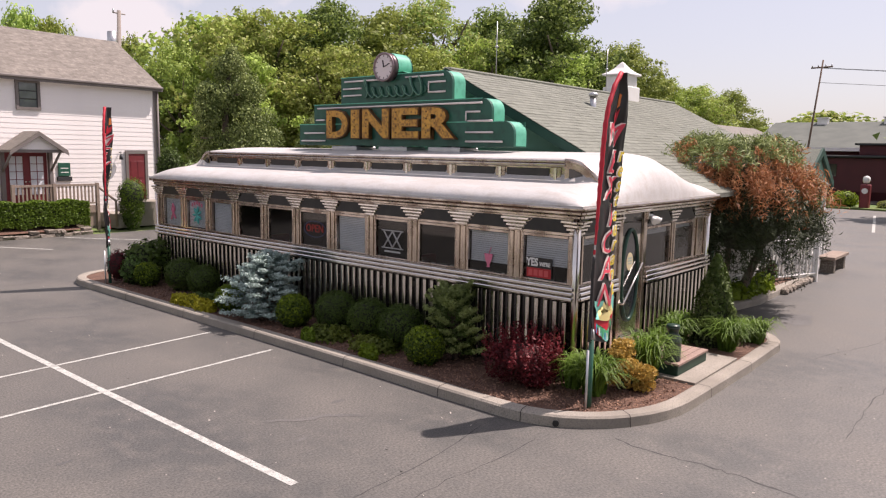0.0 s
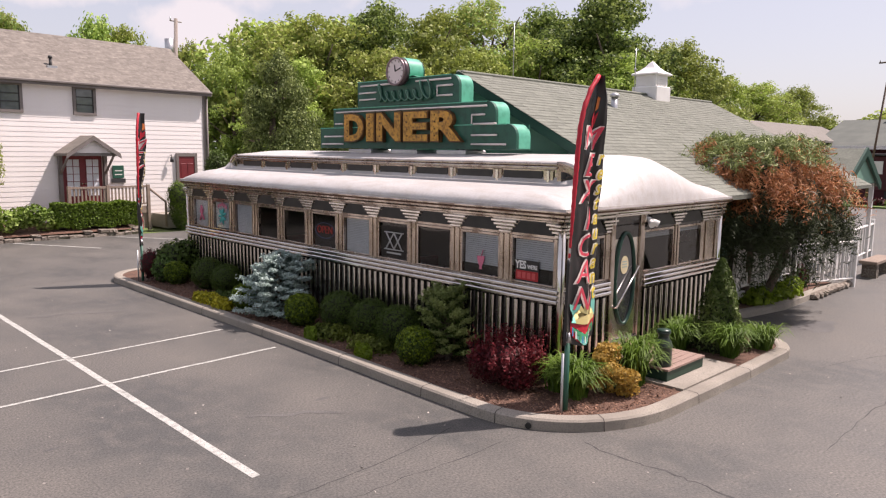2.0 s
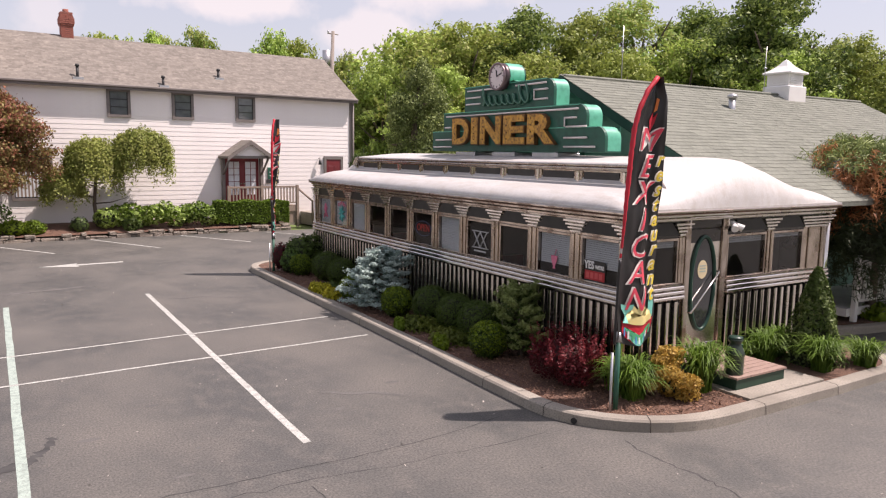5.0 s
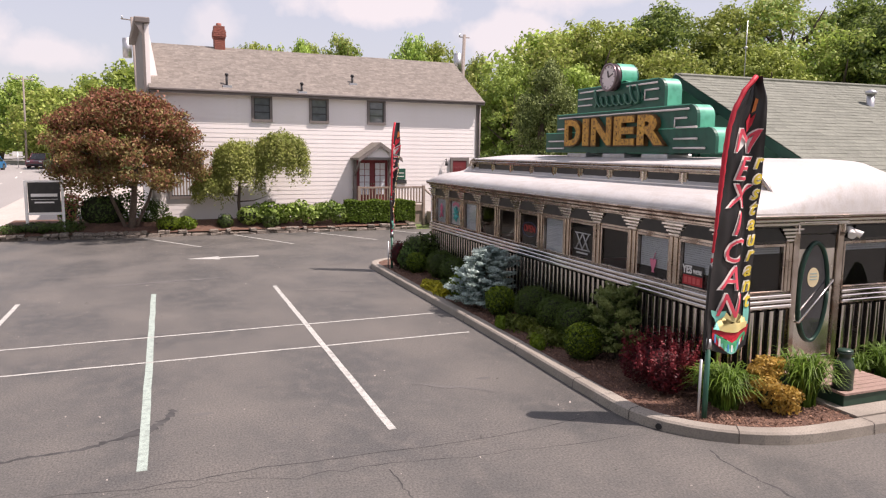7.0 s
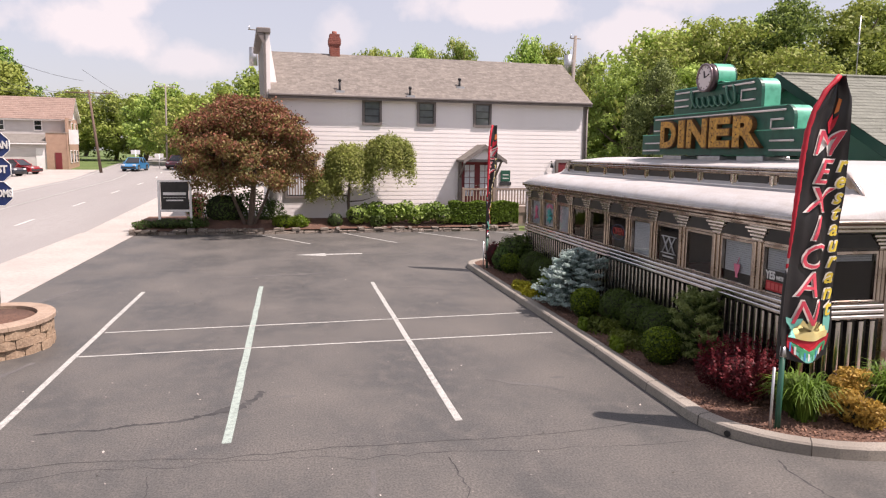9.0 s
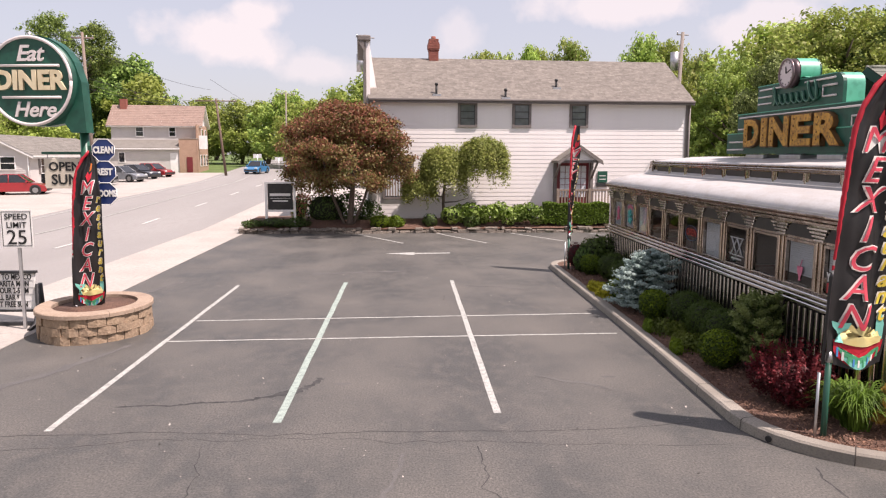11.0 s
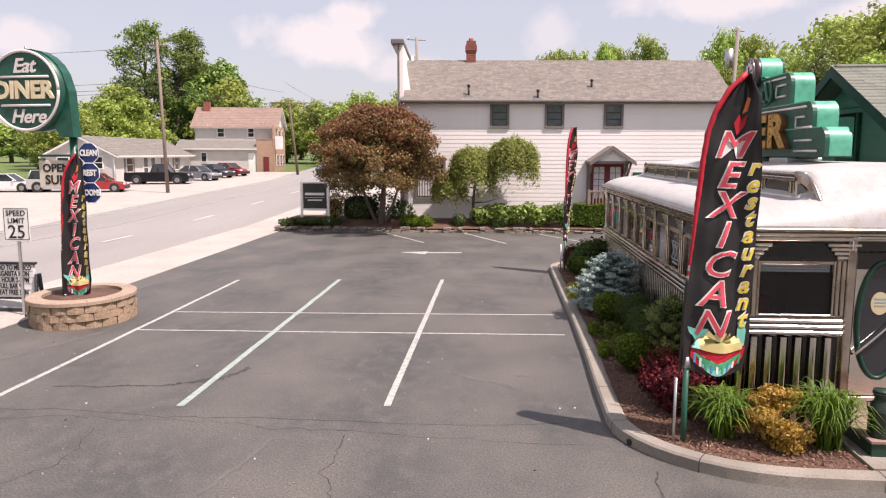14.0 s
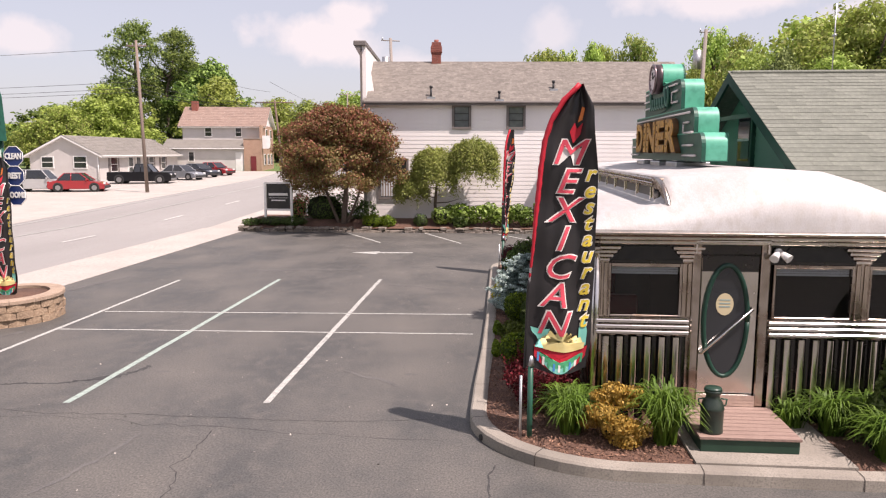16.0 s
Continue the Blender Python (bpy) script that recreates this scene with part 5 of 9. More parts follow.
# false front at the street end
part("false_front", prism(B(), [(-0.02, -0.1), (HD, -0.1), (HD, 8.95), (-0.02, 8.95)], "x", -0.12, 0.06), SIDING, house, "tall white false front")
part("false_front_edge", bx(-0.22, -0.12, -0.10, HD + 0.1, 5.9, 8.95), TRIM_GREY, house)
part("cornice", bx(-0.52, 0.1, -0.2, HD + 0.2, 8.85, 9.1, bevel=0.04), TRIM_GREY, house, "heavy grey cornice")
part("cornice_bracket", prism(B(), [(-0.48, 8.85), (-0.2, 8.85), (-0.2, 8.35)], "y", -0.16, 0.02), TRIM_GREY, house)
part("brace_panel", prism(B(), [(0.06, 6.4), (0.42, 6.4), (0.06, 8.8)], "y", 0.6, 0.7), SIDING, house)

def house_window(u0, u1, z0, z1, rows=2):
    w = part("window", B(), TRIM_GREY, house, "double-hung window in dark grey trim")
    bm = B()
    t = 0.11
    for q in ((u0 - t, u0, z0 - t, z1 + t), (u1, u1 + t, z0 - t, z1 + t), (u0, u1, z1, z1 + t), (u0, u1, z0 - t, z0)):
        box(bm, q[0], q[1], -0.055, 0.02, q[2], q[3])
    bm.to_mesh(w.data)
    part("pane", bx(u0, u1, -0.012, 0.0, z0, z1), GLASS_BLIND if rows > 1 else GLASS_DARK, w)
    sash = B()
    for k in range(1, rows + 1):
        z = z0 + (z1 - z0) * k / (rows + 1)
        box(sash, u0, u1, -0.03, -0.012, z - 0.02, z + 0.02)
    for q in ((u0, u0 + 0.035), (u1 - 0.035, u1)):
        box(sash, q[0], q[1], -0.032, -0.013, z0, z1)
    part("sash", sash, PLASTIC_DARK, w)
    return w


for u0 in (4.36, 7.02, 9.88):
    house_window(u0, u0 + 0.72, EZ - 1.22, EZ - 0.26, 2)
big = house_window(0.72, 2.0, 1.55, 3.35, 1)
part("curtain", bx(0.75, 1.97, -0.0145, -0.0125, 1.6, 2.6), BLIND, big)
for k in range(9):
    part("slat", bx(0.80 + 0.13 * k, 0.86 + 0.13 * k, -0.019, -0.0148, 1.6, 2.7), WOOD_RAIL, big)

# porch with a little gabled roof, double doors and a rail
PU = 10.0
door = part("porch_door", bx(PU - 0.80, PU + 0.80, -0.06, 0.03, 1.05, 3.24), RED_PAINT, house, "dark red double doors with glazed panes")
for s in (-1, 1):
    c = PU + s * 0.40
    part("door_glass", bx(c - 0.27, c + 0.27, -0.07, -0.061, 1.48, 3.06), BLIND, door)
    grid = B()
    for k in range(3):
        box(grid, c - 0.27 + 0.27 * k - 0.012, c - 0.27 + 0.27 * k + 0.012, -0.085, -0.071, 1.48, 3.06)
    for k in range(6):
        box(grid, c - 0.27, c + 0.27, -0.087, -0.073, 1.48 + 0.312 * k, 1.502 + 0.312 * k)
    part("glazing_grid", grid, RED_PAINT, door)
    part("door_knob", cyl(B(), (PU + s * 0.07, -0.12, 2.02), (PU + s * 0.07, -0.06, 2.02), 0.035), CHROME, door, "bright metal knob")
part("porch_floor", bx(PU - 1.10, PU + 2.2, -1.35, 0.0, 0.75, 1.03), WOOD_RAIL, house, "wooden porch floor")
part("porch_skirt", bx(PU - 1.06, PU + 2.16, -1.30, -1.26, 0.2, 0.75), WOOD_RAIL, house)
for u in (PU - 0.92, PU + 0.92):
    part("porch_post", bx(u - 0.07, u + 0.07, -0.20, -0.04, 1.03, 3.3), TRIM_GREY, house)
    part("porch_brace", tube(B(), [(u, -0.12, 2.42), (u, -0.55, 2.80), (u, -1.05, 3.26)], 0.055, 6), TRIM_GREY, house)
part("porch_gable", prism(B(), [(PU - 0.90, 3.32), (PU + 0.90, 3.32), (PU, 3.90)], "y", -1.1, 0.0), SIDING, house, "white porch gable")
part("porch_beam", bx(PU - 0.98, PU + 0.98, -1.14, -1.02, 3.20, 3.32), TRIM_GREY, house)
for s in (-1, 1):
    bm = B()
    v = [bm.verts.new(p) for p in ((PU, -1.3, 4.04), (PU + s * 1.10, -1.3, 3.30), (PU + s * 1.10, 0.0, 3.30), (PU, 0.0, 4.04), (PU, -1.3, 3.94), (PU + s * 1.10, -1.3, 3.20), (PU + s * 1.10, 0, 3.20), (PU, 0, 3.94))]
    for f in ((0, 1, 2, 3), (4, 5, 6, 7), (0, 1, 5, 4), (1, 2, 6, 5)):
        bm.faces.new([v[i] for i in f])
    part("porch_roof_slope", bm, SHINGLE_BROWN, house)
    part("rake_board", prism(B(), [(PU, 3.96), (PU + s * 1.11, 3.215), (PU + s * 1.11, 3.10), (PU, 3.85)], "y", -1.33, -1.30), TRIM_GREY, house)
rail = part("porch_rail", bx(PU - 1.10, PU + 2.2, -1.37, -1.29, 1.86, 1.95), WOOD_RAIL, house, "grey-brown wooden porch rail")
part("bottom_rail", bx(PU - 1.10, PU + 2.2, -1.36, -1.30, 1.12, 1.19), WOOD_RAIL, rail)
for k in range(22):
    u = PU - 1.05 + 0.152 * k
    part("baluster", bx(u - 0.03, u + 0.03, -1.35, -1.31, 1.19, 1.86), WOOD_RAIL, rail)
for u in (PU - 1.10, PU + 0.45, PU + 2.2):
    part("newel", bx(u - 0.06, u + 0.06, -1.39, -1.27, 0.0, 1.98), WOOD_RAIL, rail)
part("stair_rail", tube(B(), [(PU + 2.2, -1.33, 1.85), (PU + 2.9, -1.5, 1.2), (PU + 2.9, -1.5, 0.1)], 0.05, 6), WOOD_RAIL, rail)
part("wall_plaque", bx(PU + 1.27, PU + 1.77, -0.05, 0.0, 2.22, 2.78, bevel=0.01), DARK_GREEN, house, "dark green notice board")
part("plaque_shelf", prism(B(), [(PU + 1.22, 2.20), (PU + 1.82, 2.20), (PU + 1.82, 2.02), (PU + 1.22, 2.02)], "y", -0.06, 0.0), PLASTIC_DARK, house, "small dark board below the notice")
for k in range(2):
    part("plaque_bar", bx(PU + 1.36, PU + 1.68, -0.055, -0.05, 2.36 + 0.17 * k, 2.40 + 0.17 * k), FLAG_WHITE, house)
side = part("side_door", bx(14.38, 15.18, -0.05, 0.0, 1.12, 3.18), RED_PAINT, house, "dark red panelled side door")
for q in ((14.25, 14.38, 1.1, 3.33), (15.18, 15.31, 1.1, 3.33), (14.38, 15.18, 3.18, 3.33)):
    part("door_trim", bx(q[0], q[1], -0.08, 0.0, q[2], q[3]), TRIM_GREY, house)
for u0, z0, z1 in ((14.48, 1.3, 1.95), (14.82, 1.3, 1.95), (14.48, 2.1, 2.85), (14.82, 2.1, 2.85)):
    part("door_panel", bx(u0, u0 + 0.26, -0.062, -0.05, z0, z1, bevel=0.005), RED_PAINT, side)
part("side_step", bx(13.9, 15.6, -1.2, 0.0, 0.0, 1.08, bevel=0.02), CONCRETE, house)
part("side_step", bx(12.95, 13.9, -1.45, 0.0, 0.0, 0.62, bevel=0.02), CONCRETE, house)
lamp = part("wall_lamp", cyl(B(), (13.98, -0.16, 2.92), (13.98, -0.16, 3.14), 0.085, 0.06), PLASTIC_DARK, house, "black carriage lamp by the side door")
part("lamp_arm", tube(B(), [(13.98, 0.0, 3.22), (13.98, -0.16, 3.26), (13.98, -0.16, 3.14)], 0.02, 6), PLASTIC_DARK, lamp)

chim = thing("chimney", HOUSE @ pose(3.42, HD / 2, HR - 0.3), "red brick chimney stack on the ridge", "chimney", world_parts=False)
part("stack", bx(-0.22, 0.22, -0.22, 0.22, 0, 1.28), MORTAR, chim)
for k in range(15):
    z = 0.02 + 0.084 * k
    e = 0.245 + (0.055 if 9 <= k <= 11 else 0.03 if k in (8, 12) else 0.0)
    mid = 0.06 if k % 2 else -0.06
    for a0, a1 in ((-e, mid - 0.005), (mid + 0.005, e)):
        for v0, v1 in ((-e, -0.21), (0.21, e)):
            part("brick", box(B(), a0, a1, v0, v1, z, z + 0.074), BRICK_RED, chim)
    for u0, u1 in ((-e, -0.21), (0.21, e)):
        part("brick", box(B(), u0, u1, -0.208, 0.208, z, z + 0.074), BRICK_RED, chim)
part("flue", cyl(B(), (0, 0, 1.2), (0, 0, 1.42), 0.13, 0.12), BRICK_RED, chim, "clay flue pot")
for u, v, h in ((3.22, 0.12, 0.42), (6.55, -0.1, 0.30), (9.3, 0.85, 0.30)):
    zz = HE + (HR - HE) * v / (HD / 2)
    st = thing("vent_stack", HOUSE @ pose(u, v, zz), "small dark vent pipe on the roof", "vent", group="roof vents", world_parts=False)
    part("pipe", cyl(B(), (0, 0, -0.1), (0, 0, h), 0.055), PLASTIC_DARK, st)
    part("flashing", bx(-0.2, 0.2, -0.2, 0.12, -0.14, -0.02), GALV, st)
    part("hood", cyl(B(), (0, 0, h), (-0.0, 0, h + 0.1), 0.09, 0.07), PLASTIC_DARK, st)

# ---- plants of the island ----
def bush(name, x, y, z, blobs, leaf, n, material, seed, label, category="shrub", jitter=0.7, core=True, aspect=0.6, core_material=None, thick=0.3, group=""):
    """A shrub: a solid core, dark for the shade inside, and a skin of leaves; blobs are relative to its foot."""
    t = thing(name, pose(x, y, z), label, category, group)
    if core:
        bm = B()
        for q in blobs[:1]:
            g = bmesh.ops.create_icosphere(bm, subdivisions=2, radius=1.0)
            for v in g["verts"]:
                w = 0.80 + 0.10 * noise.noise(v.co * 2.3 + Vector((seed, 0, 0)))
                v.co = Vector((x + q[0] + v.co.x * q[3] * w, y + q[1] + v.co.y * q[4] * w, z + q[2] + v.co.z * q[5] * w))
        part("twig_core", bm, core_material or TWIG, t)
    rng = np.random.default_rng(seed)
    total = sum(q[3] * q[4] + q[4] * q[5] + q[3] * q[5] for q in blobs)
    c, d = zip(*(shell(rng, (x + q[0], y + q[1], z + q[2]), q[3:], max(20, int(n * (q[3] * q[4] + q[4] * q[5] + q[3] * q[5]) / total)), thick) for q in blobs))
    c, d = np.concatenate(c), np.concatenate(d)
    keep = c[:, 2] > z - 0.02
    part("leaves", leaf_mesh("leaves", c[keep], d[keep], leaf, seed, material, jitter, aspect), None, t)
    return t


# near-black bases stand for the shade among twigs inside a shrub
TWIG = mat("shaded_twigs", (0.022, 0.028, 0.012), (0.035, 0.04, 0.02), 6, 0.95, bump=1.0, bump_scale=40)
TWIG_RED = mat("shaded_red_twigs", (0.035, 0.012, 0.012), (0.05, 0.02, 0.015), 6, 0.95, bump=1.0, bump_scale=40)
SOIL = 0.13
# last four: lime leaves and a bulge towards the kerb stand for sunlit growth
BALLS = [(8.98, 16.55, 0.40, 0), (9.02, 15.7, 0.36, 0), (8.93, 11.0, 0.39, 0), (8.97, 10.15, 0.38, 0), (8.93, 9.3, 0.39, 0), (8.66, 17.6, 0.30, 1), (8.45, 13.75, 0.30, 1), (8.56, 11.78, 0.33, 1), (8.46, 8.35, 0.32, 1)]
for i, (x, y, r, fresh) in enumerate(BALLS):
    bush("boxwood_ball", x, y, SOIL, [(0, 0, r * 0.95, r, r, r * 0.97), (-0.08, -0.05, r * 1.15, r * 0.85, r * 0.85, r * 0.8)][:1 + fresh], 0.038 if not fresh else 0.05, 4600, [LEAF_BOX, LEAF_LIME] if fresh else LEAF_BOX, 300 + i, "rounded boxwood with yellow-green growth, sunlit in its leaf colour" if fresh else "round clipped green boxwood ball in the bed", "shrub", 0.4 if not fresh else 0.7, group="boxwood balls", thick=0.08 if not fresh else 0.2)
bush("dark_shrub", 8.95, 18.25, SOIL, [(0, 0, 0.55, 0.5, 0.5, 0.5), (0.2, -0.3, 0.75, 0.35, 0.35, 0.35), (-0.25, 0.15, 0.45, 0.35, 0.4, 0.4)], 0.11, 1500, [LEAF_DARK, LEAF_BOX], 320, "dark broad-leaved evergreen shrub at the corner")
bush("dark_shrub", 8.55, 18.05, SOIL, [(0, 0, 0.35, 0.32, 0.32, 0.36)], 0.09, 700, LEAF_DARK, 321, "small dark evergreen shrub at the kerb")
bush("yellow_green_shrub", 9.25, 19.0, SOIL, [(0, 0, 0.45, 0.35, 0.35, 0.45)], 0.08, 800, LEAF_LIME, 322, "yellow-green shrub behind the diner's corner")
bush("red_barberry", 8.38, 18.55, SOIL, [(0, 0, 0.42, 0.26, 0.26, 0.42)], 0.06, 800, LEAF_BARBERRY, 323, "small upright red barberry", core_material=TWIG_RED)
rng_b = random.Random(9)
barb = bush("red_barberry", 8.72, 6.62, SOIL, [(0, 0, 0.36, 0.42, 0.42, 0.30), (0.22, -0.24, 0.36, 0.30, 0.30, 0.26), (-0.24, 0.18, 0.34, 0.28, 0.30, 0.26), (-0.1, -0.28, 0.28, 0.30, 0.28, 0.24)], 0.045, 5200, LEAF_BARBERRY, 324, "wide red barberry bush with spiky shoots", core_material=TWIG_RED, thick=0.45)
c, d = [], []
for k in range(170):
    a, r = rng_b.uniform(0, 6.28), 0.52 * math.sqrt(rng_b.random())
    bx0, by0, ht = 8.72 + r * math.cos(a), 6.62 + r * math.sin(a), rng_b.uniform(0.55, 1.02) - r * 0.3
    for j in range(14):
        f = j / 14
        c.append((bx0 + 0.22 * r * math.cos(a) * f + rng_b.uniform(-0.02, 0.02), by0 + 0.22 * r * math.sin(a) * f + rng_b.uniform(-0.02, 0.02), SOIL + 0.45 + (ht - 0.45) * f))
        d.append((math.cos(a), math.sin(a), 0.5))
part("foliage_spray", leaf_mesh("foliage_spray", np.array(c), np.array(d), 0.05, 325, LEAF_RED_TIP, 0.9), None, barb)


def layered_conifer(x, y, h, w, dark, pale, seed, label, name, whorls=60, lean=(0, 0), leaf=0.06, rise=0.3, dome=False):
    """A low spruce: limbs in layers, each with side twigs set round with needles, paler at the tips."""
    rng = np.random.default_rng(seed)
    t = thing(name, pose(x, y, SOIL), label, "conifer")
    wood, inner, outer = B(), [], []
    tube(wood, [(x, y, SOIL - 0.1), (x + lean[0] * 0.5, y + lean[1] * 0.5, SOIL + h * 0.5), (x + lean[0], y + lean[1], SOIL + h * 0.97)], [0.05, 0.035, 0.01], 7)
    for k in range(whorls):
        f = (k + 0.5) / whorls
        a = 2.4 * k + rng.uniform(-0.3, 0.3)
        reach = w * 0.5 * ((1 - f ** 2.4) ** 0.6 * (0.85 + 0.22 * math.sin(3 * a + 4 * f)) if dome else (1 - f) ** 0.52) * rng.uniform(0.65, 1.12) + 0.05
        root = np.array([x + lean[0] * f, y + lean[1] * f, SOIL + h * (0.04 + 0.88 * f)])
        way = np.array([math.cos(a), math.sin(a), rise * (0.3 + f)])
        tip = root + way * reach
        tube(wood, [Vector(root), Vector(tip)], [0.014, 0.005], 4)
        side = np.array([-math.sin(a), math.cos(a), 0.0])
        for u in np.linspace(0.3, 1.0, 7):
            for g in (-1, 0, 1):
                start = root + way * reach * u
                run = (side * g * 0.8 + way * 0.7) * (0.30 * reach * (1.25 - u) + 0.06)
                q = rng.uniform(0, 1, 15)
                pts = start + run * q[:, None] + rng.normal(0, 0.018, (15, 3))
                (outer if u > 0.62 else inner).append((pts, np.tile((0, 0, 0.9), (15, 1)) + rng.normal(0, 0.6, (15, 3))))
    part("trunk", wood, BARK, t)
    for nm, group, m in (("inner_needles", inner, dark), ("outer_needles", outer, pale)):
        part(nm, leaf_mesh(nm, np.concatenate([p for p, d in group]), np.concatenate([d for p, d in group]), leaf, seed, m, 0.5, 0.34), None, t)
    return t


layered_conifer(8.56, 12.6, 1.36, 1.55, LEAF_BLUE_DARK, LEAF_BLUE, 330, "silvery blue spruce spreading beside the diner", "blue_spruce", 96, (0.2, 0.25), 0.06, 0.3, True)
layered_conifer(9.02, 8.15, 1.15, 1.0, [LEAF_BOX, NEEDLE], [NEEDLE_TIP, NEEDLE_TIP], 331, "dark green dwarf pine with pale tips", "dwarf_pine", 58, (0.0, 0.1), 0.058, 0.9, True)
for i, (x, y, rx, ry, m, lab) in enumerate([(8.42, 10.65, 0.36, 0.45, LEAF_JUNIPER, "low spreading green juniper by the kerb"), (8.45, 9.5, 0.36, 0.5, LEAF_JUNIPER, "low spreading green juniper by the kerb"), (8.45, 14.75, 0.35, 0.55, LEAF_DARK, "low dark groundcover juniper"), (8.15, 15.0, 0.22, 0.5, LEAF_YELLOW, "bright yellow-green groundcover along the kerb"), (8.12, 14.2, 0.2, 0.3, LEAF_YELLOW, "bright yellow-green groundcover along the kerb"), (8.06, 10.75, 0.07, 0.16, LEAF_LIME, "small yellow-green groundcover along the kerb"), (8.05, 9.2, 0.07, 0.2, LEAF_LIME, "small yellow-green groundcover along the kerb")]):
    bush("groundcover", x, y, SOIL, [(0, 0, 0.08, rx, ry, 0.16), (rx * 0.3, -ry * 0.4, 0.1, rx * 0.6, ry * 0.5, 0.15), (-rx * 0.2, ry * 0.4, 0.1, rx * 0.6, ry * 0.5, 0.15)], 0.07, 1300, m, 340 + i, lab, "groundcover", 0.8, core=False, thick=0.7)
gold = bush("gold_shrub", 9.58, 5.42, SOIL, [(0, 0, 0.18, 0.2, 0.2, 0.18), (0.12, 0.12, 0.48, 0.2, 0.2, 0.11), (-0.2, -0.12, 0.42, 0.19, 0.19, 0.1), (0.27, -0.15, 0.2, 0.18, 0.18, 0.1), (-0.02, 0.05, 0.64, 0.15, 0.15, 0.09), (-0.3, 0.1, 0.22, 0.18, 0.18, 0.1), (0.02, -0.28, 0.3, 0.2, 0.18, 0.1), (0.24, 0.1, 0.6, 0.12, 0.12, 0.08), (-0.18, 0.02, 0.56, 0.13, 0.13, 0.08), (0.1, -0.24, 0.1, 0.2, 0.18, 0.1)], 0.05, 4600, LEAF_GOLD, 350, "golden yellow false cypress by the entrance", thick=0.6)


def grass_clump(x, y, r, h, count, seed, label, material=None):
    """Arching strap leaves from one crown."""
    rng = random.Random(seed)
    t = thing("daylily_clump", pose(x, y, SOIL), label, "grass", "daylily clumps")
    bm = B()
    for k in range(count):
        a, q = rng.uniform(0, 2 * math.pi), r * rng.uniform(0.35, 1.15)
        hh, w = h * rng.uniform(0.6, 1.1), rng.uniform(0.008, 0.014)
        x0, y0 = x + rng.uniform(-0.12, 0.12), y + rng.uniform(-0.12, 0.12)
        s = Vector((-math.sin(a), math.cos(a), 0))
        left, right = [], []
        for j in range(6):
            f = j / 5
            p = Vector((x0 + math.cos(a) * q * f ** 1.3, y0 + math.sin(a) * q * f ** 1.3, SOIL + hh * math.sin(f * 2.25) / 0.95))
            ww = w * (1 - f ** 2.5) + 0.001
            left.append(p - s * ww)
            right.append(p + s * ww)
        sheet(bm, [left, right])
    part("foliage", bm, material or BLADE, t)
    return t


for i, (x, y, r, h, n) in enumerate([(9.04, 5.62, 0.55, 0.52, 320), (9.12, 6.0, 0.4, 0.45, 160), (10.2, 5.36, 0.55, 0.66, 360), (12.45, 5.85, 0.5, 0.48, 260), (12.95, 6.0, 0.4, 0.48, 220), (12.78, 5.05, 0.55, 0.52, 320), (13.7, 4.85, 0.4, 0.42, 220), (11.98, 5.98, 0.3, 0.36, 120), (13.9, 5.0, 0.35, 0.3, 160)]):
    grass_clump(x, y, r, h, n, 360 + i, "arching green daylily clump in the mulch")

# clipped cone by the diner's corner
rng = np.random.default_rng(380)
arb = thing("arborvitae", pose(13.1, 5.42, SOIL), "dark green cone-shaped arborvitae", "conifer")
f = rng.uniform(0, 1, 5200) ** 0.8
a = rng.uniform(0, 2 * np.pi, 5200)
r = 0.47 * (1 - f) ** 0.75 * (1 + 0.12 * np.sin(5 * a + 9 * f)) * rng.uniform(0.82, 1.05, 5200) + 0.02
part("leaves", leaf_mesh("leaves", np.stack([13.1 + r * np.cos(a), 5.42 + r * np.sin(a), SOIL + 1.62 * f], 1), np.stack([np.cos(a), np.sin(a), 0.4 + 0 * a], 1), 0.07, 381, [NEEDLE, LEAF_BOX], 0.6, 0.5), None, arb)
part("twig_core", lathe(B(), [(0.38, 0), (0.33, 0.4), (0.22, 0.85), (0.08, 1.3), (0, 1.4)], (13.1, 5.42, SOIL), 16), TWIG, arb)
for i, (x, y) in enumerate([(17.6, 6.62), (18.15, 6.6), (18.65, 6.55), (19.1, 6.5)]):
    bush("hosta", x, y, SOIL, [(0, 0, 0.12, 0.42, 0.4, 0.2)], 0.17, 260, LEAF_LIME, 385 + i, "pale green hosta with broad leaves", core=False, thick=0.6, group="hostas")

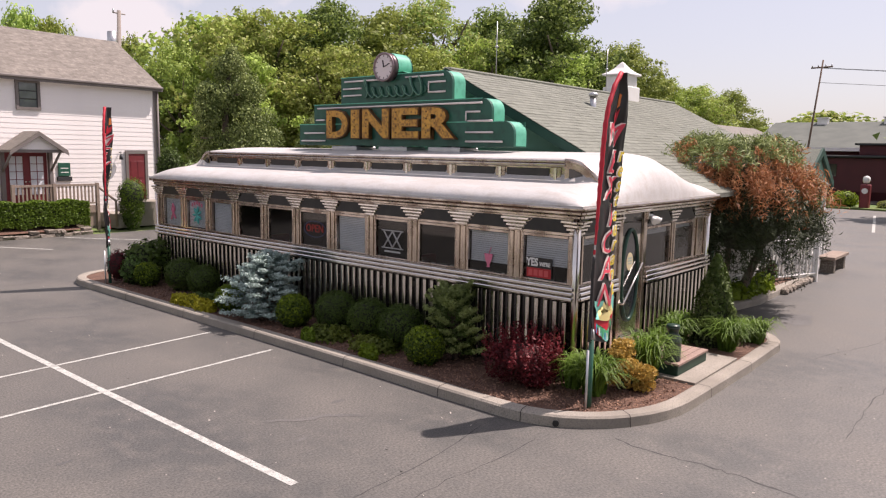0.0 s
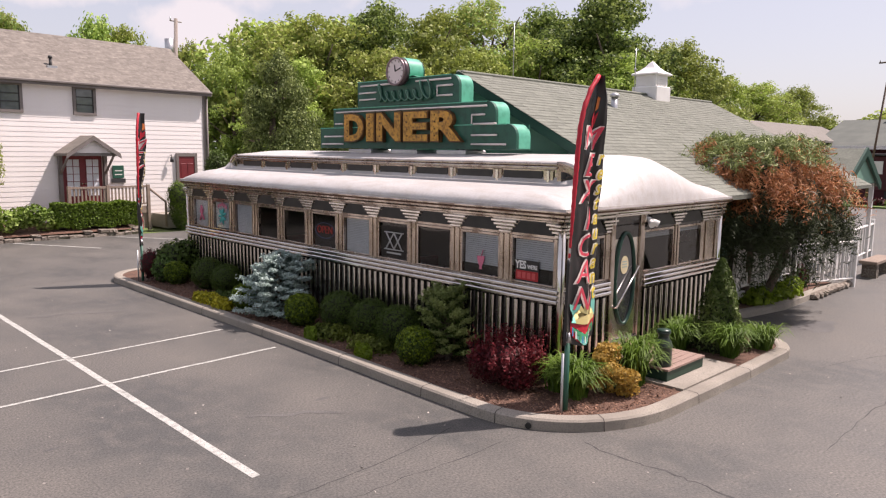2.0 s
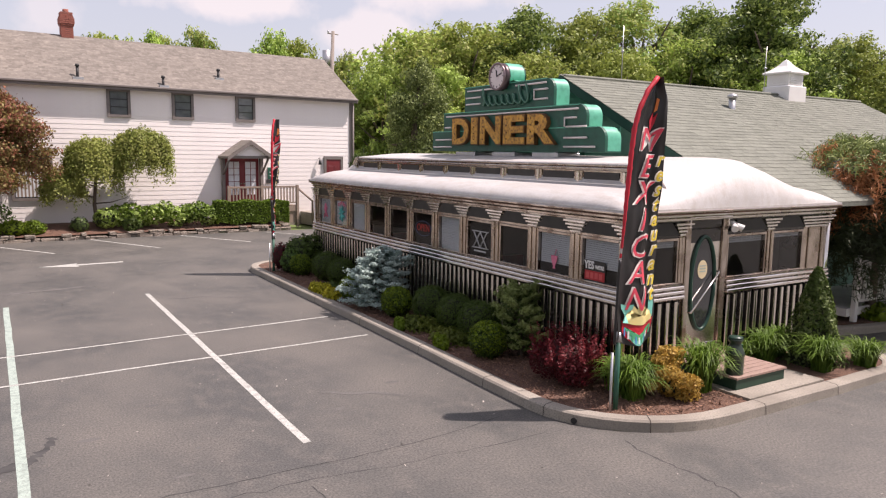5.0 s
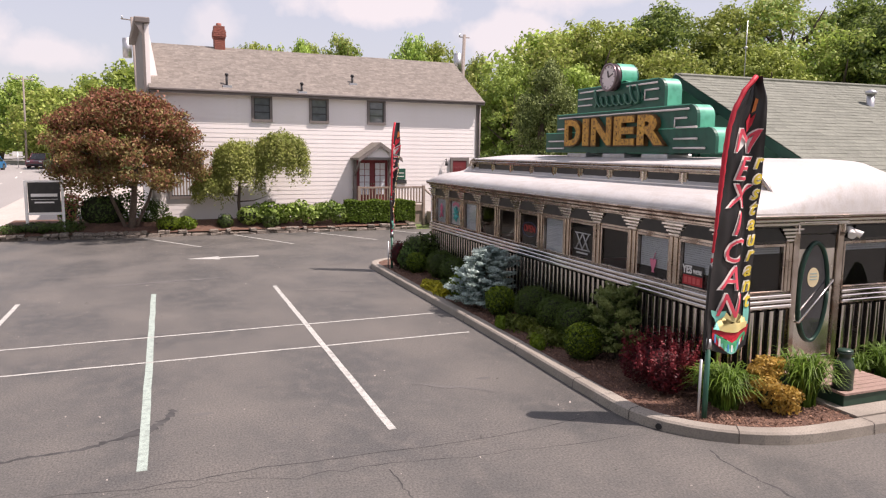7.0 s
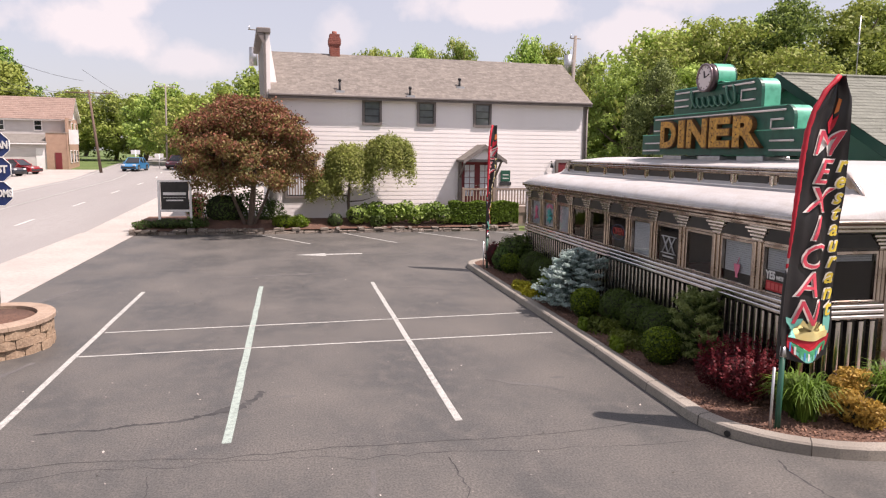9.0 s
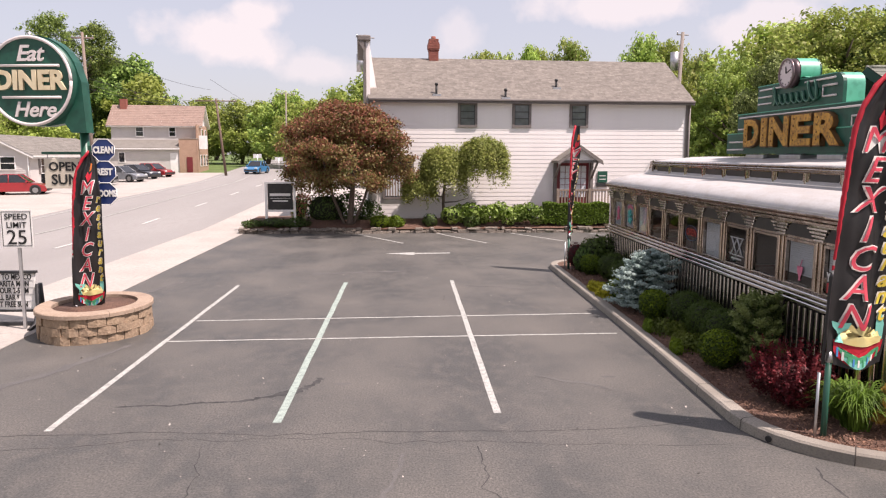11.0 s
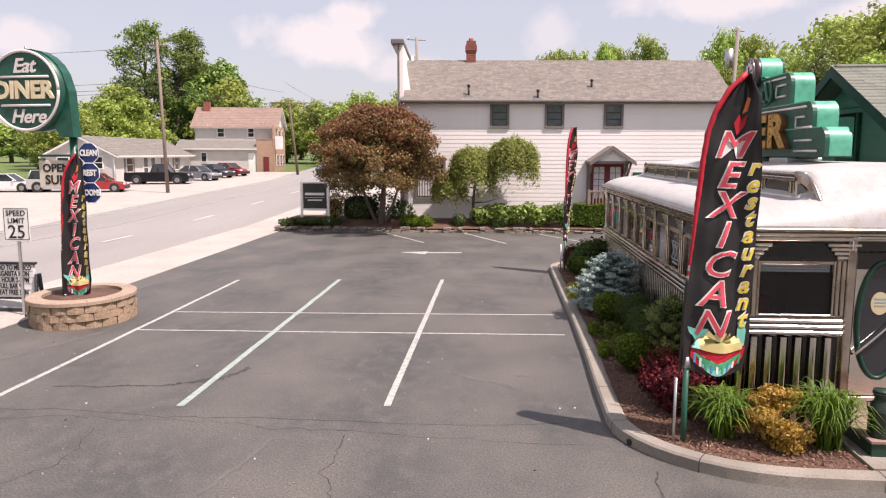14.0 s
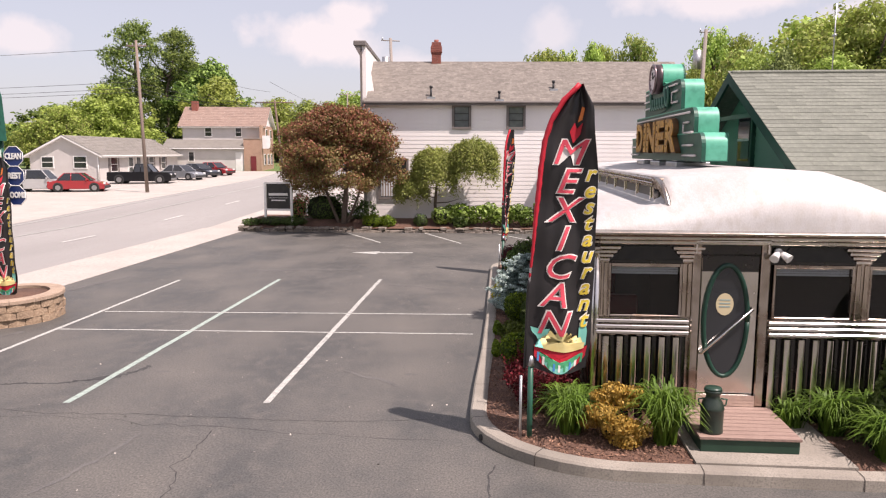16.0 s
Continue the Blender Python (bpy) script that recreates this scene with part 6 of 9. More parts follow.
# large conifer turning rusty, over the ramp
rng = np.random.default_rng(390)
BX, BY = 18.0, 6.95
brown = thing("weeping_conifer", pose(BX, BY, SOIL), "drooping conifer with rusty orange upper foliage", "conifer")
bm = B()
for k in range(4):
    a = k * 1.6
    limbs(bm, (BX + 0.3 * math.cos(a), BY + 0.3 * math.sin(a), 0), (BX + 0.9 * math.cos(a), BY + 0.9 * math.sin(a), 3.4), 0.11, 1.2, 6, 391 + k, 0.3)
part("trunk", bm, BARK, brown)
sprays = {"rusty_foliage": [], "green_foliage": [], "olive_foliage": []}
for k in range(1500):
    a, f = rng.uniform(0, 2 * np.pi), rng.uniform(0, 1) ** 0.8
    lump = 1 + 0.10 * np.sin(3 * a + 1) + 0.07 * np.sin(7 * a + 9 * f)
    r = 2.05 * lump * (np.sqrt(max(0.04, 1 - ((f - 0.45) / 0.60) ** 2)) if f > 0.45 else 1.0 - 0.12 * (0.45 - f)) * rng.uniform(0.74, 1.04)
    p = np.array([BX + r * np.cos(a), BY + r * 0.85 * np.sin(a), 1.2 + 2.72 * f + (0.55 if f < 0.25 and np.cos(a) > -0.2 else 0) + rng.normal(0, 0.06)])
    # below the rust band the needles take the near-black shade colour
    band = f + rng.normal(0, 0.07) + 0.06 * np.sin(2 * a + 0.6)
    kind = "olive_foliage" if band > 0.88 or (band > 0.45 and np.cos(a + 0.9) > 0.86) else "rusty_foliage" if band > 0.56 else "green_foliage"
    u = rng.uniform(0, 1, 46)
    out, fall = rng.uniform(0.3, 0.6), 0.35 if band > 0.85 else 0.75
    way = np.array([np.cos(a), np.sin(a), 0.0])
    q = p + way * (out * u)[:, None] + np.array([0, 0, 1.0]) * (0.22 * u - fall * u ** 1.8)[:, None] + rng.normal(0, 0.05, (46, 3))
    sprays[kind].append((q, np.tile(way * 0.7 + np.array([0, 0, 0.5]), (46, 1))))
# dark solid within, giving shade behind the sprays
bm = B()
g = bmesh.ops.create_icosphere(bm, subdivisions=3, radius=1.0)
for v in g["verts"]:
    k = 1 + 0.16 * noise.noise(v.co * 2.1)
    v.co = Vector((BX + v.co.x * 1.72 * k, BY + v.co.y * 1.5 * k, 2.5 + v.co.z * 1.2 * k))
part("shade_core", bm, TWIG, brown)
for name, m, leaf, label in (("rusty_foliage", [LEAF_RUST, LEAF_RUST_PALE], 0.15, "rusty orange needles"), ("green_foliage", [LEAF_SHADE, LEAF_SHADE], 0.15, "green needles with shade in their colour"), ("olive_foliage", [NEEDLE, NEEDLE_TIP], 0.16, "olive green needles on the crest")):
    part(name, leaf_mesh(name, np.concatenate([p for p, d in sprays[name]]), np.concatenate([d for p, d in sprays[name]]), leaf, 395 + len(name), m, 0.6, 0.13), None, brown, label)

# entrance platform and milk can
plat = thing("entrance_platform", pose(11.1, 5.6, 0.17), "low wooden entrance platform with dark green sides", "platform")
PX0, PX1, PY0, PY1, PZ = 10.55, 11.72, 5.02, 6.12, 0.36
part("frame", bx(PX0, PX1, PY0, PY1, 0.168, PZ - 0.03, bevel=0.008), mat("platform_green", (0.008, 0.036, 0.022), (0.014, 0.05, 0.03), 4, 0.55), plat, "dark green platform side")
for k in range(9):
    y = PY0 - 0.02 + k * (PY1 - PY0 + 0.02) / 9
    part("board", bx(PX0 - 0.015, PX1 + 0.015, y, y + (PY1 - PY0) / 9 - 0.008, PZ - 0.03, PZ), WOOD_DECK, plat)
can = thing("milk_can", pose(10.72, 5.2, PZ), "old dark green milk can on the platform", "milk can")
part("body", lathe(B(), [(0.0, 0), (0.135, 0), (0.14, 0.02), (0.135, 0.04), (0.138, 0.29), (0.145, 0.30), (0.138, 0.32), (0.12, 0.38), (0.085, 0.43), (0.08, 0.47), (0.1, 0.5), (0.11, 0.53), (0.0, 0.53)], (10.72, 5.2, PZ), 24), mat("can_green", (0.012, 0.024, 0.017), (0.028, 0.04, 0.03), 6, 0.35, bump=0.1), can)
part("lid", lathe(B(), [(0.09, 0.53), (0.105, 0.54), (0.1, 0.56), (0.0, 0.565)], (10.72, 5.2, PZ), 20), mat("can_lid", (0.02, 0.05, 0.035), rough=0.35), can)
for s in (-1, 1):
    part("handle", tube(B(), [(10.72 + s * 0.1, 5.2, PZ + 0.42), (10.72 + s * 0.17, 5.2, PZ + 0.41), (10.72 + s * 0.16, 5.2, PZ + 0.34), (10.72 + s * 0.13, 5.2, PZ + 0.33)], 0.011, 6), DARK_GREEN, can)

# security lamp on the diner's end wall
lamp = part("flood_lamp", cyl(B(), (11.74, FY0 - 0.02, 2.48), (11.74, FY0 - 0.10, 2.48), 0.045), WHITE, diner, "small white twin flood lamp")
for s in (-1, 1):
    part("lamp_head", cyl(B(), (11.74 + s * 0.02, FY0 - 0.1, 2.47), (11.74 + s * 0.1, FY0 - 0.2, 2.40), 0.035, 0.06), WHITE, lamp)

# ---- feather flags ----
POLE_BEND = [(0, -0.04), (0.25, -0.02), (0.5, 0.05), (0.7, 0.105), (0.8, 0.145), (0.87, 0.215), (0.94, 0.35), (1.0, 0.55)]
FREE_EDGE = [(0, 0.70), (0.1, 0.76), (0.4, 0.79), (0.7, 0.79), (0.86, 0.72), (0.92, 0.71), (1.0, 0.57)]


def feather_flag(x, y, z, turn, h, w, seed, label, wave=1.0, squeeze=1.0, pole_low=True, group="feather flags", base=0.92):
    """A tall cloth banner on a bent pole. turn: the way the cloth trails, degrees from +x; its print reads from the right-hand side."""
    t = thing("feather_flag", pose(x, y, z), label, "flag", group)
    d = Vector((math.cos(radians(turn)), math.sin(radians(turn)), 0))
    nrm = Vector((d.y, -d.x, 0))

    def along(f, steps):
        """A value read off (height, value) steps."""
        for (f0, v0), (f1, v1) in zip(steps, steps[1:]):
            if f <= f1:
                k = min(max((f - f0) / (f1 - f0), 0), 1)
                return v0 + (v1 - v0) * (k * k * (3 - 2 * k) * 0.35 + k * 0.65)
        return steps[-1][1]

    def edge(f):
        """The pole's place at height f of the cloth, leaning and then bent over at the top."""
        return along(f, POLE_BEND) * w / 0.78, base + h * f

    def skin(u, f):
        """A point of the cloth: u across, f up."""
        s, zz = edge(f)
        right = max(along(f, FREE_EDGE) * w / 0.78, s + 0.02)
        px = s + (right - s) * u
        dip = (-0.09 * math.sin(math.pi * min(u * 1.05, 1)) ** 0.6 + 0.05 * (1 - u)) * (1 - f) ** 7
        off = wave * (0.10 * math.sin(2.6 * u + 3.5 * f + seed) * u + 0.016 * math.sin(11 * u + 2.2 * f + seed * 2) + 0.012 * math.sin(26 * f + 4 * u + seed) + 0.016 * math.sin(19 * u + 4 * math.sin(2.5 * f) + seed) * (0.35 + 0.65 * f))
        p = Vector((x, y, z)) + d * (px * squeeze) + nrm * off
        p.z = z + zz + dip + 0.015 * math.sin(5 * u + seed) * (1 - f)
        return p

    rows = [[skin(i / 40, j / 56) for i in range(41)] for j in range(57)]
    bm = B()
    sheet(bm, rows)
    cloth = part("cloth", bm, FLAG_BLACK, t, "black polyester banner cloth")
    bm = B()
    hem = [Vector((x, y, z)) + d * (edge(j / 56)[0] * squeeze - 0.012) + Vector((0, 0, edge(j / 56)[1])) for j in range(57)]
    tube(bm, hem[18:], [0.012 + 0.02 * min(1, k / 16) + 0.004 * math.sin(k * 2.4) for k in range(len(hem) - 18)], 8)
    part("hem", bm, FLAG_RED, t, "red gathered pole sleeve")
    part("lower_hem", tube(B(), hem[:19], 0.02, 8), FLAG_BLACK, t, "black lower pole sleeve")

    def printed(name, text, size, u0, f0, material, parent, shear=0.0, lift=0.012, bold=0.0, side=1, wide=1.0):
        me = words(text, size, 0.0, shear=shear, bold=bold)
        fine = bmesh.new()
        fine.from_mesh(me)
        bmesh.ops.triangulate(fine, faces=fine.faces)
        bmesh.ops.subdivide_edges(fine, edges=[e for e in fine.edges if e.calc_length() > 0.025], cuts=3, use_grid_fill=True)
        fine.to_mesh(me)
        fine.free()
        for v in me.vertices:
            s, zz = edge(f0)
            f = f0 + v.co.z / h
            across = (along(min(f, 1), FREE_EDGE) - along(min(f, 1), POLE_BEND)) * w / 0.78
            u = u0 + v.co.x * wide / across
            q = skin(min(max(u, 0.0), 1.0), min(max(f, 0.0), 0.999))
            v.co = q + nrm * lift * side
        me.materials.append(material)
        return part(name, me, None, parent)

    for k, ch in enumerate("MEXICAN"):
        f0 = 0.765 - 0.100 * k
        u0 = 0.44 - 0.014 * k
        printed("letter_outline", ch, 0.43 * h / 3.5, u0, f0, FLAG_WHITE, cloth, 0.3, 0.012, 0.014, wide=1.12 * w / 0.78)
        printed("letter", ch, 0.43 * h / 3.5, u0, f0, FLAG_PINK, cloth, 0.3, 0.032, 0.0, wide=1.12 * w / 0.78)
    for k, ch in enumerate("restaurant"):
        f0 = 0.695 - 0.0572 * k
        printed("letter_outline", ch, 0.27 * h / 3.5, 0.845, f0, FLAG_WHITE, cloth, 0.3, 0.012, 0.014, wide=w / 0.78)
        printed("letter", ch, 0.27 * h / 3.5, 0.845, f0, FLAG_YELLOW, cloth, 0.3, 0.030, 0.005, wide=w / 0.78)

    def blot(name, pts, material, lift):
        bm = B()
        # a printed shape: a fan of small cells that follows the cloth
        cu, cf = sum(p[0] for p in pts) / len(pts), sum(p[1] for p in pts) / len(pts)
        rings = [[bm.verts.new(skin(cu + (u - cu) * k, cf + (f - cf) * k) + nrm * lift) for u, f in pts] for k in (0.02, 0.35, 0.7, 1.0)]
        n = len(pts)
        for a, b in zip(rings, rings[1:]):
            for i in range(n):
                bm.faces.new((a[i], a[(i + 1) % n], b[(i + 1) % n], b[i])).smooth = True
        part(name, bm, material, cloth)

    def arch(u0, u1, f0, dip, n=12):
        """Points along a hanging curve from u0 to u1."""
        return [(u0 + (u1 - u0) * k / n, f0 - dip * math.sin(math.pi * k / n) ** 0.7) for k in range(n + 1)]

    blot("print_bowl", arch(0.12, 0.95, 0.045, 0.040) + arch(0.12, 0.95, 0.085, 0.008)[::-1], FLAG_RED, 0.010)
    for k in range(9):
        u = 0.17 + 0.088 * k
        blot("print_fringe", [(u, 0.062 - 0.030 * math.sin(math.pi * k / 8)), (u + 0.035, 0.060 - 0.030 * math.sin(math.pi * k / 8)), (u + 0.035, 0.030 - 0.022 * math.sin(math.pi * k / 8)), (u, 0.030 - 0.022 * math.sin(math.pi * k / 8))], (FLAG_BLUE, FLAG_WHITE, FLAG_GREEN)[k % 3], 0.020)
    blot("print_band", arch(0.20, 0.88, 0.056, 0.040) + arch(0.18, 0.90, 0.066, 0.030)[::-1], FLAG_GREEN, 0.016)
    blot("print_band", arch(0.26, 0.82, 0.036, 0.034) + arch(0.24, 0.84, 0.042, 0.026)[::-1], FLAG_MINT, 0.016)
    jag = random.Random(7)
    blot("print_food", arch(0.18, 0.90, 0.080, 0.006) + [(0.90 - 0.72 * k / 22, 0.105 + 0.042 * math.sin(math.pi * k / 22) + jag.uniform(-0.014, 0.014)) for k in range(23)], FLAG_CREAM, 0.022)
    blot("print_glass", [(0.04, 0.150), (0.18, 0.144), (0.34, 0.150), (0.31, 0.130), (0.23, 0.117), (0.20, 0.105), (0.20, 0.085), (0.26, 0.078), (0.12, 0.078), (0.17, 0.085), (0.17, 0.105), (0.14, 0.117), (0.07, 0.130)], FLAG_MINT, 0.028)
    blot("print_cactus", [(0.80, 0.09), (0.92, 0.09), (0.93, 0.14), (0.90, 0.175), (0.83, 0.18), (0.80, 0.15)], FLAG_MINT, 0.02)
    blot("print_pepper", [(0.46, 0.84), (0.56, 0.80), (0.70, 0.83), (0.74, 0.87), (0.62, 0.85), (0.55, 0.87)], FLAG_RED, 0.014)
    blot("print_pepper", [(0.62, 0.87), (0.72, 0.88), (0.74, 0.92), (0.66, 0.925)], mat("orange_print", (0.6, 0.16, 0.03), rough=0.6), 0.016)
    pole = B()
    tube(pole, [(x, y, z), (x, y, z + base)] + hem[::4] + [hem[-1]], 0.014, 8)
    part("pole", pole, GALV, t)
    if pole_low:
        part("ground_stake", tube(B(), [(x + 0.02, y, z - 0.3), (x + 0.02, y, z + 0.98)], 0.036, 10), DARK_GREEN, t, "dark green ground post")
        part("swivel", cyl(B(), (x + 0.02, y, z + 0.95), (x + 0.02, y, z + 1.08), 0.05, 0.03), GALV, t)
        part("brace_stake", tube(B(), [(x - 0.10, y - 0.02, z - 0.2), (x - 0.10, y - 0.02, z + 0.82)], 0.018, 8), GALV, t, "slim grey stake")
    return t


feather_flag(8.48, 5.40, 0.13, 3, 3.54, 0.80, 1.0, "black and red feather flag lettered MEXICAN restaurant")
feather_flag(8.18, 18.62, 0.13, 52, 3.4, 0.70, 2.2, "narrow twisted black and red feather flag", 1.5, 0.62)

# ---- planting in front of the house ----
bm = B()
sheet(bm, [[(-4.2, 30.05, 0.16), (0, 30.1, 0.16), (6, 30.3, 0.18), (12.6, 30.5, 0.18)], [(-4.2, 31.0, 0.5), (0, 31.2, 0.5), (6, 31.4, 0.5), (12.6, 31.6, 0.45)], [(-4.2, 33.5, 0.5), (0, 33.5, 0.5), (6, 33.5, 0.5), (12.6, 33.5, 0.4)]])
setting("house_bed", bm, MULCH, "raised mulch bed in front of the house", "mulch bed")
rng = random.Random(41)
border = thing("stone_border", pose(4, 30.2, 0), "low dry-laid fieldstone border of the house bed", "stone border")
for row in range(2):
    x = -4.4
    while x < 12.6:
        w = rng.uniform(0.18, 0.55) * (1.0 if row == 0 else 0.8)
        y = 30.02 + 0.035 * max(0, x) + rng.uniform(-0.04, 0.05)
        if row == 0 or rng.random() < 0.5:
            bm = B()
            z0 = 0.125 * row
            box(bm, x, x + w - 0.02, y - rng.uniform(0.08, 0.2), y + 0.2, z0 - (0.05 if row == 0 else 0), z0 + rng.uniform(0.09, 0.135), bevel=0.02)
            for v in bm.verts:
                v.co += Vector((rng.uniform(-0.025, 0.025), rng.uniform(-0.03, 0.03), rng.uniform(-0.02, 0.02)))
            part("stone", bm, STONE_GREY, border)
        x += w
# bronze-leaved maple
MXX, MYY = 0.5, 30.85
maple = thing("maple_tree", pose(MXX, MYY, 0.4), "wide bronze and purple-leaved ornamental maple", "tree")
bm = B()
for k, (dx, dy, r) in enumerate(((-1.3, 0.1, 0.08), (0.45, -0.3, 0.15), (1.3, 0.2, 0.07))):
    limbs(bm, (MXX + dx * 0.06, MYY + dy * 0.1, 0.1), (MXX + dx, MYY + dy, 4.2), r, 1.7, 7, 400 + k, 0.5)
part("trunk", bm, BARK, maple)
rb = random.Random(402)
bl = []
for k in range(250):
    a, f = rb.uniform(0, 6.283), rb.random() ** 0.75
    z = 2.1 + 3.6 * f
    rr = 3.15 * math.sqrt(max(0.03, 1 - max(0, (f - 0.30) / 0.74) ** 2)) * (0.88 + 0.12 * min(1, f * 3.5)) * (1 + 0.16 * math.sin(5 * a + 7 * f))
    q = rr * (rb.uniform(0.15, 1) ** 0.45) * 0.93
    s = rb.uniform(0.2, 0.56)
    bl.append((MXX - 0.1 + q * math.cos(a), MYY + q * (1.08 if math.sin(a) < 0 else 0.2) * math.sin(a), z - 0.06 * q, s * 1.25, s * 1.1, s * rb.uniform(0.5, 0.85)))
c, d = clumps(403, bl, 1650, 0.7)
c = c + np.random.default_rng(405).normal(0, 0.07, c.shape)
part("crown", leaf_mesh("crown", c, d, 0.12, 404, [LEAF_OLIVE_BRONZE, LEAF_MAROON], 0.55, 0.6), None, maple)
# weeping tree
WX, WY = 5.05, 31.05
weep = thing("weeping_tree", pose(WX, WY, 0.45), "small weeping tree with drooping light green foliage", "tree")
part("trunk", limbs(B(), (WX, WY, 0.1), (WX + 0.3, WY, 3.5), 0.085, 1.3, 8, 410, 0.15), BARK, weep)
rng2 = np.random.default_rng(411)
c, d = [], []
for k in range(1050):
    side = rng2.choice([-1, 0, 0, 0, 1, 1, 1])
    cx0, cz0, rx0 = ((-1.25, 2.15, 0.7), (-0.1, 3.35, 0.95), (1.75, 3.75, 1.05))[side + 1]
    a = rng2.uniform(0, 2 * np.pi)
    r = rx0 * np.sqrt(rng2.uniform(0.02, 1))
    top = np.array([WX + cx0 + r * np.cos(a), WY + 0.6 * r * np.sin(a), cz0 + 0.5 * (1 - (r / rx0) ** 2) + rng2.normal(0, 0.1)])
    ln = rng2.uniform(0.5, 1.45) * (0.6 if side < 0 else 1.0) * (1.3 if rng2.uniform() < 0.25 else 1)
    m = 44
    u = rng2.uniform(0, 1, m)
    c.append(top + np.stack([0.22 * np.cos(a) * u, 0.22 * np.sin(a) * u, -ln * u ** 1.3], 1) + rng2.normal(0, 0.075, (m, 3)))
    d.append(np.tile((np.cos(a), np.sin(a) - 0.3, 0.5), (m, 1)))
part("crown", leaf_mesh("crown", np.concatenate(c), np.concatenate(d), 0.12, 412, [LEAF_OLIVE, LEAF_FRESH], 0.7, 0.4), None, weep)


def hedge_block(name, x0, x1, y0, y1, z0, z1, n, leaf, material, seed, label):
    t = thing(name, pose((x0 + x1) / 2, (y0 + y1) / 2, z0), label, "hedge")
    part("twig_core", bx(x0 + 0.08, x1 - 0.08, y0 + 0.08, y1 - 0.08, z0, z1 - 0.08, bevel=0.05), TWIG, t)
    r = np.random.default_rng(seed)
    side = r.choice(4, n, p=[0.45, 0.35, 0.1, 0.1])
    p = np.stack([r.uniform(x0, x1, n), r.uniform(y0, y1, n), r.uniform(z0, z1, n)], 1)
    nn = np.zeros((n, 3))
    jit = 0.05 * np.abs(r.normal(0, 1, n))
    p[side == 0, 1], nn[side == 0, 1] = y0 + jit[side == 0], -1
    p[side == 1, 2], nn[side == 1, 2] = z1 - jit[side == 1], 1
    p[side == 2, 0], nn[side == 2, 0] = x0 + jit[side == 2], -1
    p[side == 3, 0], nn[side == 3, 0] = x1 - jit[side == 3], 1
    p[:, 2] += 0.05 * np.sin(p[:, 0] * 5.3 + seed)
    part("leaves", leaf_mesh("leaves", p, nn, leaf, seed + 1, material, 0.6, 0.6), None, t)
    return t


hedge_block("clipped_hedge", 9.7, 13.0, 30.62, 31.35, 0.35, 1.32, 7000, 0.09, LEAF_HEDGE, 420, "clipped bright green hedge before the porch")
bl = [(5.3 + 0.45 * k, 30.75 + 0.1 * (k % 2), 0.75 + 0.09 * (k % 3), 0.5, 0.4, 0.42) for k in range(10)]
bush("leafy_shrub", 0, 0, 0, bl, 0.17, 3600, [LEAF_MID, LEAF_HEDGE], 430, "loose row of broad-leaved green shrubs", thick=0.5)
bl = [(4.3, 30.7, 0.5, 0.35, 0.3, 0.35), (6.2, 30.5, 0.5, 0.35, 0.3, 0.3)]
bush("low_shrub", 0, 0, 0, bl, 0.12, 600, LEAF_DARK, 431, "low dark green shrub in the bed")
bush("low_shrub", 0, 0, 0, [(2.0, 30.5, 0.5, 0.5, 0.3, 0.33), (2.7, 30.55, 0.48, 0.4, 0.3, 0.3)], 0.1, 1500, LEAF_LIME, 432, "bright green mounded plant at the stones")
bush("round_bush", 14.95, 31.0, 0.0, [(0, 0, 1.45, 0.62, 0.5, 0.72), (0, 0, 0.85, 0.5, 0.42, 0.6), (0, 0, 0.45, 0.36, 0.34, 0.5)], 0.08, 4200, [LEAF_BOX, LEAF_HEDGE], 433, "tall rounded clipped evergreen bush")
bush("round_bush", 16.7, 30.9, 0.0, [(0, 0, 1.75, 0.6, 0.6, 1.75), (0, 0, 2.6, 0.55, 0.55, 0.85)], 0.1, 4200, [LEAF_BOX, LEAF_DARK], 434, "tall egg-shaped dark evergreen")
bush("dark_shrub", 0, 0, 0, [(-2.9, 30.5, 0.45, 0.7, 0.4, 0.22), (-1.9, 30.5, 0.45, 0.7, 0.4, 0.22), (-3.9, 30.45, 0.4, 0.5, 0.35, 0.2)], 0.09, 2200, LEAF_DARK, 435, "low dark spreading juniper at the bed's edge", thick=0.5)
bush("dark_shrub", 0, 0, 0, [(-0.6, 31.6, 1.0, 1.1, 0.5, 0.85), (0.6, 31.7, 1.0, 0.9, 0.45, 0.85), (1.5, 31.5, 0.8, 0.6, 0.4, 0.6)], 0.12, 3200, LEAF_DARK, 436, "dark shrubs in the shade under the maple")
bush("flowering_shrub", 0, 0, 0, [(-1.9, 31.6, 1.0, 0.45, 0.4, 0.6), (-1.7, 31.5, 1.4, 0.4, 0.35, 0.35)], 0.11, 900, [LEAF_MID, mat("salmon_blossom", (0.6, 0.22, 0.16), rough=0.6, through_light=0.2)], 437, "shrub with salmon pink blossom")

# office sign board on two posts; its lettering is left as bars
office = thing("sign_board", pose(-2.6, 30.6, 0.4), "black office sign board on white posts", "sign")
for x in (-3.25, -1.95):
    part("post", bx(x - 0.05, x + 0.05, 30.55, 30.65, 0.3, 2.32), WHITE, office)
part("board", bx(-3.17, -2.03, 30.57, 30.63, 1.05, 2.25, bevel=0.01), BLACK, office, "black board with white bars of lettering")
part("rail", bx(-3.2, -2.0, 30.56, 30.64, 0.95, 1.05), WHITE, office)
part("rail", bx(-3.2, -2.0, 30.56, 30.64, 2.25, 2.32), WHITE, office)
part("text_bar", bx(-3.07, -2.13, 30.562, 30.57, 1.68, 1.80), SIGN_WHITE, office)
part("text_bar", bx(-3.07, -2.13, 30.562, 30.57, 1.565, 1.58), SIGN_WHITE, office)
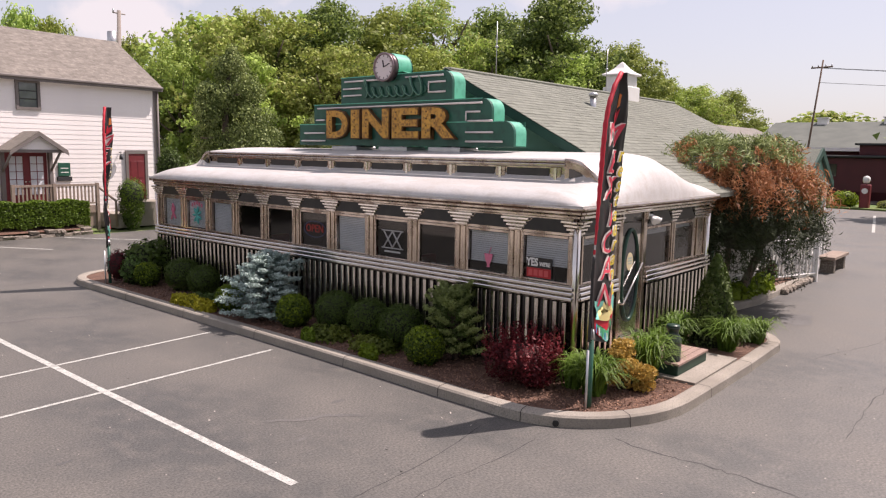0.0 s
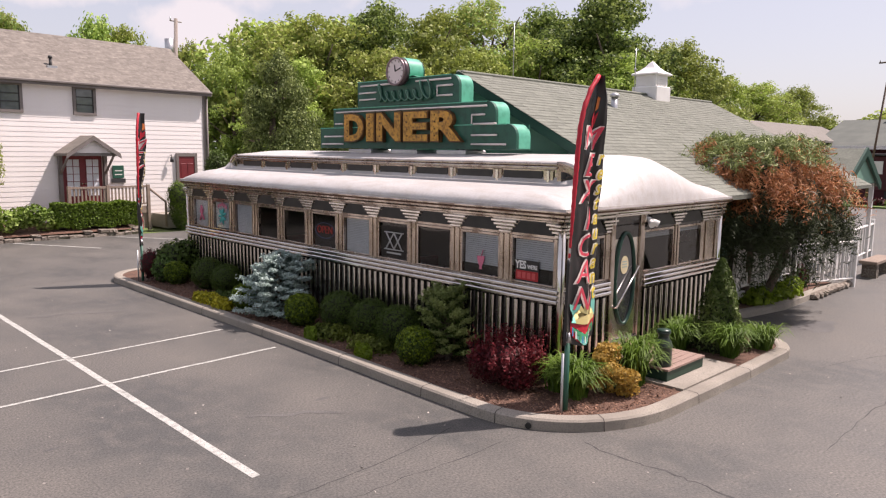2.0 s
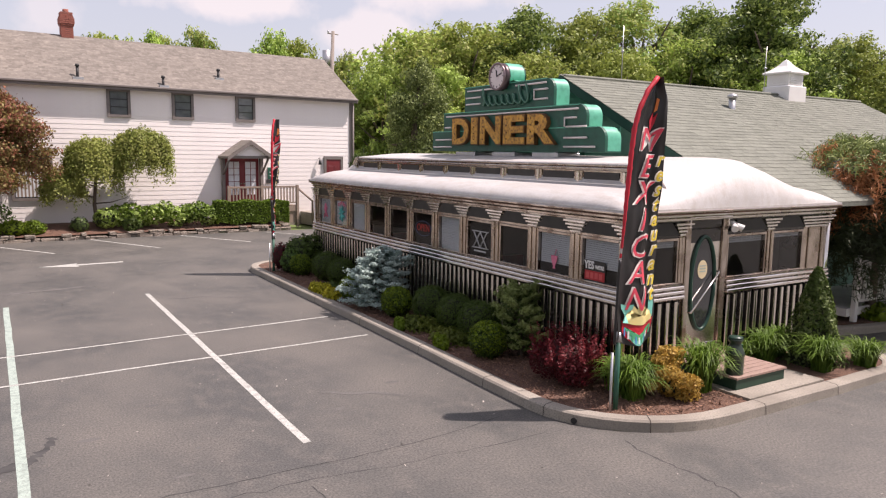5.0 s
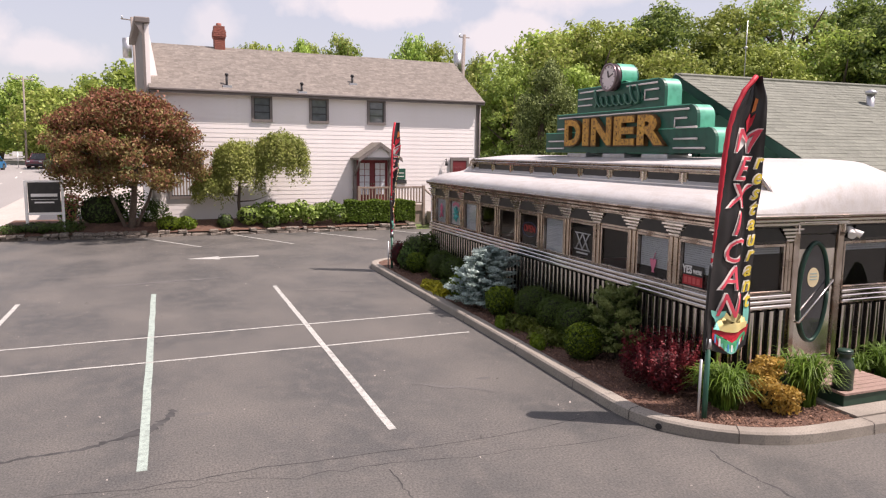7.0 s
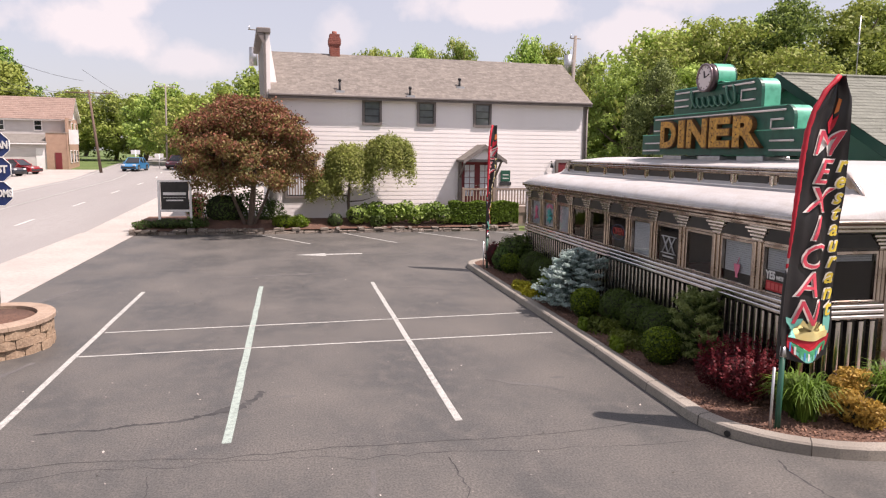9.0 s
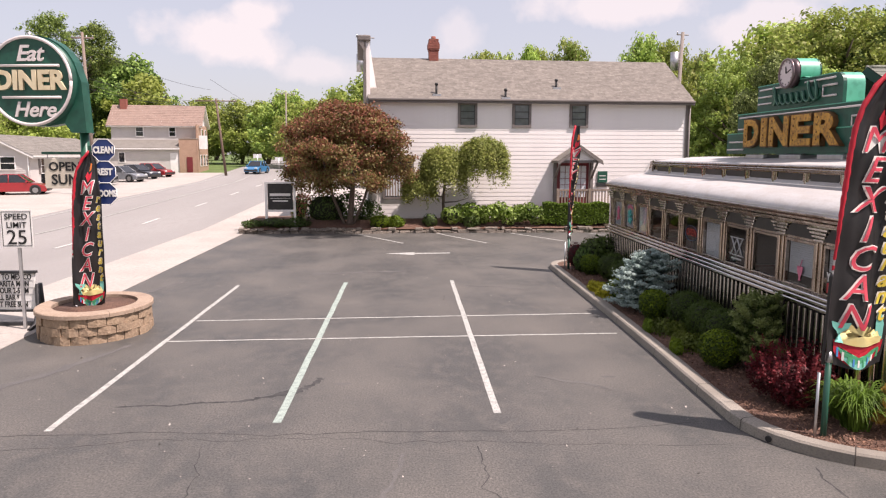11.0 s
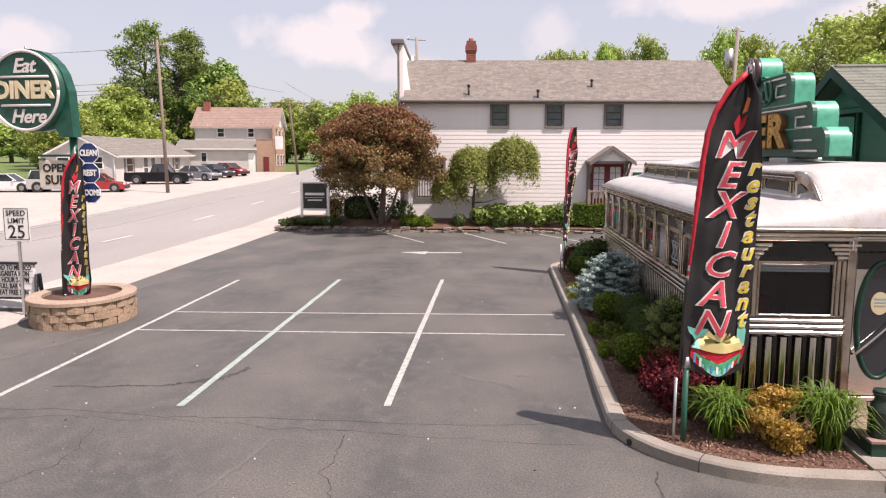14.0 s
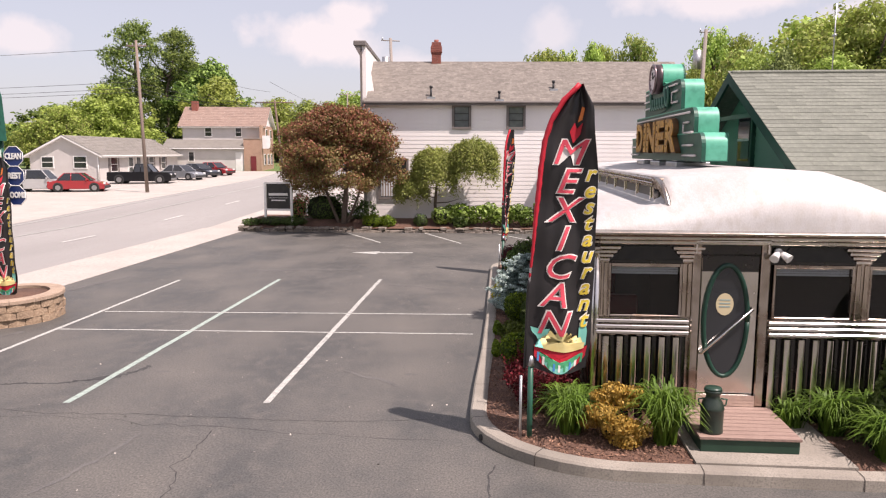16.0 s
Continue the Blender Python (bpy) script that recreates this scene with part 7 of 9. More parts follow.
part("text_bar", bx(-2.95, -2.25, 30.562, 30.57, 1.42, 1.48), SIGN_WHITE, office)

# utility poles by the house
def utility_pole(x, y, h, r, material, label, lean=(0, 0), arms=(), can=False, z0=0.0, name="utility_pole"):
    t = thing(name, pose(x, y, z0), label, "utility pole")
    part("pole", cyl(B(), (x, y, z0 - 0.3), (x + lean[0], y + lean[1], z0 + h), r, r * 0.65, 12), material, t)
    for f, ln, ang in arms:
        cx0, cy0, cz0 = x + lean[0] * f, y + lean[1] * f, z0 + h * f
        dx, dy = ln / 2 * math.cos(radians(ang)), ln / 2 * math.sin(radians(ang))
        arm = part("crossarm", tube(B(), [(cx0 - dx, cy0 - dy, cz0), (cx0 + dx, cy0 + dy, cz0)], 0.06 if ln > 1.4 else 0.035, 6), material, t)
        for k in (-0.9, -0.35, 0.35, 0.9) if ln > 1.4 else (-0.9,):
            part("insulator", cyl(B(), (cx0 + dx * k, cy0 + dy * k, cz0 + 0.04), (cx0 + dx * k, cy0 + dy * k, cz0 + 0.2), 0.04), GALV, arm)
    if can:
        part("transformer", cyl(B(), (x + lean[0] * 0.85 - 0.4, y + lean[1] * 0.85, z0 + h * 0.79), (x + lean[0] * 0.85 - 0.4, y + lean[1] * 0.85, z0 + h * 0.89), 0.26, n=16), GALV, t, "grey transformer can")
    return t


utility_pole(20.1, 42.8, 11.2, 0.16, WOOD_POLE_GREY, "grey wooden utility pole with a transformer", (0.35, 0), ((0.985, 0.8, 10),), True)

# ---- street side ----
# round planter of split-face blocks
QX, QY, QR = -3.02, 11.85, 1.03
planter = thing("planter", pose(QX, QY, 0), "round tan split-face block planter with mulch", "planter")
part("fill", lathe(B(), [(0.0, 0.50), (QR - 0.2, 0.48), (QR - 0.2, 0.0), (0, 0)], (QX, QY, 0), 32), MULCH, planter, "bark mulch fill")
rng = random.Random(50)
for row in range(3):
    n = 20
    for k in range(n):
        a0, a1 = 2 * math.pi * (k + 0.5 * (row % 2)) / n, 2 * math.pi * (k + 0.97 + 0.5 * (row % 2)) / n
        bm = B()
        r0, out = QR - 0.22, QR + rng.uniform(-0.025, 0.025)
        z0, z1 = 0.155 * row, 0.155 * row + 0.148
        ring0 = [(r0, a0), (out - 0.012, a0), (out + 0.008, (a0 + a1) / 2), (out - 0.012, a1), (r0, a1)]
        lo = [bm.verts.new((QX + r * math.cos(a), QY + r * math.sin(a), z0)) for r, a in ring0]
        hi = [bm.verts.new((QX + (r + rng.uniform(-0.015, 0.01)) * math.cos(a), QY + (r + rng.uniform(-0.015, 0.01)) * math.sin(a), z1)) for r, a in ring0]
        bm.faces.new(lo[::-1]), bm.faces.new(hi)
        for i in range(5):
            bm.faces.new((lo[i], lo[(i + 1) % 5], hi[(i + 1) % 5], hi[i]))
        part("block", bm, STONE_TAN, planter)
for k in range(14):
    a0, a1 = 2 * math.pi * k / 14, 2 * math.pi * (k + 0.985) / 14
    bm = B()
    pr = [(QR - 0.26, 0.465), (QR + 0.035, 0.465), (QR + 0.035, 0.53), (QR + 0.02, 0.545), (QR - 0.26, 0.545)]
    rings = [[bm.verts.new((QX + r * math.cos(a), QY + r * math.sin(a), z)) for r, z in pr] for a in [a0 + (a1 - a0) * j / 4 for j in range(5)]]
    for q, w in zip(rings, rings[1:]):
        for i in range(5):
            bm.faces.new((q[i], q[(i + 1) % 5], w[(i + 1) % 5], w[i]))
    bm.faces.new(rings[0]), bm.faces.new(rings[-1][::-1])
    part("cap_stone", bm, mat("tan_cap_stone", (0.36, 0.265, 0.195), (0.29, 0.21, 0.155), 3, 0.9, fine=(0.42, 0.32, 0.25), fine_scale=25, bump=0.4) if k == 0 else bpy.data.materials["tan_cap_stone"], planter)

planter.matrix_basis = pose(QX, QY - 0.1, 0) @ Matrix.Diagonal((1.01, 1.16, 1.08, 1))

# pole sign: a disc with lettering, a tapering green fin, hanging board, octagons
PSX, PSY = -3.1, 11.75
pole_sign = thing("pole_sign", pose(PSX, PSY, 0.45), "green round diner sign on a tall pole", "sign")
part("pole", cyl(B(), (PSX, PSY + 0.15, 0.3), (PSX, PSY + 0.15, 4.3), 0.085, n=16), DARK_GREEN, pole_sign)
DX, DZ, DR = -3.93, 4.98, 0.86
TILT_SIGN = Matrix.Translation((DX, PSY, DZ)) @ pose(0, 0, 0, 0, 0, -6)
def on_disc(me_bm, name, material, parent, label=""):
    me_bm.transform(TILT_SIGN)
    return part(name, me_bm, material, parent, label)
disc = on_disc(cyl(B(), (0, -0.14, 0), (0, 0.30, 0), DR, n=48), "disc", GREEN, pole_sign, "round green sign drum")
on_disc(tube(B(), [((DR - 0.03) * math.cos(2 * math.pi * k / 48), -0.16, (DR - 0.03) * math.sin(2 * math.pi * k / 48)) for k in range(49)], 0.032, 8), "rim_tube", NEON_OFF, disc)
fin = [(DR * math.cos(radians(a)) * 1.04, DR * math.sin(radians(a)) * 1.04) for a in (100, 85, 70, 55, 40, 25, 10)] + [(0.93, 0.0), (0.98, -0.98), (0.68, -0.98), (0.55, -0.80), (0.2, -0.86), (-0.3, -0.78), (-0.3, 0.8)]
on_disc(prism(B(), fin, "y", 0.02, 0.28), "fin", GREEN, pole_sign, "green fin joining the disc to its pole")
on_disc(cyl(B(), (-0.1, 0.1, DR - 0.02), (-0.1, 0.1, DR + 0.1), 0.03), "lifting_eye", GALV, disc)
def disc_text(text, size, x, z, material, name, depth=0.012, stretch=(1, 1, 1), lift=-0.155, **k):
    return letter(name, text, size, TILT_SIGN @ Matrix.Translation((x, lift, z)), material, disc, depth, stretch, **k)
disc_text("DINER", 0.50, 0.0, 0.0, TAN, "sign_letters", 0.03, (0.98, 1, 1.0), bold=0.02)
disc_text("Eat", 0.42, 0.02, 0.51, NEON_OFF, "script_letters", 0.012, shear=0.3, bold=0.008)
disc_text("Here", 0.40, 0.06, -0.55, NEON_OFF, "script_letters", 0.012, shear=0.3, bold=0.008)
for z, a, b in ((0.29, -0.62, 0.62), (-0.31, -0.55, 0.62)):
    on_disc(cyl(B(), (a, -0.17, z), (b, -0.17, z), 0.026, n=8), "neon_tube", NEON_OFF, disc)

hang = part("hanging_bracket", bx(-3.95, -3.0, PSY + 0.12, PSY + 0.18, 3.58, 3.63), DARK_GREEN, pole_sign)
part("hanging_board", bx(-3.92, -3.10, PSY + 0.13, PSY + 0.16, 2.9, 3.50, bevel=0.006), SIGN_CREAM, pole_sign, "cream hanging board lettered OPEN SUN")
for x in (-3.85, -3.2):
    part("hanger", cyl(B(), (x, PSY + 0.145, 3.49), (x, PSY + 0.145, 3.6), 0.008, n=6), GALV, pole_sign)
letter("board_text", "OPEN", 0.24, Matrix.Translation((-3.52, PSY + 0.125, 3.33)), INK, pole_sign, 0.004, bold=0.006)
letter("board_text", "SUN", 0.28, Matrix.Translation((-3.52, PSY + 0.125, 3.07)), INK, pole_sign, 0.004, bold=0.006)
for k, text in enumerate(("CLEAN", "REST", "ROOMS")):
    cx0, cz0 = -2.70, 3.66 - 0.43 * k
    rr = 0.235
    octa = [(cx0 + rr * math.cos(radians(22.5 + 45 * i)), cz0 + rr * math.sin(radians(22.5 + 45 * i))) for i in range(8)]
    o = part("octagon_panel", prism(B(), octa, "y", PSY + 0.02, PSY + 0.045), SIGN_BLUE, pole_sign, "navy octagon lettered " + text)
    part("octagon_edge", tube(B(), [(x, PSY + 0.02, z) for x, z in octa + octa[:1]], 0.008, 6), SIGN_WHITE, o)
    letter("panel_text", text, 0.155, Matrix.Translation((cx0, PSY + 0.012, cz0)), SIGN_WHITE, o, 0.005, (0.8 if k != 1 else 0.95, 1, 1.15), bold=0.007)
part("octagon_bracket", bx(-3.06, -2.92, PSY + 0.1, PSY + 0.15, 2.75, 3.75), DARK_GREEN, pole_sign)
feather_flag(-3.34, 11.62, 0.5, 12, 3.08, 0.68, 3.7, "black and red feather flag in the block planter", 1.2, 0.86, False, base=0.06)

# speed limit sign
SPX, SPY = -4.54, 11.9
speed = thing("speed_limit_sign", pose(SPX, SPY, 0), "white speed limit 25 sign on a steel post", "road sign")
part("post", bx(SPX - 0.03, SPX + 0.03, SPY, SPY + 0.04, -0.2, 2.45), GALV, speed)
part("plate", bx(SPX - 0.325, SPX + 0.30, SPY - 0.012, SPY, 1.70, 2.47, bevel=0.004), SIGN_WHITE, speed, "white plate")
bm = B()
for q in ((-0.30, 0.275, 2.425, 2.437), (-0.30, 0.275, 1.735, 1.747), (-0.30, -0.288, 1.747, 2.425), (0.263, 0.275, 1.747, 2.425)):
    box(bm, SPX + q[0], SPX + q[1], SPY - 0.016, SPY - 0.012, q[2], q[3])
part("border", bm, INK, speed)
for text, s, z in (("SPEED", 0.17, 2.33), ("LIMIT", 0.17, 2.16), ("25", 0.42, 1.90)):
    letter("sign_text", text, s, Matrix.Translation((SPX - 0.012, SPY - 0.018, z)), INK, speed, 0.003, bold=0.001)

# changeable letter board
lb = thing("letter_board", pose(-5.1, 12.25, 0), "portable black-framed letter board with offers", "sign board")
part("panel", bx(-5.72, -4.46, 12.22, 12.30, 0.36, 1.12), SIGN_WHITE, lb, "white panel with black letters")
for q in ((-5.76, -4.42, 1.12, 1.17), (-5.76, -4.42, 0.31, 0.36)):
    part("frame_rail", bx(q[0], q[1], 12.20, 12.32, q[2], q[3]), PLASTIC_DARK, lb)
for k, text in enumerate(("RAILROAD TO MEXICO", "2$ MARGARITA MON", "HAPPY HOUR 2-5 PM", "* FULL BAR *", "KIDS EAT FREE SUN")):
    letter("board_text", text, 0.15, Matrix.Translation((-5.09, 12.212, 1.045 - 0.145 * k)), INK, lb, 0.003, (0.74, 1, 1.1), bold=0.003)
for x in (-5.80, -4.38):
    part("leg", tube(B(), [(x, 11.75, 0.02), (x, 12.0, 0.08), (x, 12.16, 0.4), (x, 12.2, 0.9)], 0.045, 8), PLASTIC_DARK, lb)
    part("leg", tube(B(), [(x, 12.75, 0.02), (x, 12.5, 0.08), (x, 12.36, 0.4), (x, 12.3, 0.9)], 0.045, 8), PLASTIC_DARK, lb)
part("foot_bar", bx(-5.8, -4.38, 12.2, 12.3, 0.02, 0.09), PLASTIC_DARK, lb)
for row in range(5):
    part("letter_rail", bx(-5.72, -4.46, 12.213, 12.22, 0.97 - 0.145 * row, 0.976 - 0.145 * row), GALV, lb)

# ---- across the street ----
def bungalow(m, w, dpt, h, ridge, wall, roof, label, name="bungalow", windows=(), gable_front=True):
    t = thing(name, m, label, "house", world_parts=False)
    part("wall", prism(B(), [(-w / 2, -0.5), (w / 2, -0.5), (w / 2, h), (0, ridge - 0.12), (-w / 2, h)], "y", 0, dpt), wall, t)
    part("clapboard_siding", clapboards(B(), -w / 2, w / 2, 0.0, 0.3, ridge - 0.3, 0.2, -1, "x", 0.02, top=lambda z: (-w / 2, w / 2) if z < h else (-(ridge - z) / (ridge - h) * w / 2, (ridge - z) / (ridge - h) * w / 2)), wall, t, kind="stuff")
    for s in (-1, 1):
        over = 0.5
        x1 = s * (w / 2 + over)
        z1 = h - (ridge - h) * over / (w / 2)
        bm = B()
        shingles(bm, -0.4, dpt + 0.4, (x1, z1), (0, ridge), 12, 60 + s, 0.7, 0.03, "y")
        part("roof_slope", bm, roof, t, kind="stuff")
        part("roof_deck", prism(B(), [(x1, z1 - 0.2), (0, ridge - 0.2), (0, ridge - 0.015), (x1, z1 - 0.015)], "y", -0.38, dpt + 0.38), WHITE, t, "white fascia")
    for kind, a, b, z0, z1 in windows:
        if kind == "front":
            wdw = part("window", bx(a - 0.1, b + 0.1, -0.08, 0, z0 - 0.1, z1 + 0.1), WHITE, t)
            part("pane", bx(a, b, -0.09, -0.08, z0, z1), GLASS_DARK, wdw)
            part("sash", bx(a, b, -0.11, -0.09, (z0 + z1) / 2 - 0.03, (z0 + z1) / 2 + 0.03), WHITE, wdw)
        else:
            wdw = part("window", bx(w / 2, w / 2 + 0.08, a - 0.08, b + 0.08, z0 - 0.1, z1 + 0.1), WHITE, t)
            part("pane", bx(w / 2 + 0.08, w / 2 + 0.09, a, b, z0, z1), GLASS_DARK, wdw)
            part("sash", bx(w / 2 + 0.09, w / 2 + 0.11, a, b, (z0 + z1) / 2 - 0.03, (z0 + z1) / 2 + 0.03), WHITE, wdw)
            if kind == "shutter":
                for yy in (a - 0.5, b + 0.1):
                    part("shutter", bx(w / 2 + 0.0, w / 2 + 0.07, yy, yy + 0.4, z0 - 0.1, z1 + 0.1), TRIM_GREY, wdw)
    return t


GREY_SIDING = mat("pale_grey_siding", (0.56, 0.53, 0.51), (0.49, 0.46, 0.44), 0.8, 0.7)
SHINGLE_GREY = mat("grey_shingle", (0.20, 0.185, 0.165), (0.16, 0.148, 0.13), 1.4, 0.95, fine=(0.24, 0.22, 0.2), fine_scale=9, bump=0.3, shift=0.1)
BUNG = pose(-35.63, 66.3, 0.85, 0, 0, 4)
bung = bungalow(BUNG, 7.0, 21.0, 2.75, 4.55, GREY_SIDING, SHINGLE_GREY, "long pale grey bungalow with a grey shingle roof",
         windows=[("front", -2.25, -1.15, 1.35, 2.35), ("front", 1.0, 2.2, 1.3, 2.4), ("shutter", 2.4, 3.8, 0.9, 2.3), ("side", 6.6, 7.6, 0.2, 2.3), ("side", 8.6, 9.6, 0.2, 2.3), ("shutter", 12.0, 13.2, 0.9, 2.3), ("shutter", 15.6, 16.8, 0.9, 2.3)])
part("downpipe", cyl(B(), (3.42, -0.1, 0), (3.42, -0.1, 2.7), 0.06), WHITE, bung)
part("gutter", bx(4.0, 4.12, -0.4, 21.4, 2.44, 2.56), WHITE, bung)

# grey outbuilding at the left of the bungalow
out = bungalow(pose(-50.5, 62.0, 0.8, 0, 0, 20), 8.0, 10.0, 2.6, 4.2, GREY_SIDING, SHINGLE_GREY, "grey low outbuilding beside the bungalow", "outbuilding")

# far corner house: upper storey over a low wing, orange brick shop front towards the street
FAR = pose(-35.5, 88.5, 1.3, 0, 0, 8)
far = thing("corner_house", FAR, "pale two-storey corner house with an orange brick front", "house", world_parts=False)
part("lower_wall", bx(0, 10.0, 0, 9, -0.6, 2.95), GREY_SIDING, far)
part("lower_roof", prism(B(), [(-0.4, 2.9), (2.3, 4.05), (2.3, 4.2), (-0.4, 3.05)], "x", -0.5, 10.1), SHINGLE_GREY, far)
part("gutter", bx(-0.5, 10.1, -0.5, -0.4, 2.84, 2.98), WHITE, far)
part("upper_wall", bx(1.6, 12.1, 2.0, 9, 2.9, 5.95), GREY_SIDING, far)
bm = B()
shingles(bm, 1.1, 12.7, (1.5, 5.8), (5.5, 8.6), 12, 91, 0.8, 0.03, "x")
part("roof_slope", bm, SHINGLE_RED, far, "faded rust-red shingles", kind="stuff")
part("roof_deck", prism(B(), [(1.5, 5.76), (5.5, 8.56), (9.5, 5.76), (9.4, 5.62), (5.5, 8.36), (1.6, 5.62)], "x", 1.15, 12.65), WHITE, far, "white verge board")
part("gable", prism(B(), [(2.0, 5.95), (9.0, 5.95), (5.5, 8.35)], "x", 11.9, 12.15), WHITE, far)
part("brick_front", bx(10.0, 12.15, -0.15, 2.0, -0.6, 4.15), BRICK_TAN, far, "orange brick shop front")
part("brick_side", bx(12.1, 12.3, -0.15, 9.1, -0.6, 5.95), BRICK_TAN, far, "orange brick street wall")
part("parapet_cap", bx(9.95, 12.35, -0.2, 0.2, 4.15, 4.25), CONCRETE, far)
for a, b, z0, z1 in ((4.6, 5.4, 4.55, 5.6), (8.6, 9.3, 4.55, 5.6)):
    w = part("window", bx(a - 0.1, b + 0.1, 1.92, 2.0, z0 - 0.1, z1 + 0.1), WHITE, far)
    part("pane", bx(a, b, 1.9, 1.92, z0, z1), GLASS_DARK, w)
    part("sash", bx(a, b, 1.88, 1.9, (z0 + z1) / 2 - 0.03, (z0 + z1) / 2 + 0.03), WHITE, w)
w = part("window", bx(2.8, 3.6, -0.06, 0.0, 1.2, 2.5), WHITE, far)
part("pane", bx(2.9, 3.5, -0.08, -0.06, 1.3, 2.4), GLASS_DARK, w)
part("garage_door", bx(8.9, 9.8, -0.05, 0.0, -0.5, 2.4), WHITE, far)
part("shop_door", bx(10.9, 11.6, -0.22, -0.15, -0.5, 1.9), RED_PAINT, far)
for y in (1.5, 4.2, 6.6):
    w = part("window", bx(12.3, 12.38, y - 0.1, y + 1.1, 0.7, 2.2), WHITE, far)
    part("pane", bx(12.38, 12.4, y, y + 1.0, 0.8, 2.1), GLASS_DARK, w)
for y in (3.2, 6.4):
    w = part("window", bx(12.3, 12.38, y - 0.1, y + 0.9, 4.3, 5.5), WHITE, far)
    part("pane", bx(12.38, 12.4, y, y + 0.8, 4.4, 5.4), GLASS_DARK, w)
part("chimney", bx(2.2, 3.0, 4.6, 5.4, 7.2, 9.3), BRICK_RED, far)
part("shop_sign", bx(12.4, 13.4, 0.2, 0.4, 2.9, 4.6), WHITE, far, "white projecting shop sign")

# ---- parked vehicles ----
def car(name, m, paint, label, length=4.5, wid=1.78, h=1.45, body="sedan", group="parked cars"):
    """A vehicle with its nose towards +x, its wheels on the ground at z 0."""
    t = thing(name, m, label, "car", group, world_parts=False)
    L, W, hw = length / 2, wid / 2, 0.62
    belt = 0.52 * h + 0.12
    shapes = {
        "sedan": ([(-L, 0.35), (-L + 0.04, 0.72), (-L + 0.55, belt), (L * 0.30, belt), (L - 0.55, belt - 0.12), (L - 0.06, 0.62), (L, 0.32)], [(-L + 0.75, belt), (-L * 0.42, h), (L * 0.12, h), (L * 0.47, belt)]),
        "suv": ([(-L, 0.4), (-L + 0.03, 0.9), (-L + 0.1, belt), (L * 0.34, belt), (L - 0.35, belt - 0.06), (L - 0.03, 0.75), (L, 0.38)], [(-L + 0.12, belt), (-L + 0.4, h), (L * 0.18, h), (L * 0.46, belt)]),
        "pickup": ([(-L, 0.5), (-L + 0.02, belt), (-L * 0.12, belt), (L * 0.36, belt), (L - 0.25, belt - 0.03), (L - 0.02, 0.85), (L, 0.45)], [(-L * 0.18, belt), (-L * 0.10, h), (L * 0.24, h), (L * 0.44, belt)]),
    }
    low, cabin = shapes[body]
    def hull(poly, width, base_z, bev):
        bm = B()
        prism(bm, poly + ([(poly[-1][0] - 0.1, base_z), (poly[0][0] + 0.1, base_z)] if base_z is not None else []), "y", -width, width)
        bmesh.ops.bevel(bm, geom=list(bm.edges), offset=bev, segments=2, affect="EDGES", profile=0.6)
        return bm
    part("body", hull(low, W, 0.22, 0.05), paint, t, smooth=False)
    cab = B()
    n = len(cabin)
    lo = [cab.verts.new((x, s * (W - 0.06 if z <= belt + 0.01 else W - 0.22), z)) for s in (-1, 1) for x, z in cabin]
    cab.faces.new(lo[:n]), cab.faces.new(lo[n:][::-1])
    for i in range(n):
        cab.faces.new((lo[i], lo[(i + 1) % n], lo[n + (i + 1) % n], lo[n + i]))
    bmesh.ops.bevel(cab, geom=list(cab.edges), offset=0.035, segments=2, affect="EDGES", profile=0.6)
    c = part("cabin", cab, GLASS_DARK, t, "dark cabin glass")
    roof_poly = [(x, z) for x, z in cabin[1:3]]
    part("roof_panel", bx(roof_poly[0][0] - 0.03, roof_poly[1][0] + 0.03, -(W - 0.24), W - 0.24, h - 0.03, h + 0.02, bevel=0.02), paint, t)
    for s in (-1, 1):
        for x, z in ((cabin[1][0], cabin[1][1]), (cabin[2][0], cabin[2][1])):
            x0 = cabin[0][0] if x == cabin[1][0] else cabin[3][0]
            part("pillar", tube(B(), [(x0, s * (W - 0.06), belt), (x, s * (W - 0.215), z)], 0.045, 6), paint, t)
        xm = (cabin[1][0] + cabin[2][0]) / 2 - 0.05
        part("pillar", tube(B(), [(xm, s * (W - 0.055), belt), (xm, s * (W - 0.215), h)], 0.04, 6), paint, t)
    r = 0.33 if body == "sedan" else 0.38
    for x in (-L * 0.62, L * 0.64):
        for s in (-1, 1):
            wh = part("wheel", cyl(B(), (x, s * (W - 0.2), r), (x, s * (W + 0.015), r), r, n=20), RUBBER, t)
            part("rim", cyl(B(), (x, s * (W - 0.05), r), (x, s * (W + 0.025), r), r * 0.62, n=14), HUB, wh)
            part("wheel_arch", cyl(B(), (x, s * (W - 0.25), r + 0.02), (x, s * (W + 0.006), r + 0.02), r + 0.07, n=20), PLASTIC_DARK, t)
    for s in (-1, 1):
        part("headlight", bx(L - 0.13, L - 0.005, s * (W - 0.28) - 0.16, s * (W - 0.28) + 0.16, belt - 0.30, belt - 0.14, bevel=0.02), LAMP_CLEAR, t)
        part("tail_light", bx(-L + 0.0, -L + 0.12, s * (W - 0.2) - 0.12, s * (W - 0.2) + 0.12, belt - 0.26, belt - 0.06, bevel=0.02), LAMP_RED, t)
        part("mirror", bx(L * 0.36, L * 0.36 + 0.12, s * (W + 0.06) - 0.08, s * (W + 0.06) + 0.08, belt, belt + 0.13, bevel=0.02), paint, t)
    part("bumper", bx(L - 0.08, L + 0.05, -W + 0.08, W - 0.08, 0.30, 0.5, bevel=0.03), PLASTIC_DARK if body != "pickup" else HUB, t)
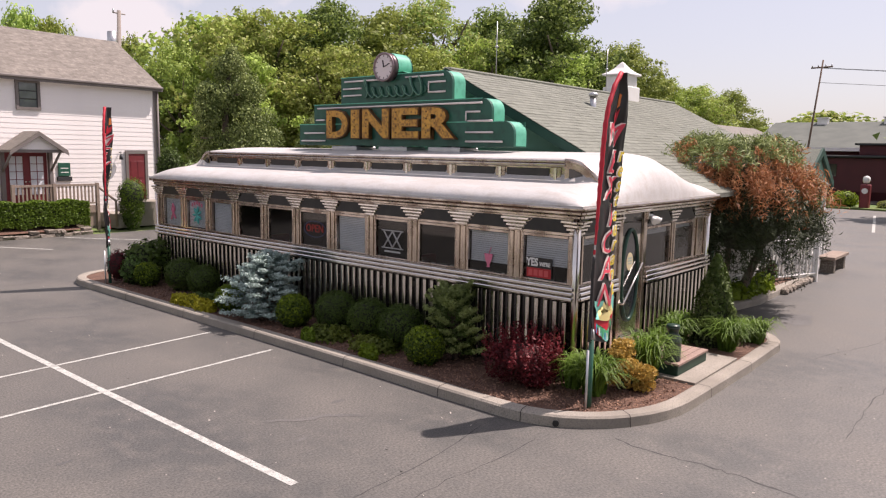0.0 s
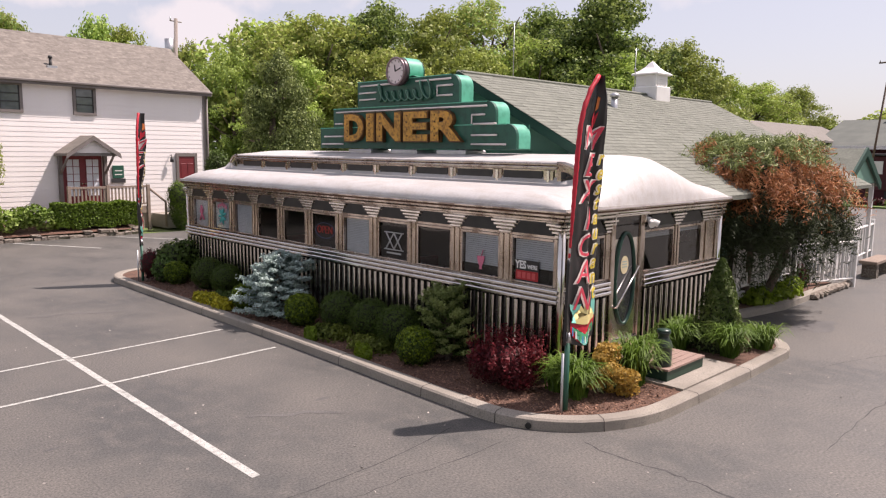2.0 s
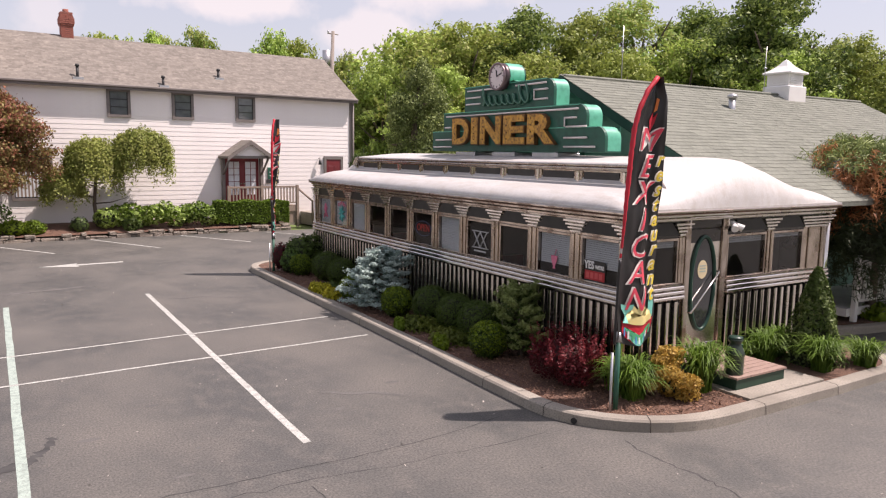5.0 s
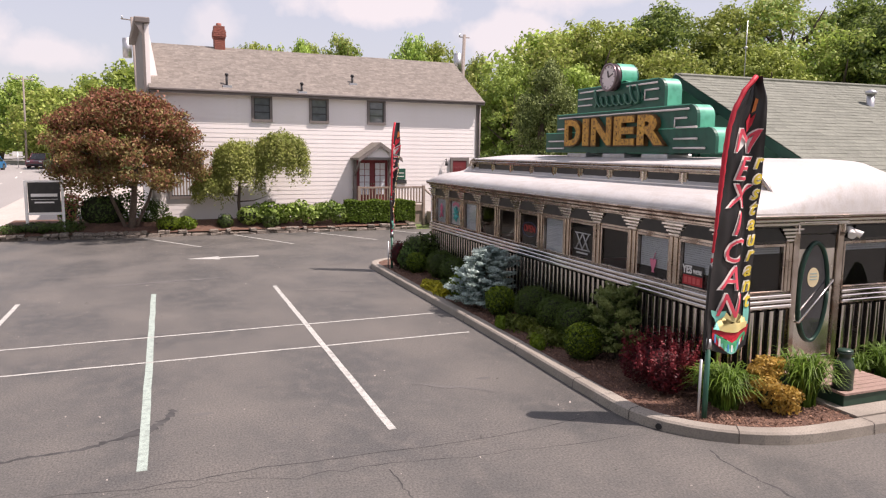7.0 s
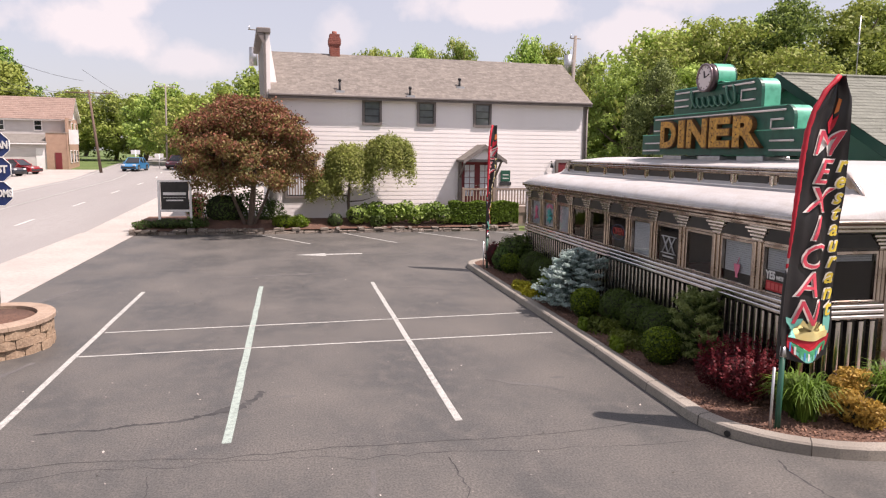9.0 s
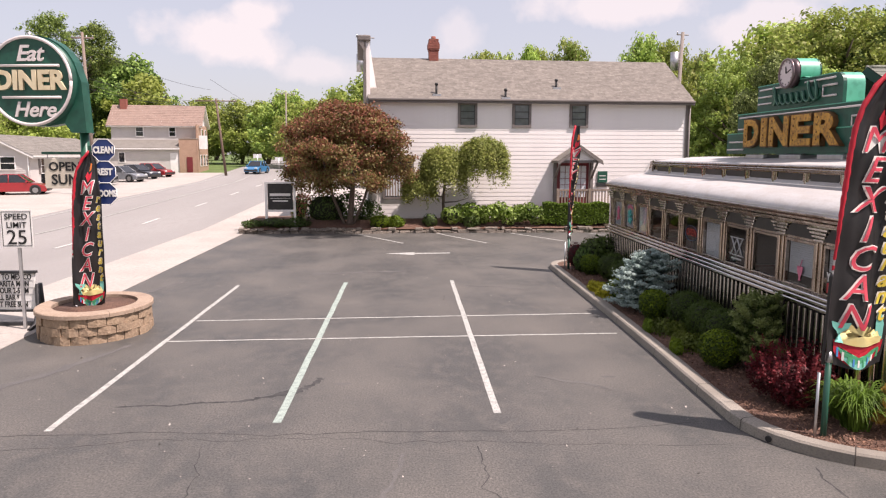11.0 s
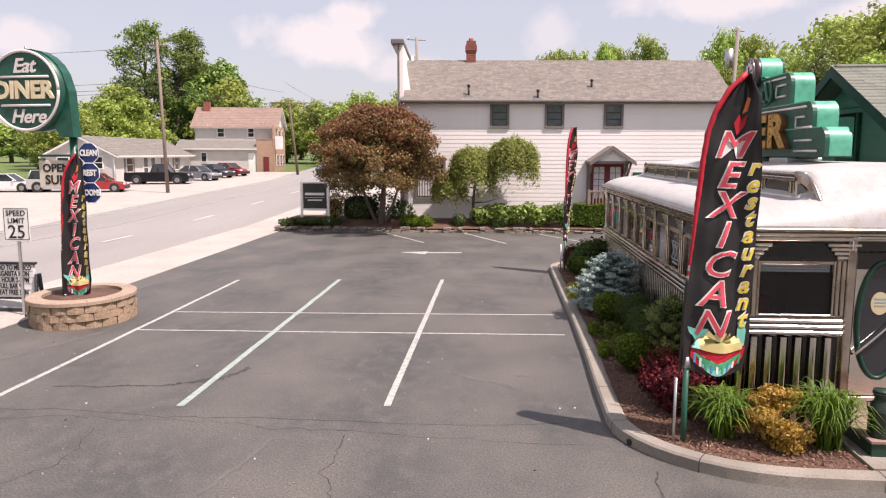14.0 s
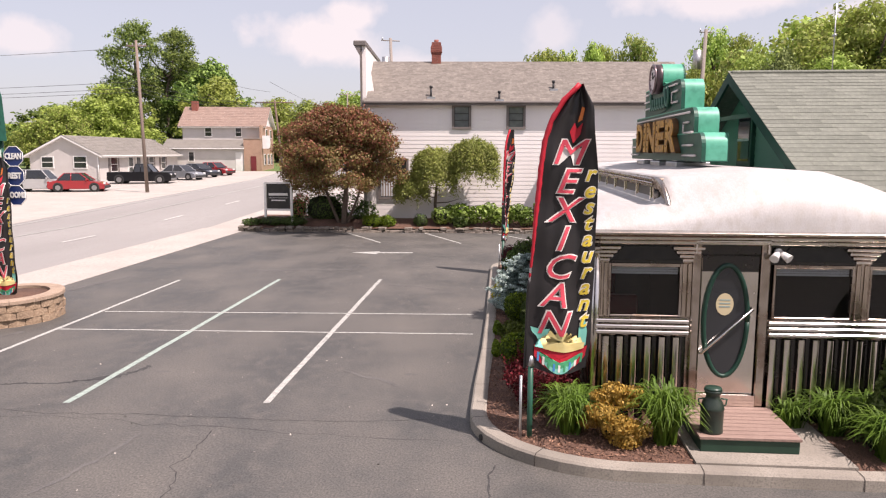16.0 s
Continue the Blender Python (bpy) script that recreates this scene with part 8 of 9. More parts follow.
    part("bumper", bx(-L - 0.05, -L + 0.08, -W + 0.08, W - 0.08, 0.32, 0.52, bevel=0.03), PLASTIC_DARK if body != "pickup" else HUB, t)
    part("plate", bx(-L - 0.06, -L - 0.05, -0.15, 0.15, 0.36, 0.47), SIGN_WHITE, t)
    return t


def paint(name, c):
    return mat(name, c, rough=0.3, coat=0.6, spec=0.6)


P_RED, P_SILVER, P_BLACK, P_GREY, P_NAVY, P_WHITE = paint("red_car_paint", (0.32, 0.012, 0.018)), paint("silver_car_paint", (0.42, 0.42, 0.42)), mat("black_car_paint", (0.008, 0.008, 0.01), rough=0.4, spec=0.3), paint("grey_car_paint", (0.22, 0.23, 0.25)), paint("navy_car_paint", (0.025, 0.03, 0.045)), paint("white_car_paint", (0.72, 0.72, 0.72))


def ground_at(x, y, a):
    return pose(x, y, height(x, y) - 0.03, 0, 0, a)


car("silver_suv", ground_at(-29.75, 53.4, 10), P_SILVER, "silver estate car parked by the bungalow", 4.6, 1.8, 1.75, "suv")
car("red_car", ground_at(-26.5, 53.5, 14), P_RED, "red hatchback parked beside the silver car", 4.4, 1.75, 1.5, "sedan")
car("white_car", ground_at(-34.0, 53.0, 10), P_WHITE, "white saloon parked behind the pole sign", 4.6, 1.8, 1.45, "sedan")
car("black_pickup", ground_at(-26.2, 63.5, 10), P_BLACK, "black pickup truck parked by the street", 5.9, 1.95, 1.85, "pickup")
car("grey_car", ground_at(-24.9, 69.3, -15), P_GREY, "grey saloon parked beyond the pickup", 4.8, 1.8, 1.5, "sedan")
car("dark_car", ground_at(-25.2, 74.4, -20), P_NAVY, "dark saloon parked in the row", 4.6, 1.8, 1.45, "sedan")
car("red_car", ground_at(-25.0, 78.4, -20), P_RED, "red saloon parked in the row", 4.6, 1.8, 1.45, "sedan")

# traffic standing in the street
car("blue_car", ground_at(-15.2, 86.0, -97), paint("blue_car_paint", (0.03, 0.20, 0.42)), "bright blue saloon on the street", 4.4, 1.75, 1.5, "sedan", "cars on the street")
car("dark_red_suv", ground_at(-11.4, 92.0, -97), paint("maroon_car_paint", (0.13, 0.01, 0.022)), "dark red estate car on the street", 4.5, 1.8, 1.65, "suv", "cars on the street")

# poles and wires along the street
utility_pole(-20.4, 52.9, 12.0, 0.15, mat("faded_pole_wood", (0.23, 0.175, 0.145), (0.17, 0.13, 0.105), 2, 0.95, fine=(0.3, 0.24, 0.2), fine_scale=30, bump=0.4, stretch=(4, 4, 0.3)), "brown wooden utility pole leaning slightly", (-0.4, 0.2), ((0.965, 1.6, 5),), False, 0.5)
utility_pole(-17.6, 81.0, 9.0, 0.16, WOOD_POLE, "brown wooden utility pole with a crossarm", (-0.9, 0), ((0.97, 4.5, 8),), False, 0.8)
utility_pole(-14.0, 100.0, 11.0, 0.14, WOOD_POLE_GREY, "slim grey street lamp pole", (0.2, 0), ((0.97, 2.5, 20),), False, 1.2, "street_lamp")
utility_pole(0.75, 47.5, 11.6, 0.15, WOOD_POLE_GREY, "tall grey pole behind the false front", (-0.38, 0), ((0.985, 1.3, 20),), True)
wires = thing("power_line", pose(-17, 60, 8), "black power lines along the street", "power line")
for k, (z, dx) in enumerate(((11.9, -0.6), (9.3, 0), (8.8, 0.05), (8.5, 0))):
    for (x0, y0), (x1, y1) in (((-20.9, 53.0), (-18.4, 81)), ((-85.0, 60.0), (-20.8, 53.0)), ((-18.4, 81), (-22, 150))):
        bm = B()
        tube(bm, [(x0 + (x1 - x0) * f + dx, y0 + (y1 - y0) * f, z + (0.0 if y1 < 60 else (9.6 - z) * 0.5 * f) - 2.2 * f * (1 - f)) for f in [i / 12 for i in range(13)]], 0.016, 5)
        part("cable", bm, PLASTIC_DARK, wires)
for x, y, h in ((-13.6, 92.0, 2.2), (-15.5, 88.0, 2.6)):
    s = thing("street_sign", pose(x, y, 1.0), "small white street sign on a post", "road sign")
    part("post", cyl(B(), (x, y, 0.5), (x, y, 1.0 + h), 0.05), GALV, s)
    part("plate", bx(x - 0.5, x + 0.5, y - 0.03, y + 0.03, 1.0 + h - 0.5, 1.0 + h), SIGN_WHITE, s)

# ---- ramp and yard beyond the diner ----
deck = thing("ramp", pose(20.5, 6.9, 0), "white wooden access ramp with railings", "ramp")
part("deck_floor", bx(16.6, 22.0, 6.8, 8.5, 0.25, 0.42), WHITE, deck, "painted ramp floor")
def railing(name, p, q, z0, z1, n):
    rl = part(name, tube(B(), [(*p, z1 + 0.0), (*q, z1 + 0.0)], 0.045, 6), WHITE, deck, "white picket railing")
    part("bottom_rail", tube(B(), [(*p, z0 + 0.15), (*q, z0 + 0.15)], 0.035, 6), WHITE, rl)
    for k in range(n + 1):
        x, y = p[0] + (q[0] - p[0]) * k / n, p[1] + (q[1] - p[1]) * k / n
        part("baluster", bx(x - 0.022, x + 0.022, y - 0.022, y + 0.022, z0 + 0.15, z1), WHITE, rl)
    for x, y in (p, q):
        part("newel", bx(x - 0.055, x + 0.055, y - 0.055, y + 0.055, -0.1, z1 + 0.16, bevel=0.01), WHITE, rl)
railing("railing", (16.8, 6.75), (20.2, 6.75), 0.42, 1.4, 22)
railing("railing", (20.2, 6.75), (22.6, 5.95), 0.1, 1.25, 16)
railing("railing", (21.6, 8.3), (24.4, 7.3), 0.3, 1.35, 18)
railing("railing", (24.6, 6.75), (28.4, 7.1), 0.25, 1.3, 9)
bench = thing("bench", pose(25.3, 6.1, 0), "weathered stone bench by the ramp", "bench")
part("seat", bx(24.4, 26.3, 5.85, 6.35, 0.42, 0.52, bevel=0.015), WOOD_RAIL, bench)
for x in (24.6, 25.9):
    part("support", bx(x, x + 0.22, 5.9, 6.3, 0, 0.42), STONE_GREY, bench)
dog = thing("mailbox", pose(23.6, 6.5, 0), "dark mailbox on a white post", "mailbox")
part("post", bx(23.54, 23.66, 6.44, 6.56, 0, 1.15), WHITE, dog)
part("box", lathe(B(), [(0.14, 0), (0.17, 0.15), (0.14, 0.28), (0, 0.34)], (23.6, 6.5, 1.15), 14), PLASTIC_DARK, dog)
rng = random.Random(88)
rocks = thing("edging_stones", pose(20, 6.1, 0), "row of small fieldstones edging the bed", "stones")
for k in range(9):
    x = 19.9 + 0.33 * k
    bm = B()
    g = bmesh.ops.create_icosphere(bm, subdivisions=1, radius=1)
    for v in g["verts"]:
        v.co = Vector((x + v.co.x * 0.2 * rng.uniform(0.8, 1.1), 6.05 + v.co.y * 0.15 * rng.uniform(0.8, 1.2), 0.08 + v.co.z * 0.11))
    part("stone", bm, STONE_GREY, rocks)
bush("dark_shrub", 20.6, 6.75, 0.05, [(0, 0, 0.35, 0.35, 0.3, 0.4)], 0.09, 700, [LEAF_DARK, LEAF_BARBERRY], 510, "small dark reddish shrub by the ramp")
bush("low_shrub", 19.65, 6.5, 0.1, [(0, 0, 0.2, 0.3, 0.25, 0.25)], 0.09, 500, LEAF_LIME, 511, "small round green shrub by the ramp")
# little gabled shelter over the ramp's head
shel = thing("entrance_shelter", pose(26.0, 8.8, 0), "small green gabled entrance shelter on white posts", "shelter")
for s in (-1, 1):
    part("roof_slope", prism(B(), [(26.0, 3.82), (26.0 + s * 1.7, 2.72), (26.0 + s * 1.7, 2.60), (26.0, 3.70)], "y", 6.85, 11.5), SHINGLE_GREEN, shel)
    part("barge", prism(B(), [(26.0, 3.86), (26.0 + s * 1.74, 2.73), (26.0 + s * 1.74, 2.50), (26.0, 3.60)], "y", 6.78, 6.85), HALL_TRIM, shel)
    for y in (7.0, 11.2):
        part("post", bx(26.0 + s * 1.5 - 0.06, 26.0 + s * 1.5 + 0.06, y - 0.06, y + 0.06, 0, 2.7), WHITE, shel)
part("gable", prism(B(), [(24.5, 2.72), (27.5, 2.72), (26.0, 3.6)], "y", 6.9, 6.96), SIDING_GREEN, shel)
part("back_wall", bx(24.4, 24.52, 8.2, 11.4, 0, 2.7), SIDING, shel, "white boarded side wall")

# low building with a pale roof beyond the hall
ob = thing("outbuilding", pose(68, 25, 0), "low white outbuilding with a pale brown roof", "building")
part("wall", bx(60, 77, 22.5, 28, -0.2, 4.95), SIDING, ob)
part("roof_slope", prism(B(), [(21.8, 4.85), (25.2, 6.4), (28.6, 4.85), (28.6, 4.7), (25.2, 6.2), (21.8, 4.7)], "x", 59.2, 77.8), SHINGLE_GREY, ob, "pale brown shingle roof")
w = part("window", bx(70.0, 71.2, 22.42, 22.5, 3.3, 4.3), WHITE, ob)
part("pane", bx(70.1, 71.1, 22.40, 22.42, 3.4, 4.2), GLASS_DARK, w)

# far red caboose under a long grey roof, fuel pump and flowers
shed = thing("train_shed", pose(72, 14, 0), "long low building with a grey-green roof", "building")
part("wall", bx(70.5, 90, -8, 22.5, -0.2, 4.4), MAROON, shed, "maroon wall")
part("roof_slope", prism(B(), [(69.5, 4.4), (78, 7.0), (90, 4.4), (90, 4.2), (78, 6.8), (69.5, 4.2)], "y", -8.5, 23.3), mat("weathered_shed_roof", (0.115, 0.125, 0.11), (0.085, 0.095, 0.085), 0.8, 0.9), shed, "grey-green roof")
part("roof_edge", bx(69.4, 69.55, -8.5, 23.3, 4.15, 4.45), WHITE, shed)
for y in (18.8, 13.2, 7.0):
    cu = thing("roof_cupola", pose(77.5, y, 6.8), "small white roof ventilator", "vent", "roof ventilators")
    part("body", bx(77.1, 77.9, y - 0.45, y + 0.45, 6.6, 7.3), WHITE, cu)
    part("cap", bx(77.0, 78.0, y - 0.55, y + 0.55, 7.3, 7.4), WHITE, cu)
cab = thing("red_caboose", pose(66, 12, 0), "dark red railway caboose on display", "caboose")
part("body", bx(64.8, 67.2, 5, 17.6, 0.9, 3.6, bevel=0.05), MAROON, cab)
part("roof_panel", bx(64.5, 67.5, 4.7, 17.9, 3.6, 3.8, bevel=0.05), PLASTIC_DARK, cab)
part("lookout", bx(65.2, 66.8, 10.0, 13.2, 3.8, 4.6, bevel=0.05), MAROON, cab)
part("lookout_roof", bx(65.0, 67.0, 9.7, 13.5, 4.6, 4.75), PLASTIC_DARK, cab)
for y in (6.5, 9.2, 14.6):
    part("window", bx(64.74, 64.8, y, y + 0.8, 2.1, 3.1), GLASS_DARK, cab)
for y in (7, 15):
    part("truck", bx(64.9, 67.1, y - 1, y + 1, 0.0, 0.9), PLASTIC_DARK, cab)
part("white_sign", bx(64.72, 64.78, 16.2, 17.2, 2.2, 3.2), WHITE, cab)
pump = thing("fuel_pump", pose(58.0, 11.2, 0), "old red fuel pump with a white globe", "fuel pump")
part("body", bx(57.7, 58.3, 10.9, 11.5, 0, 1.75, bevel=0.05), RED_PAINT, pump)
part("globe", lathe(B(), [(0, 0), (0.2, 0.1), (0.25, 0.3), (0.2, 0.5), (0, 0.58)], (58, 11.2, 1.78), 16), WHITE, pump)
part("dial", cyl(B(), (57.7, 11.2, 1.3), (57.66, 11.2, 1.3), 0.2), WHITE, pump)
bush("yellow_bush", 58.5, 12.6, 0, [(0, 0, 0.6, 0.9, 0.9, 0.6)], 0.2, 900, LEAF_LIME, 520, "rounded yellow flowering bush")
for i, y in enumerate((13.8, 14.8, 10.0, 9.0, 16.0)):
    bush("low_shrub", 58.8, y, 0, [(0, 0, 0.3, 0.6, 0.6, 0.35)], 0.18, 300, (LEAF_MID, LEAF_BARBERRY, LEAF_OLIVE)[i % 3], 521 + i, "low mixed shrub in the far island", group="far island shrubs")
setting("far_island", bx(57, 62, 7, 19, -0.1, 0.12), GRASS_GROUND, "grassy island with a stone edge", "lawn")
stripe("parking_line", [(40.0, 7.5), (52.0, 9.5)], 0.14, LINE, "pale parking line in the far lot")
utility_pole(62.0, 16.54, 11.0, 0.09, WOOD_POLE, "dark wooden utility pole with cables", (0.2, -0.9), ((0.95, 1.6, 80),))
w2 = thing("power_line", pose(62, 14, 10), "thin black power lines over the far lot", "power line")
for k, (z, dy) in enumerate(((10.4, -0.6), (10.4, 0.6), (9.3, 0))):
    y0 = 15.74 + dy * 0.3
    part("cable", tube(B(), [(62.1, y0, z), (80, y0 - 22, z - 0.9), (110, y0 - 55, z)], 0.016, 5), PLASTIC_DARK, w2)

# ---- things in the diner's windows ----
SIDE = pose(0, 0, 0, 0, 0, -90)
yes = thing("window_sign", pose(9.43, 6.75, 1.6), "black and red window sign reading YES WE'RE", "window sign")
wx = FX + 0.018
part("panel", bx(wx - 0.004, wx + 0.004, 6.62, 7.08, 1.60, 1.92), BLACK, yes)
part("panel_red", bx(wx - 0.008, wx - 0.004, 6.63, 7.07, 1.61, 1.755), mat("sign_red", (0.4, 0.015, 0.02), rough=0.5), yes)
letter("sign_text", "YES", 0.17, Matrix.Translation((wx - 0.012, 6.97, 1.84)) @ SIDE, SIGN_WHITE, yes, 0.003, (0.8, 1, 1), bold=0.006)
letter("sign_text", "WE'RE", 0.085, Matrix.Translation((wx - 0.012, 6.74, 1.82)) @ SIDE, SIGN_WHITE, yes, 0.003, (0.8, 1, 1), bold=0.003)
for k in range(4):
    part("text_bar", bx(wx - 0.012, wx - 0.008, 6.68 + 0.095 * k, 6.75 + 0.095 * k, 1.635, 1.73), mat("sign_bar_red", (0.55, 0.08, 0.08), rough=0.5) if k == 0 else bpy.data.materials["sign_bar_red"], yes)

TUBE_WHITE, TUBE_RED, TUBE_BLUE, TUBE_PINK, TUBE_TEAL = mat("pale_tube", (0.40, 0.40, 0.40), rough=0.4), glow("red_tube", (0.30, 0.03, 0.022), 0.03), glow("blue_tube", (0.04, 0.05, 0.1), 0.02), mat("pink_print", (0.62, 0.16, 0.25), rough=0.5), mat("teal_print", (0.05, 0.36, 0.34), rough=0.5)
# crossed bars of a beer sign
a, b = windows_front[3]
beer = thing("neon_sign", pose(9.43, (a + b) / 2, 1.8), "unlit white neon beer sign in the window", "neon sign")
m = (a + b) / 2
for dy in (-0.11, 0.11):
    for s in (-1, 1):
        part("tube", tube(B(), [(wx, m + dy - 0.11 * s, 1.76), (wx, m + dy + 0.11 * s, 2.06)], 0.014, 6), TUBE_WHITE, beer)
part("tube", tube(B(), [(wx, m - 0.27, 2.07), (wx, m + 0.27, 2.07)], 0.012, 6), TUBE_WHITE, beer)
part("tube", tube(B(), [(wx, m - 0.27, 1.75), (wx, m + 0.27, 1.75)], 0.012, 6), TUBE_WHITE, beer)
part("text_bar", bx(wx - 0.004, wx + 0.004, m - 0.2, m + 0.2, 1.67, 1.70), TUBE_WHITE, beer)
# lit OPEN sign
a, b = windows_front[5]
m = (a + b) / 2
op = thing("neon_sign", pose(9.43, m, 1.8), "red and blue neon OPEN sign", "neon sign")
letter("tube_lettering", "OPEN", 0.22, Matrix.Translation((wx, m, 1.93)) @ SIDE, TUBE_RED, op, 0.006, (0.95, 1, 1))
part("tube_ring", tube(B(), [(wx, m + 0.33 * math.cos(2 * math.pi * k / 28), 1.92 + 0.16 * math.sin(2 * math.pi * k / 28)) for k in range(29)], 0.009, 6), TUBE_BLUE, op)
# milkshake print, flower print and hats on the other panes
a, b = windows_front[1]
m = (a + b) / 2
shake = thing("window_print", pose(9.43, m, 1.7), "pink milkshake glass painted on the pane", "window print")
part("glass_print", prism(B(), [(m - 0.035, 1.66), (m + 0.035, 1.66), (m + 0.02, 1.70), (m + 0.07, 1.80), (m + 0.085, 1.88), (m - 0.085, 1.88), (m - 0.07, 1.80), (m - 0.02, 1.70)], "x", wx - 0.003, wx + 0.003), TUBE_PINK, shake)
part("straw_print", tube(B(), [(wx, m, 1.86), (wx, m - 0.05, 1.99)], 0.008, 6), TUBE_PINK, shake)
a, b = windows_front[9]
m = (a + b) / 2
fl = thing("window_print", pose(9.43, m, 1.9), "teal and pink flower print on the pane", "window print")
for k in range(7):
    t = 2 * math.pi * k / 7
    part("petal", tube(B(), [(wx, m, 1.90), (wx, m + 0.12 * math.cos(t), 1.90 + 0.13 * math.sin(t)), (wx, m + 0.2 * math.cos(t), 1.90 + 0.22 * math.sin(t))], [0.012, 0.035, 0.008], 6), TUBE_TEAL, fl)
for k in range(5):
    part("pink_bar", bx(wx - 0.004, wx + 0.004, m - 0.24 + 0.1 * k, m - 0.18 + 0.1 * k, 2.10 + 0.03 * (2 - abs(k - 2)), 2.18 + 0.03 * (2 - abs(k - 2))), TUBE_PINK, fl)
a, b = windows_front[10]
m = (a + b) / 2
rb2 = thing("window_print", pose(9.43, m, 1.9), "pink ribbon print on the pane", "window print")
part("ribbon", tube(B(), [(wx, m - 0.1, 1.75), (wx, m + 0.06, 1.95), (wx, m + 0.02, 2.1), (wx, m - 0.06, 2.0), (wx, m + 0.1, 1.72)], 0.025, 6), TUBE_PINK, rb2)
# booths and a counter seen dimly inside
for k in range(5):
    y = 7.4 + 2.2 * k
    bo = thing("diner_booth", pose(9.9, y, 0.5), "dark red padded booth seat by the window", "booth", "window booths")
    part("backrest", bx(9.52, 10.2, y, y + 0.14, 0.5, 1.62, bevel=0.03), RED_PAINT, bo)
    part("seat", bx(9.52, 10.2, y + 0.14, y + 0.5, 0.5, 0.95, bevel=0.03), RED_PAINT, bo)

# ---- trees behind ----
def broad_tree(name, seed, h, w, leaf, material, per=130, label="", trunk=0.3, blobs=16, low=0.28, puff=1.0):
    """A tree with its base at the origin: tapered trunk, limbs, a crown of clumps with gaps."""
    rng = random.Random(seed)
    t = thing(name, None, label, "tree")
    part("trunk", limbs(B(), (0, 0, -0.3), (0, 0, h * 0.82), trunk, w * 0.42, 9, seed, 0.7), BARK, t)
    bl = []
    for k in range(blobs):
        a, f = rng.uniform(0, 2 * math.pi), (k + 0.5) / blobs
        z = h * (low + (0.93 - low) * f)
        env = w * 0.5 * math.sin(math.pi * min(1, max(0.12, (f * 0.86 + 0.17)))) ** 0.7
        d = env * rng.uniform(0.35, 0.8)
        r = w * rng.uniform(0.15, 0.24) * puff
        bl.append((math.cos(a) * d, math.sin(a) * d, z, r * rng.uniform(0.9, 1.3), r * rng.uniform(0.9, 1.3), r * rng.uniform(0.6, 0.9)))
        if rng.random() < 0.6:
            q = rng.uniform(0, 2 * math.pi)
            bl.append((math.cos(q) * env * 0.98, math.sin(q) * env * 0.98, z + rng.uniform(-0.5, 0.8), r * 0.5, r * 0.5, r * 0.36))
    bl.append((0, 0, h * 0.9, w * 0.15, w * 0.15, h * 0.09))
    lobes = []
    for x, y, z, rx, ry, rz in bl:
        for k in range(11):
            q = Vector((rng.gauss(0, 1), rng.gauss(0, 1), rng.gauss(0.25, 1))).normalized() * rng.uniform(0.5, 1.12)
            e = rng.uniform(0.24, 0.5)
            lobes.append((x + q.x * rx, y + q.y * ry, z + q.z * rz, rx * e, ry * e, rz * e * 0.9))
    c, d = clumps(seed, lobes, per * 0.95, 0.8)
    c = c + np.random.default_rng(seed).normal(0, leaf * 0.5, c.shape)
    c[:, 2] *= h / np.percentile(c[:, 2], 99.8)
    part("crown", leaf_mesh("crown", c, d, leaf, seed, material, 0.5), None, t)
    return t


def conifer(name, seed, h, w, leaf, material, n=7000, label="", droop=0.25, taper=0.8, core=0.0):
    rng = np.random.default_rng(seed)
    t = thing(name, None, label, "conifer")
    part("trunk", limbs(B(), (0, 0, -0.3), (0, 0, h * 0.95), 0.16 * w / 4, w * 0.3, 10, seed, -0.1), BARK, t)
    if core > 0:
        rb, bl = random.Random(seed), []
        for k in range(190):
            f, a = rb.random() ** 0.9, rb.uniform(0, 6.283)
            r = w * 0.5 * (1 - f) ** taper * (0.8 + 0.2 * min(1, f * 4)) * rb.uniform(0.45, 1.0)
            s = rb.uniform(0.6, 1.1) * (1.1 - 0.5 * f)
            bl.append((r * math.cos(a), r * math.sin(a), h * (0.08 + 0.86 * f) + rb.uniform(-0.2, 0.3), s, s, s * 0.85))
        bl.append((0, 0, h * 0.96, 0.3, 0.3, 0.6))
        c, d = clumps(seed, bl, 540, 0.6)
        part("crown", leaf_mesh("crown", c, d, leaf, seed, material, 0.7, 0.5), None, t)
        return t
    c, d = [], []
    tiers = int(h * 2.2)
    for k in range(tiers):
        f = k / tiers
        r = w * 0.5 * (1 - f) ** taper * (0.75 + 0.25 * min(1, f * 4)) * rng.uniform(0.8, 1.1)
        m = max(5, int(9 * (1 - f) + 3))
        for j in range(m):
            a = 2 * np.pi * (j + rng.uniform(-0.3, 0.3)) / m
            q = max(12, int(n / tiers / m * (1.7 - 1.4 * f)))
            u = rng.uniform(0.1, 1, q) ** 0.6
            rr = r * rng.uniform(0.75, 1.1)
            x = np.cos(a) * rr * u + rng.normal(0, 0.10 * w / 4, q)
            y = np.sin(a) * rr * u + rng.normal(0, 0.10 * w / 4, q)
            z = h * (0.06 + 0.92 * f) - droop * rr * u + rng.normal(0, 0.09 * w / 4, q)
            c.append(np.stack([x, y, z], 1))
            d.append(np.tile((np.cos(a) * 0.5, np.sin(a) * 0.5, 0.8), (q, 1)))
    part("crown", leaf_mesh("crown", np.concatenate(c), np.concatenate(d), leaf, seed, material, 0.7, 0.4), None, t)
    return t


